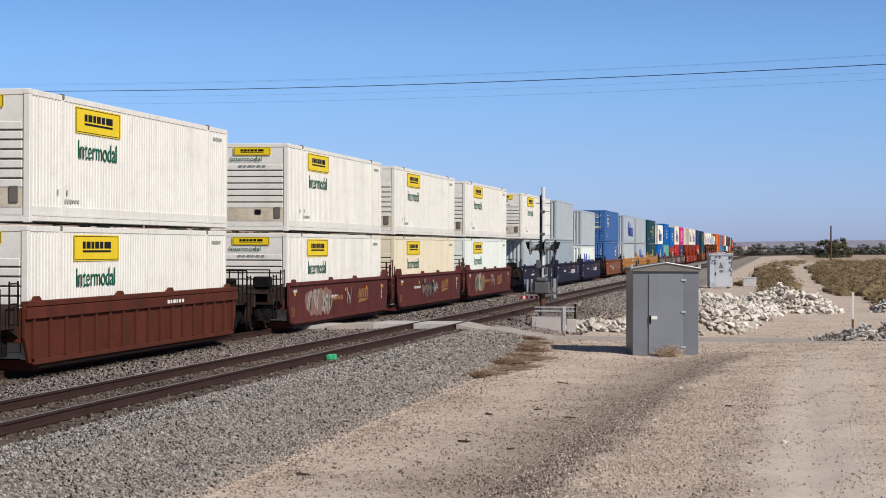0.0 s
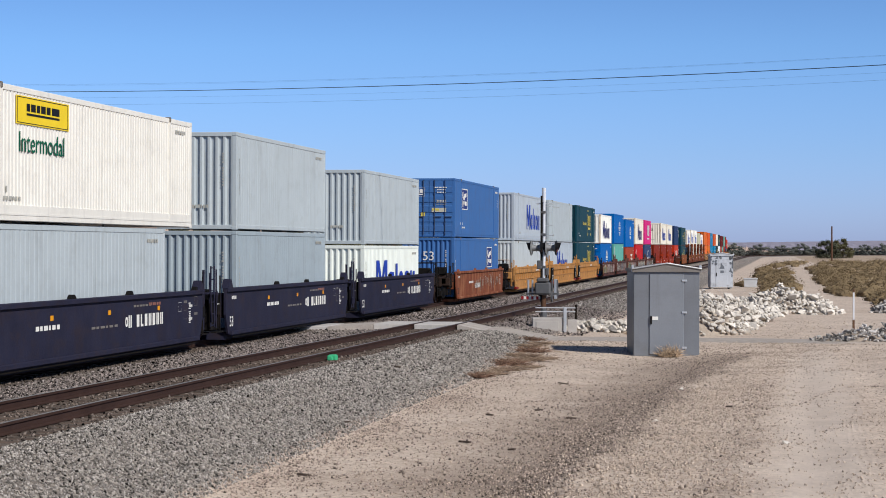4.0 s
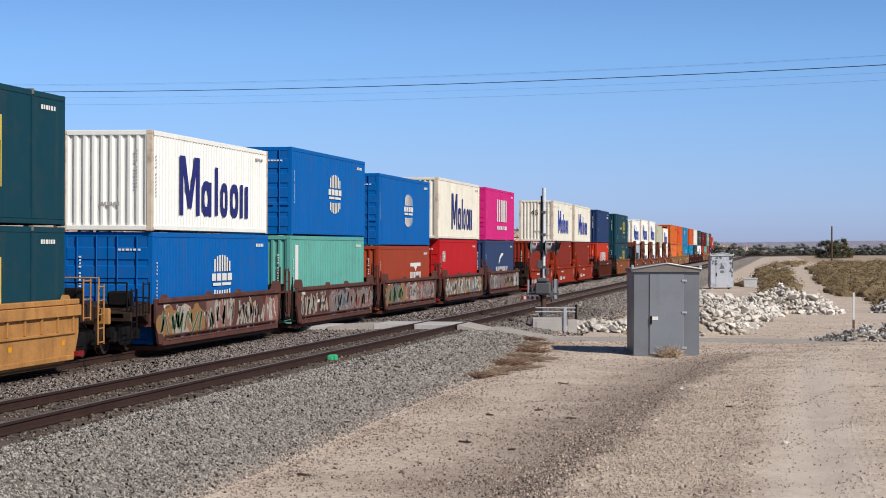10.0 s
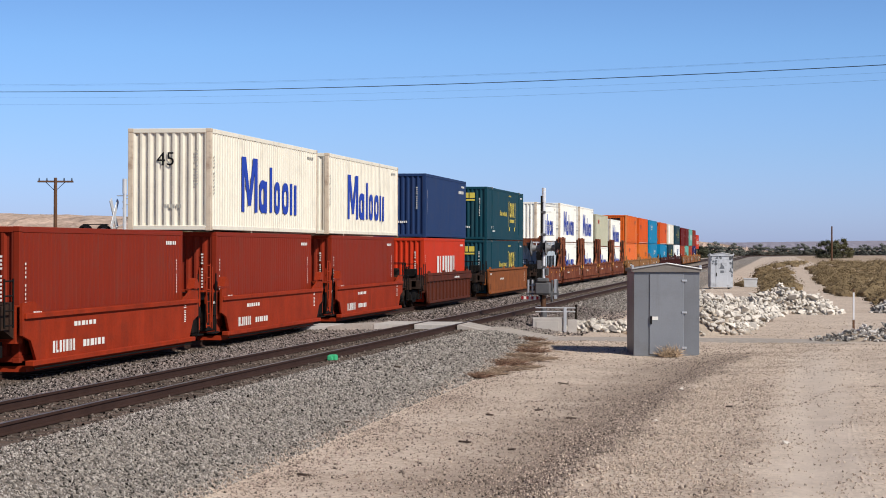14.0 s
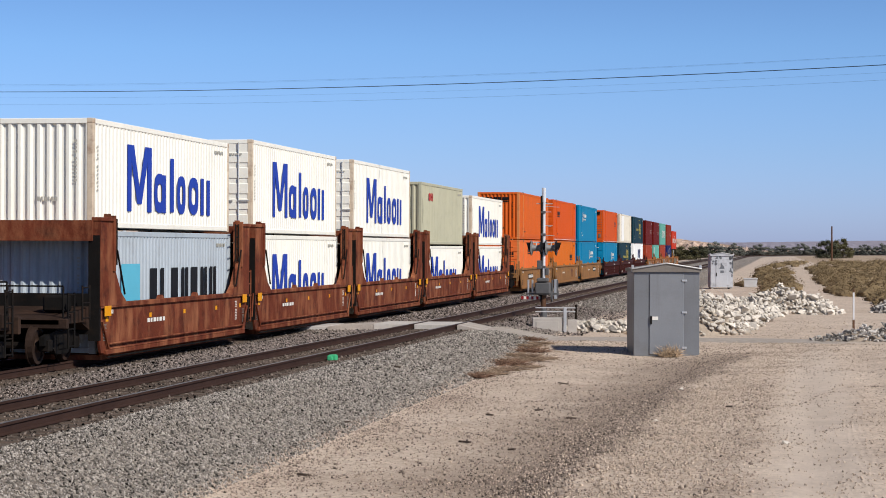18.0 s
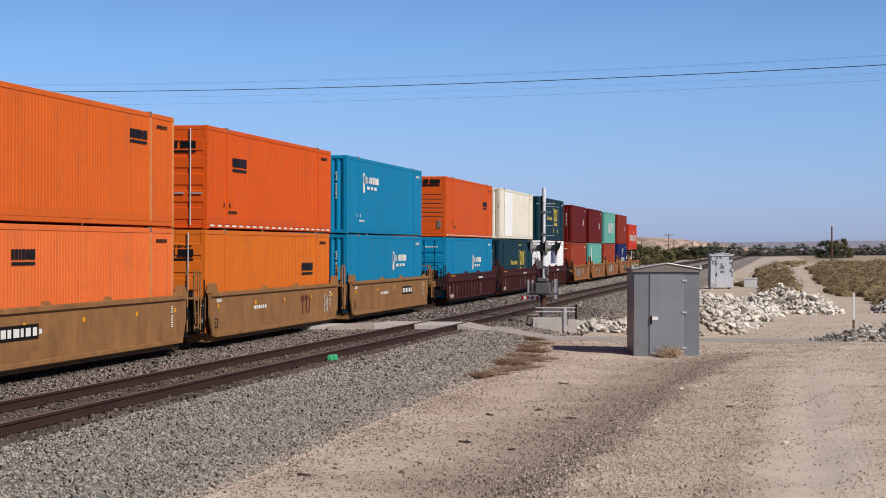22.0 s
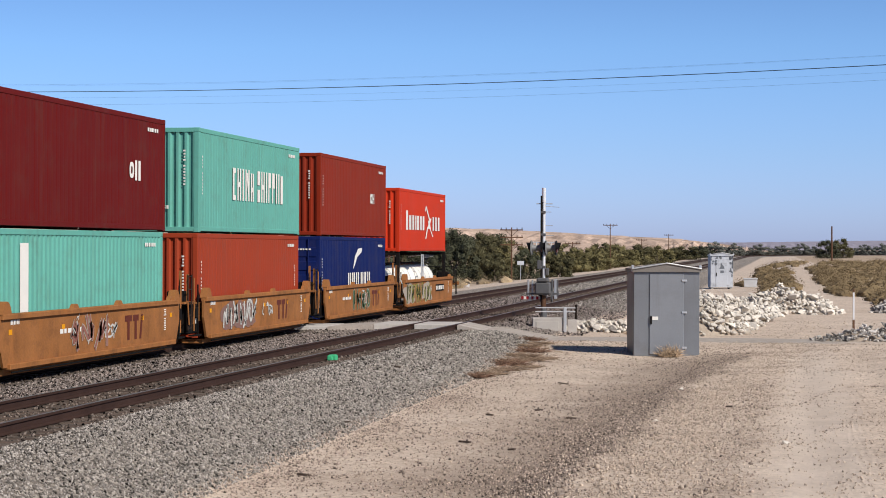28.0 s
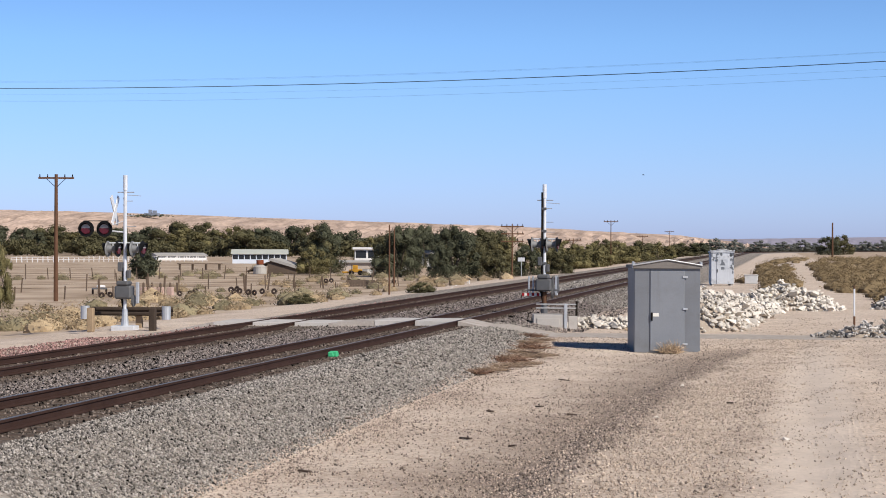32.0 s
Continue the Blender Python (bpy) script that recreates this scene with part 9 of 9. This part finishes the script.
for k, (x, y) in enumerate(((37.84, -9.19), (35.57, -11.75), (30.15, -10.15), (48.65, -8.09), (41.25, -11.41), (50.95, -11.87), (42.47, -12.26), (34.41, -12.71), (60.97, -13.85), (40.69, -16.14), (41.02, -13.04))):
    chip = boxm(-rj.uniform(0.06, 0.16), rj.uniform(0.06, 0.16), -0.025, 0.025, -0.01, 0.02, 0.006)
    tagged(part("wood_chip", chip, TIE, None, m=pose(x, y, float(ground_height(np.array(x), np.array(y))) + 0.02, 0, rj.uniform(-8, 8), rj.uniform(0, 180))), "dark splinter of tie wood on the ground", "wood chip", "wood chips")
for x, y in ((50.6, -9.49), (45.6, -14.98), (36.76, -14.95), (33.11, -17.2)):
    tagged(part("stone", rj.choice(white_rocks), None, None, m=pose(x, y, float(ground_height(np.array(x), np.array(y))) + 0.02, 0, 0, rj.uniform(0, 360)) @ Matrix.Diagonal((0.09, 0.09, 0.09, 1))), "single pale stone lying on the sand", "stone", "single stones")
cloth = bmesh.new()
for k in range(7):
    box(cloth, rj.uniform(-0.12, 0.05), rj.uniform(0.06, 0.16), rj.uniform(-0.12, 0.02), rj.uniform(0.04, 0.14), 0, rj.uniform(0.05, 0.16), 0.02)
tagged(part("plastic_scrap", cloth, flat("scrap_green", 70, 170, 120), None, m=pose(48.7, -6.58, 0.09)), "crumpled bright green plastic scrap on the ballast", "litter")


# ---------------------------------------------------------------- the train's run
SPEED = 22.488


def motions():
    for thing in MOVING:
        m = thing.matrix_basis.copy()
        walk(thing, [(0.0, m), (32.0, Matrix.Translation((-SPEED * 32.0, 0, 0)) @ m)])

    walk(bird, [(t, pose(x, y, z, 0, 0, -10)) for t, x, y, z in BIRD_WAY])


BIRD_WAY = ((0, 256.18, 278.05, 9.43), (20, 283.92, 106.48, 8.01), (26, 292.28, 54.77, 9.66), (28, 295.04, 37.7, 11.02), (29, 296.44, 29.05, 11.95), (29.5, 297.13, 24.8, 12.37), (30, 297.87, 20.23, 12.82), (30.5, 298.61, 15.66, 13.54), (31, 299.31, 11.33, 13.79), (31.5, 300.01, 7.0, 13.29), (32, 300.73, 2.51, 12.76))


motions()
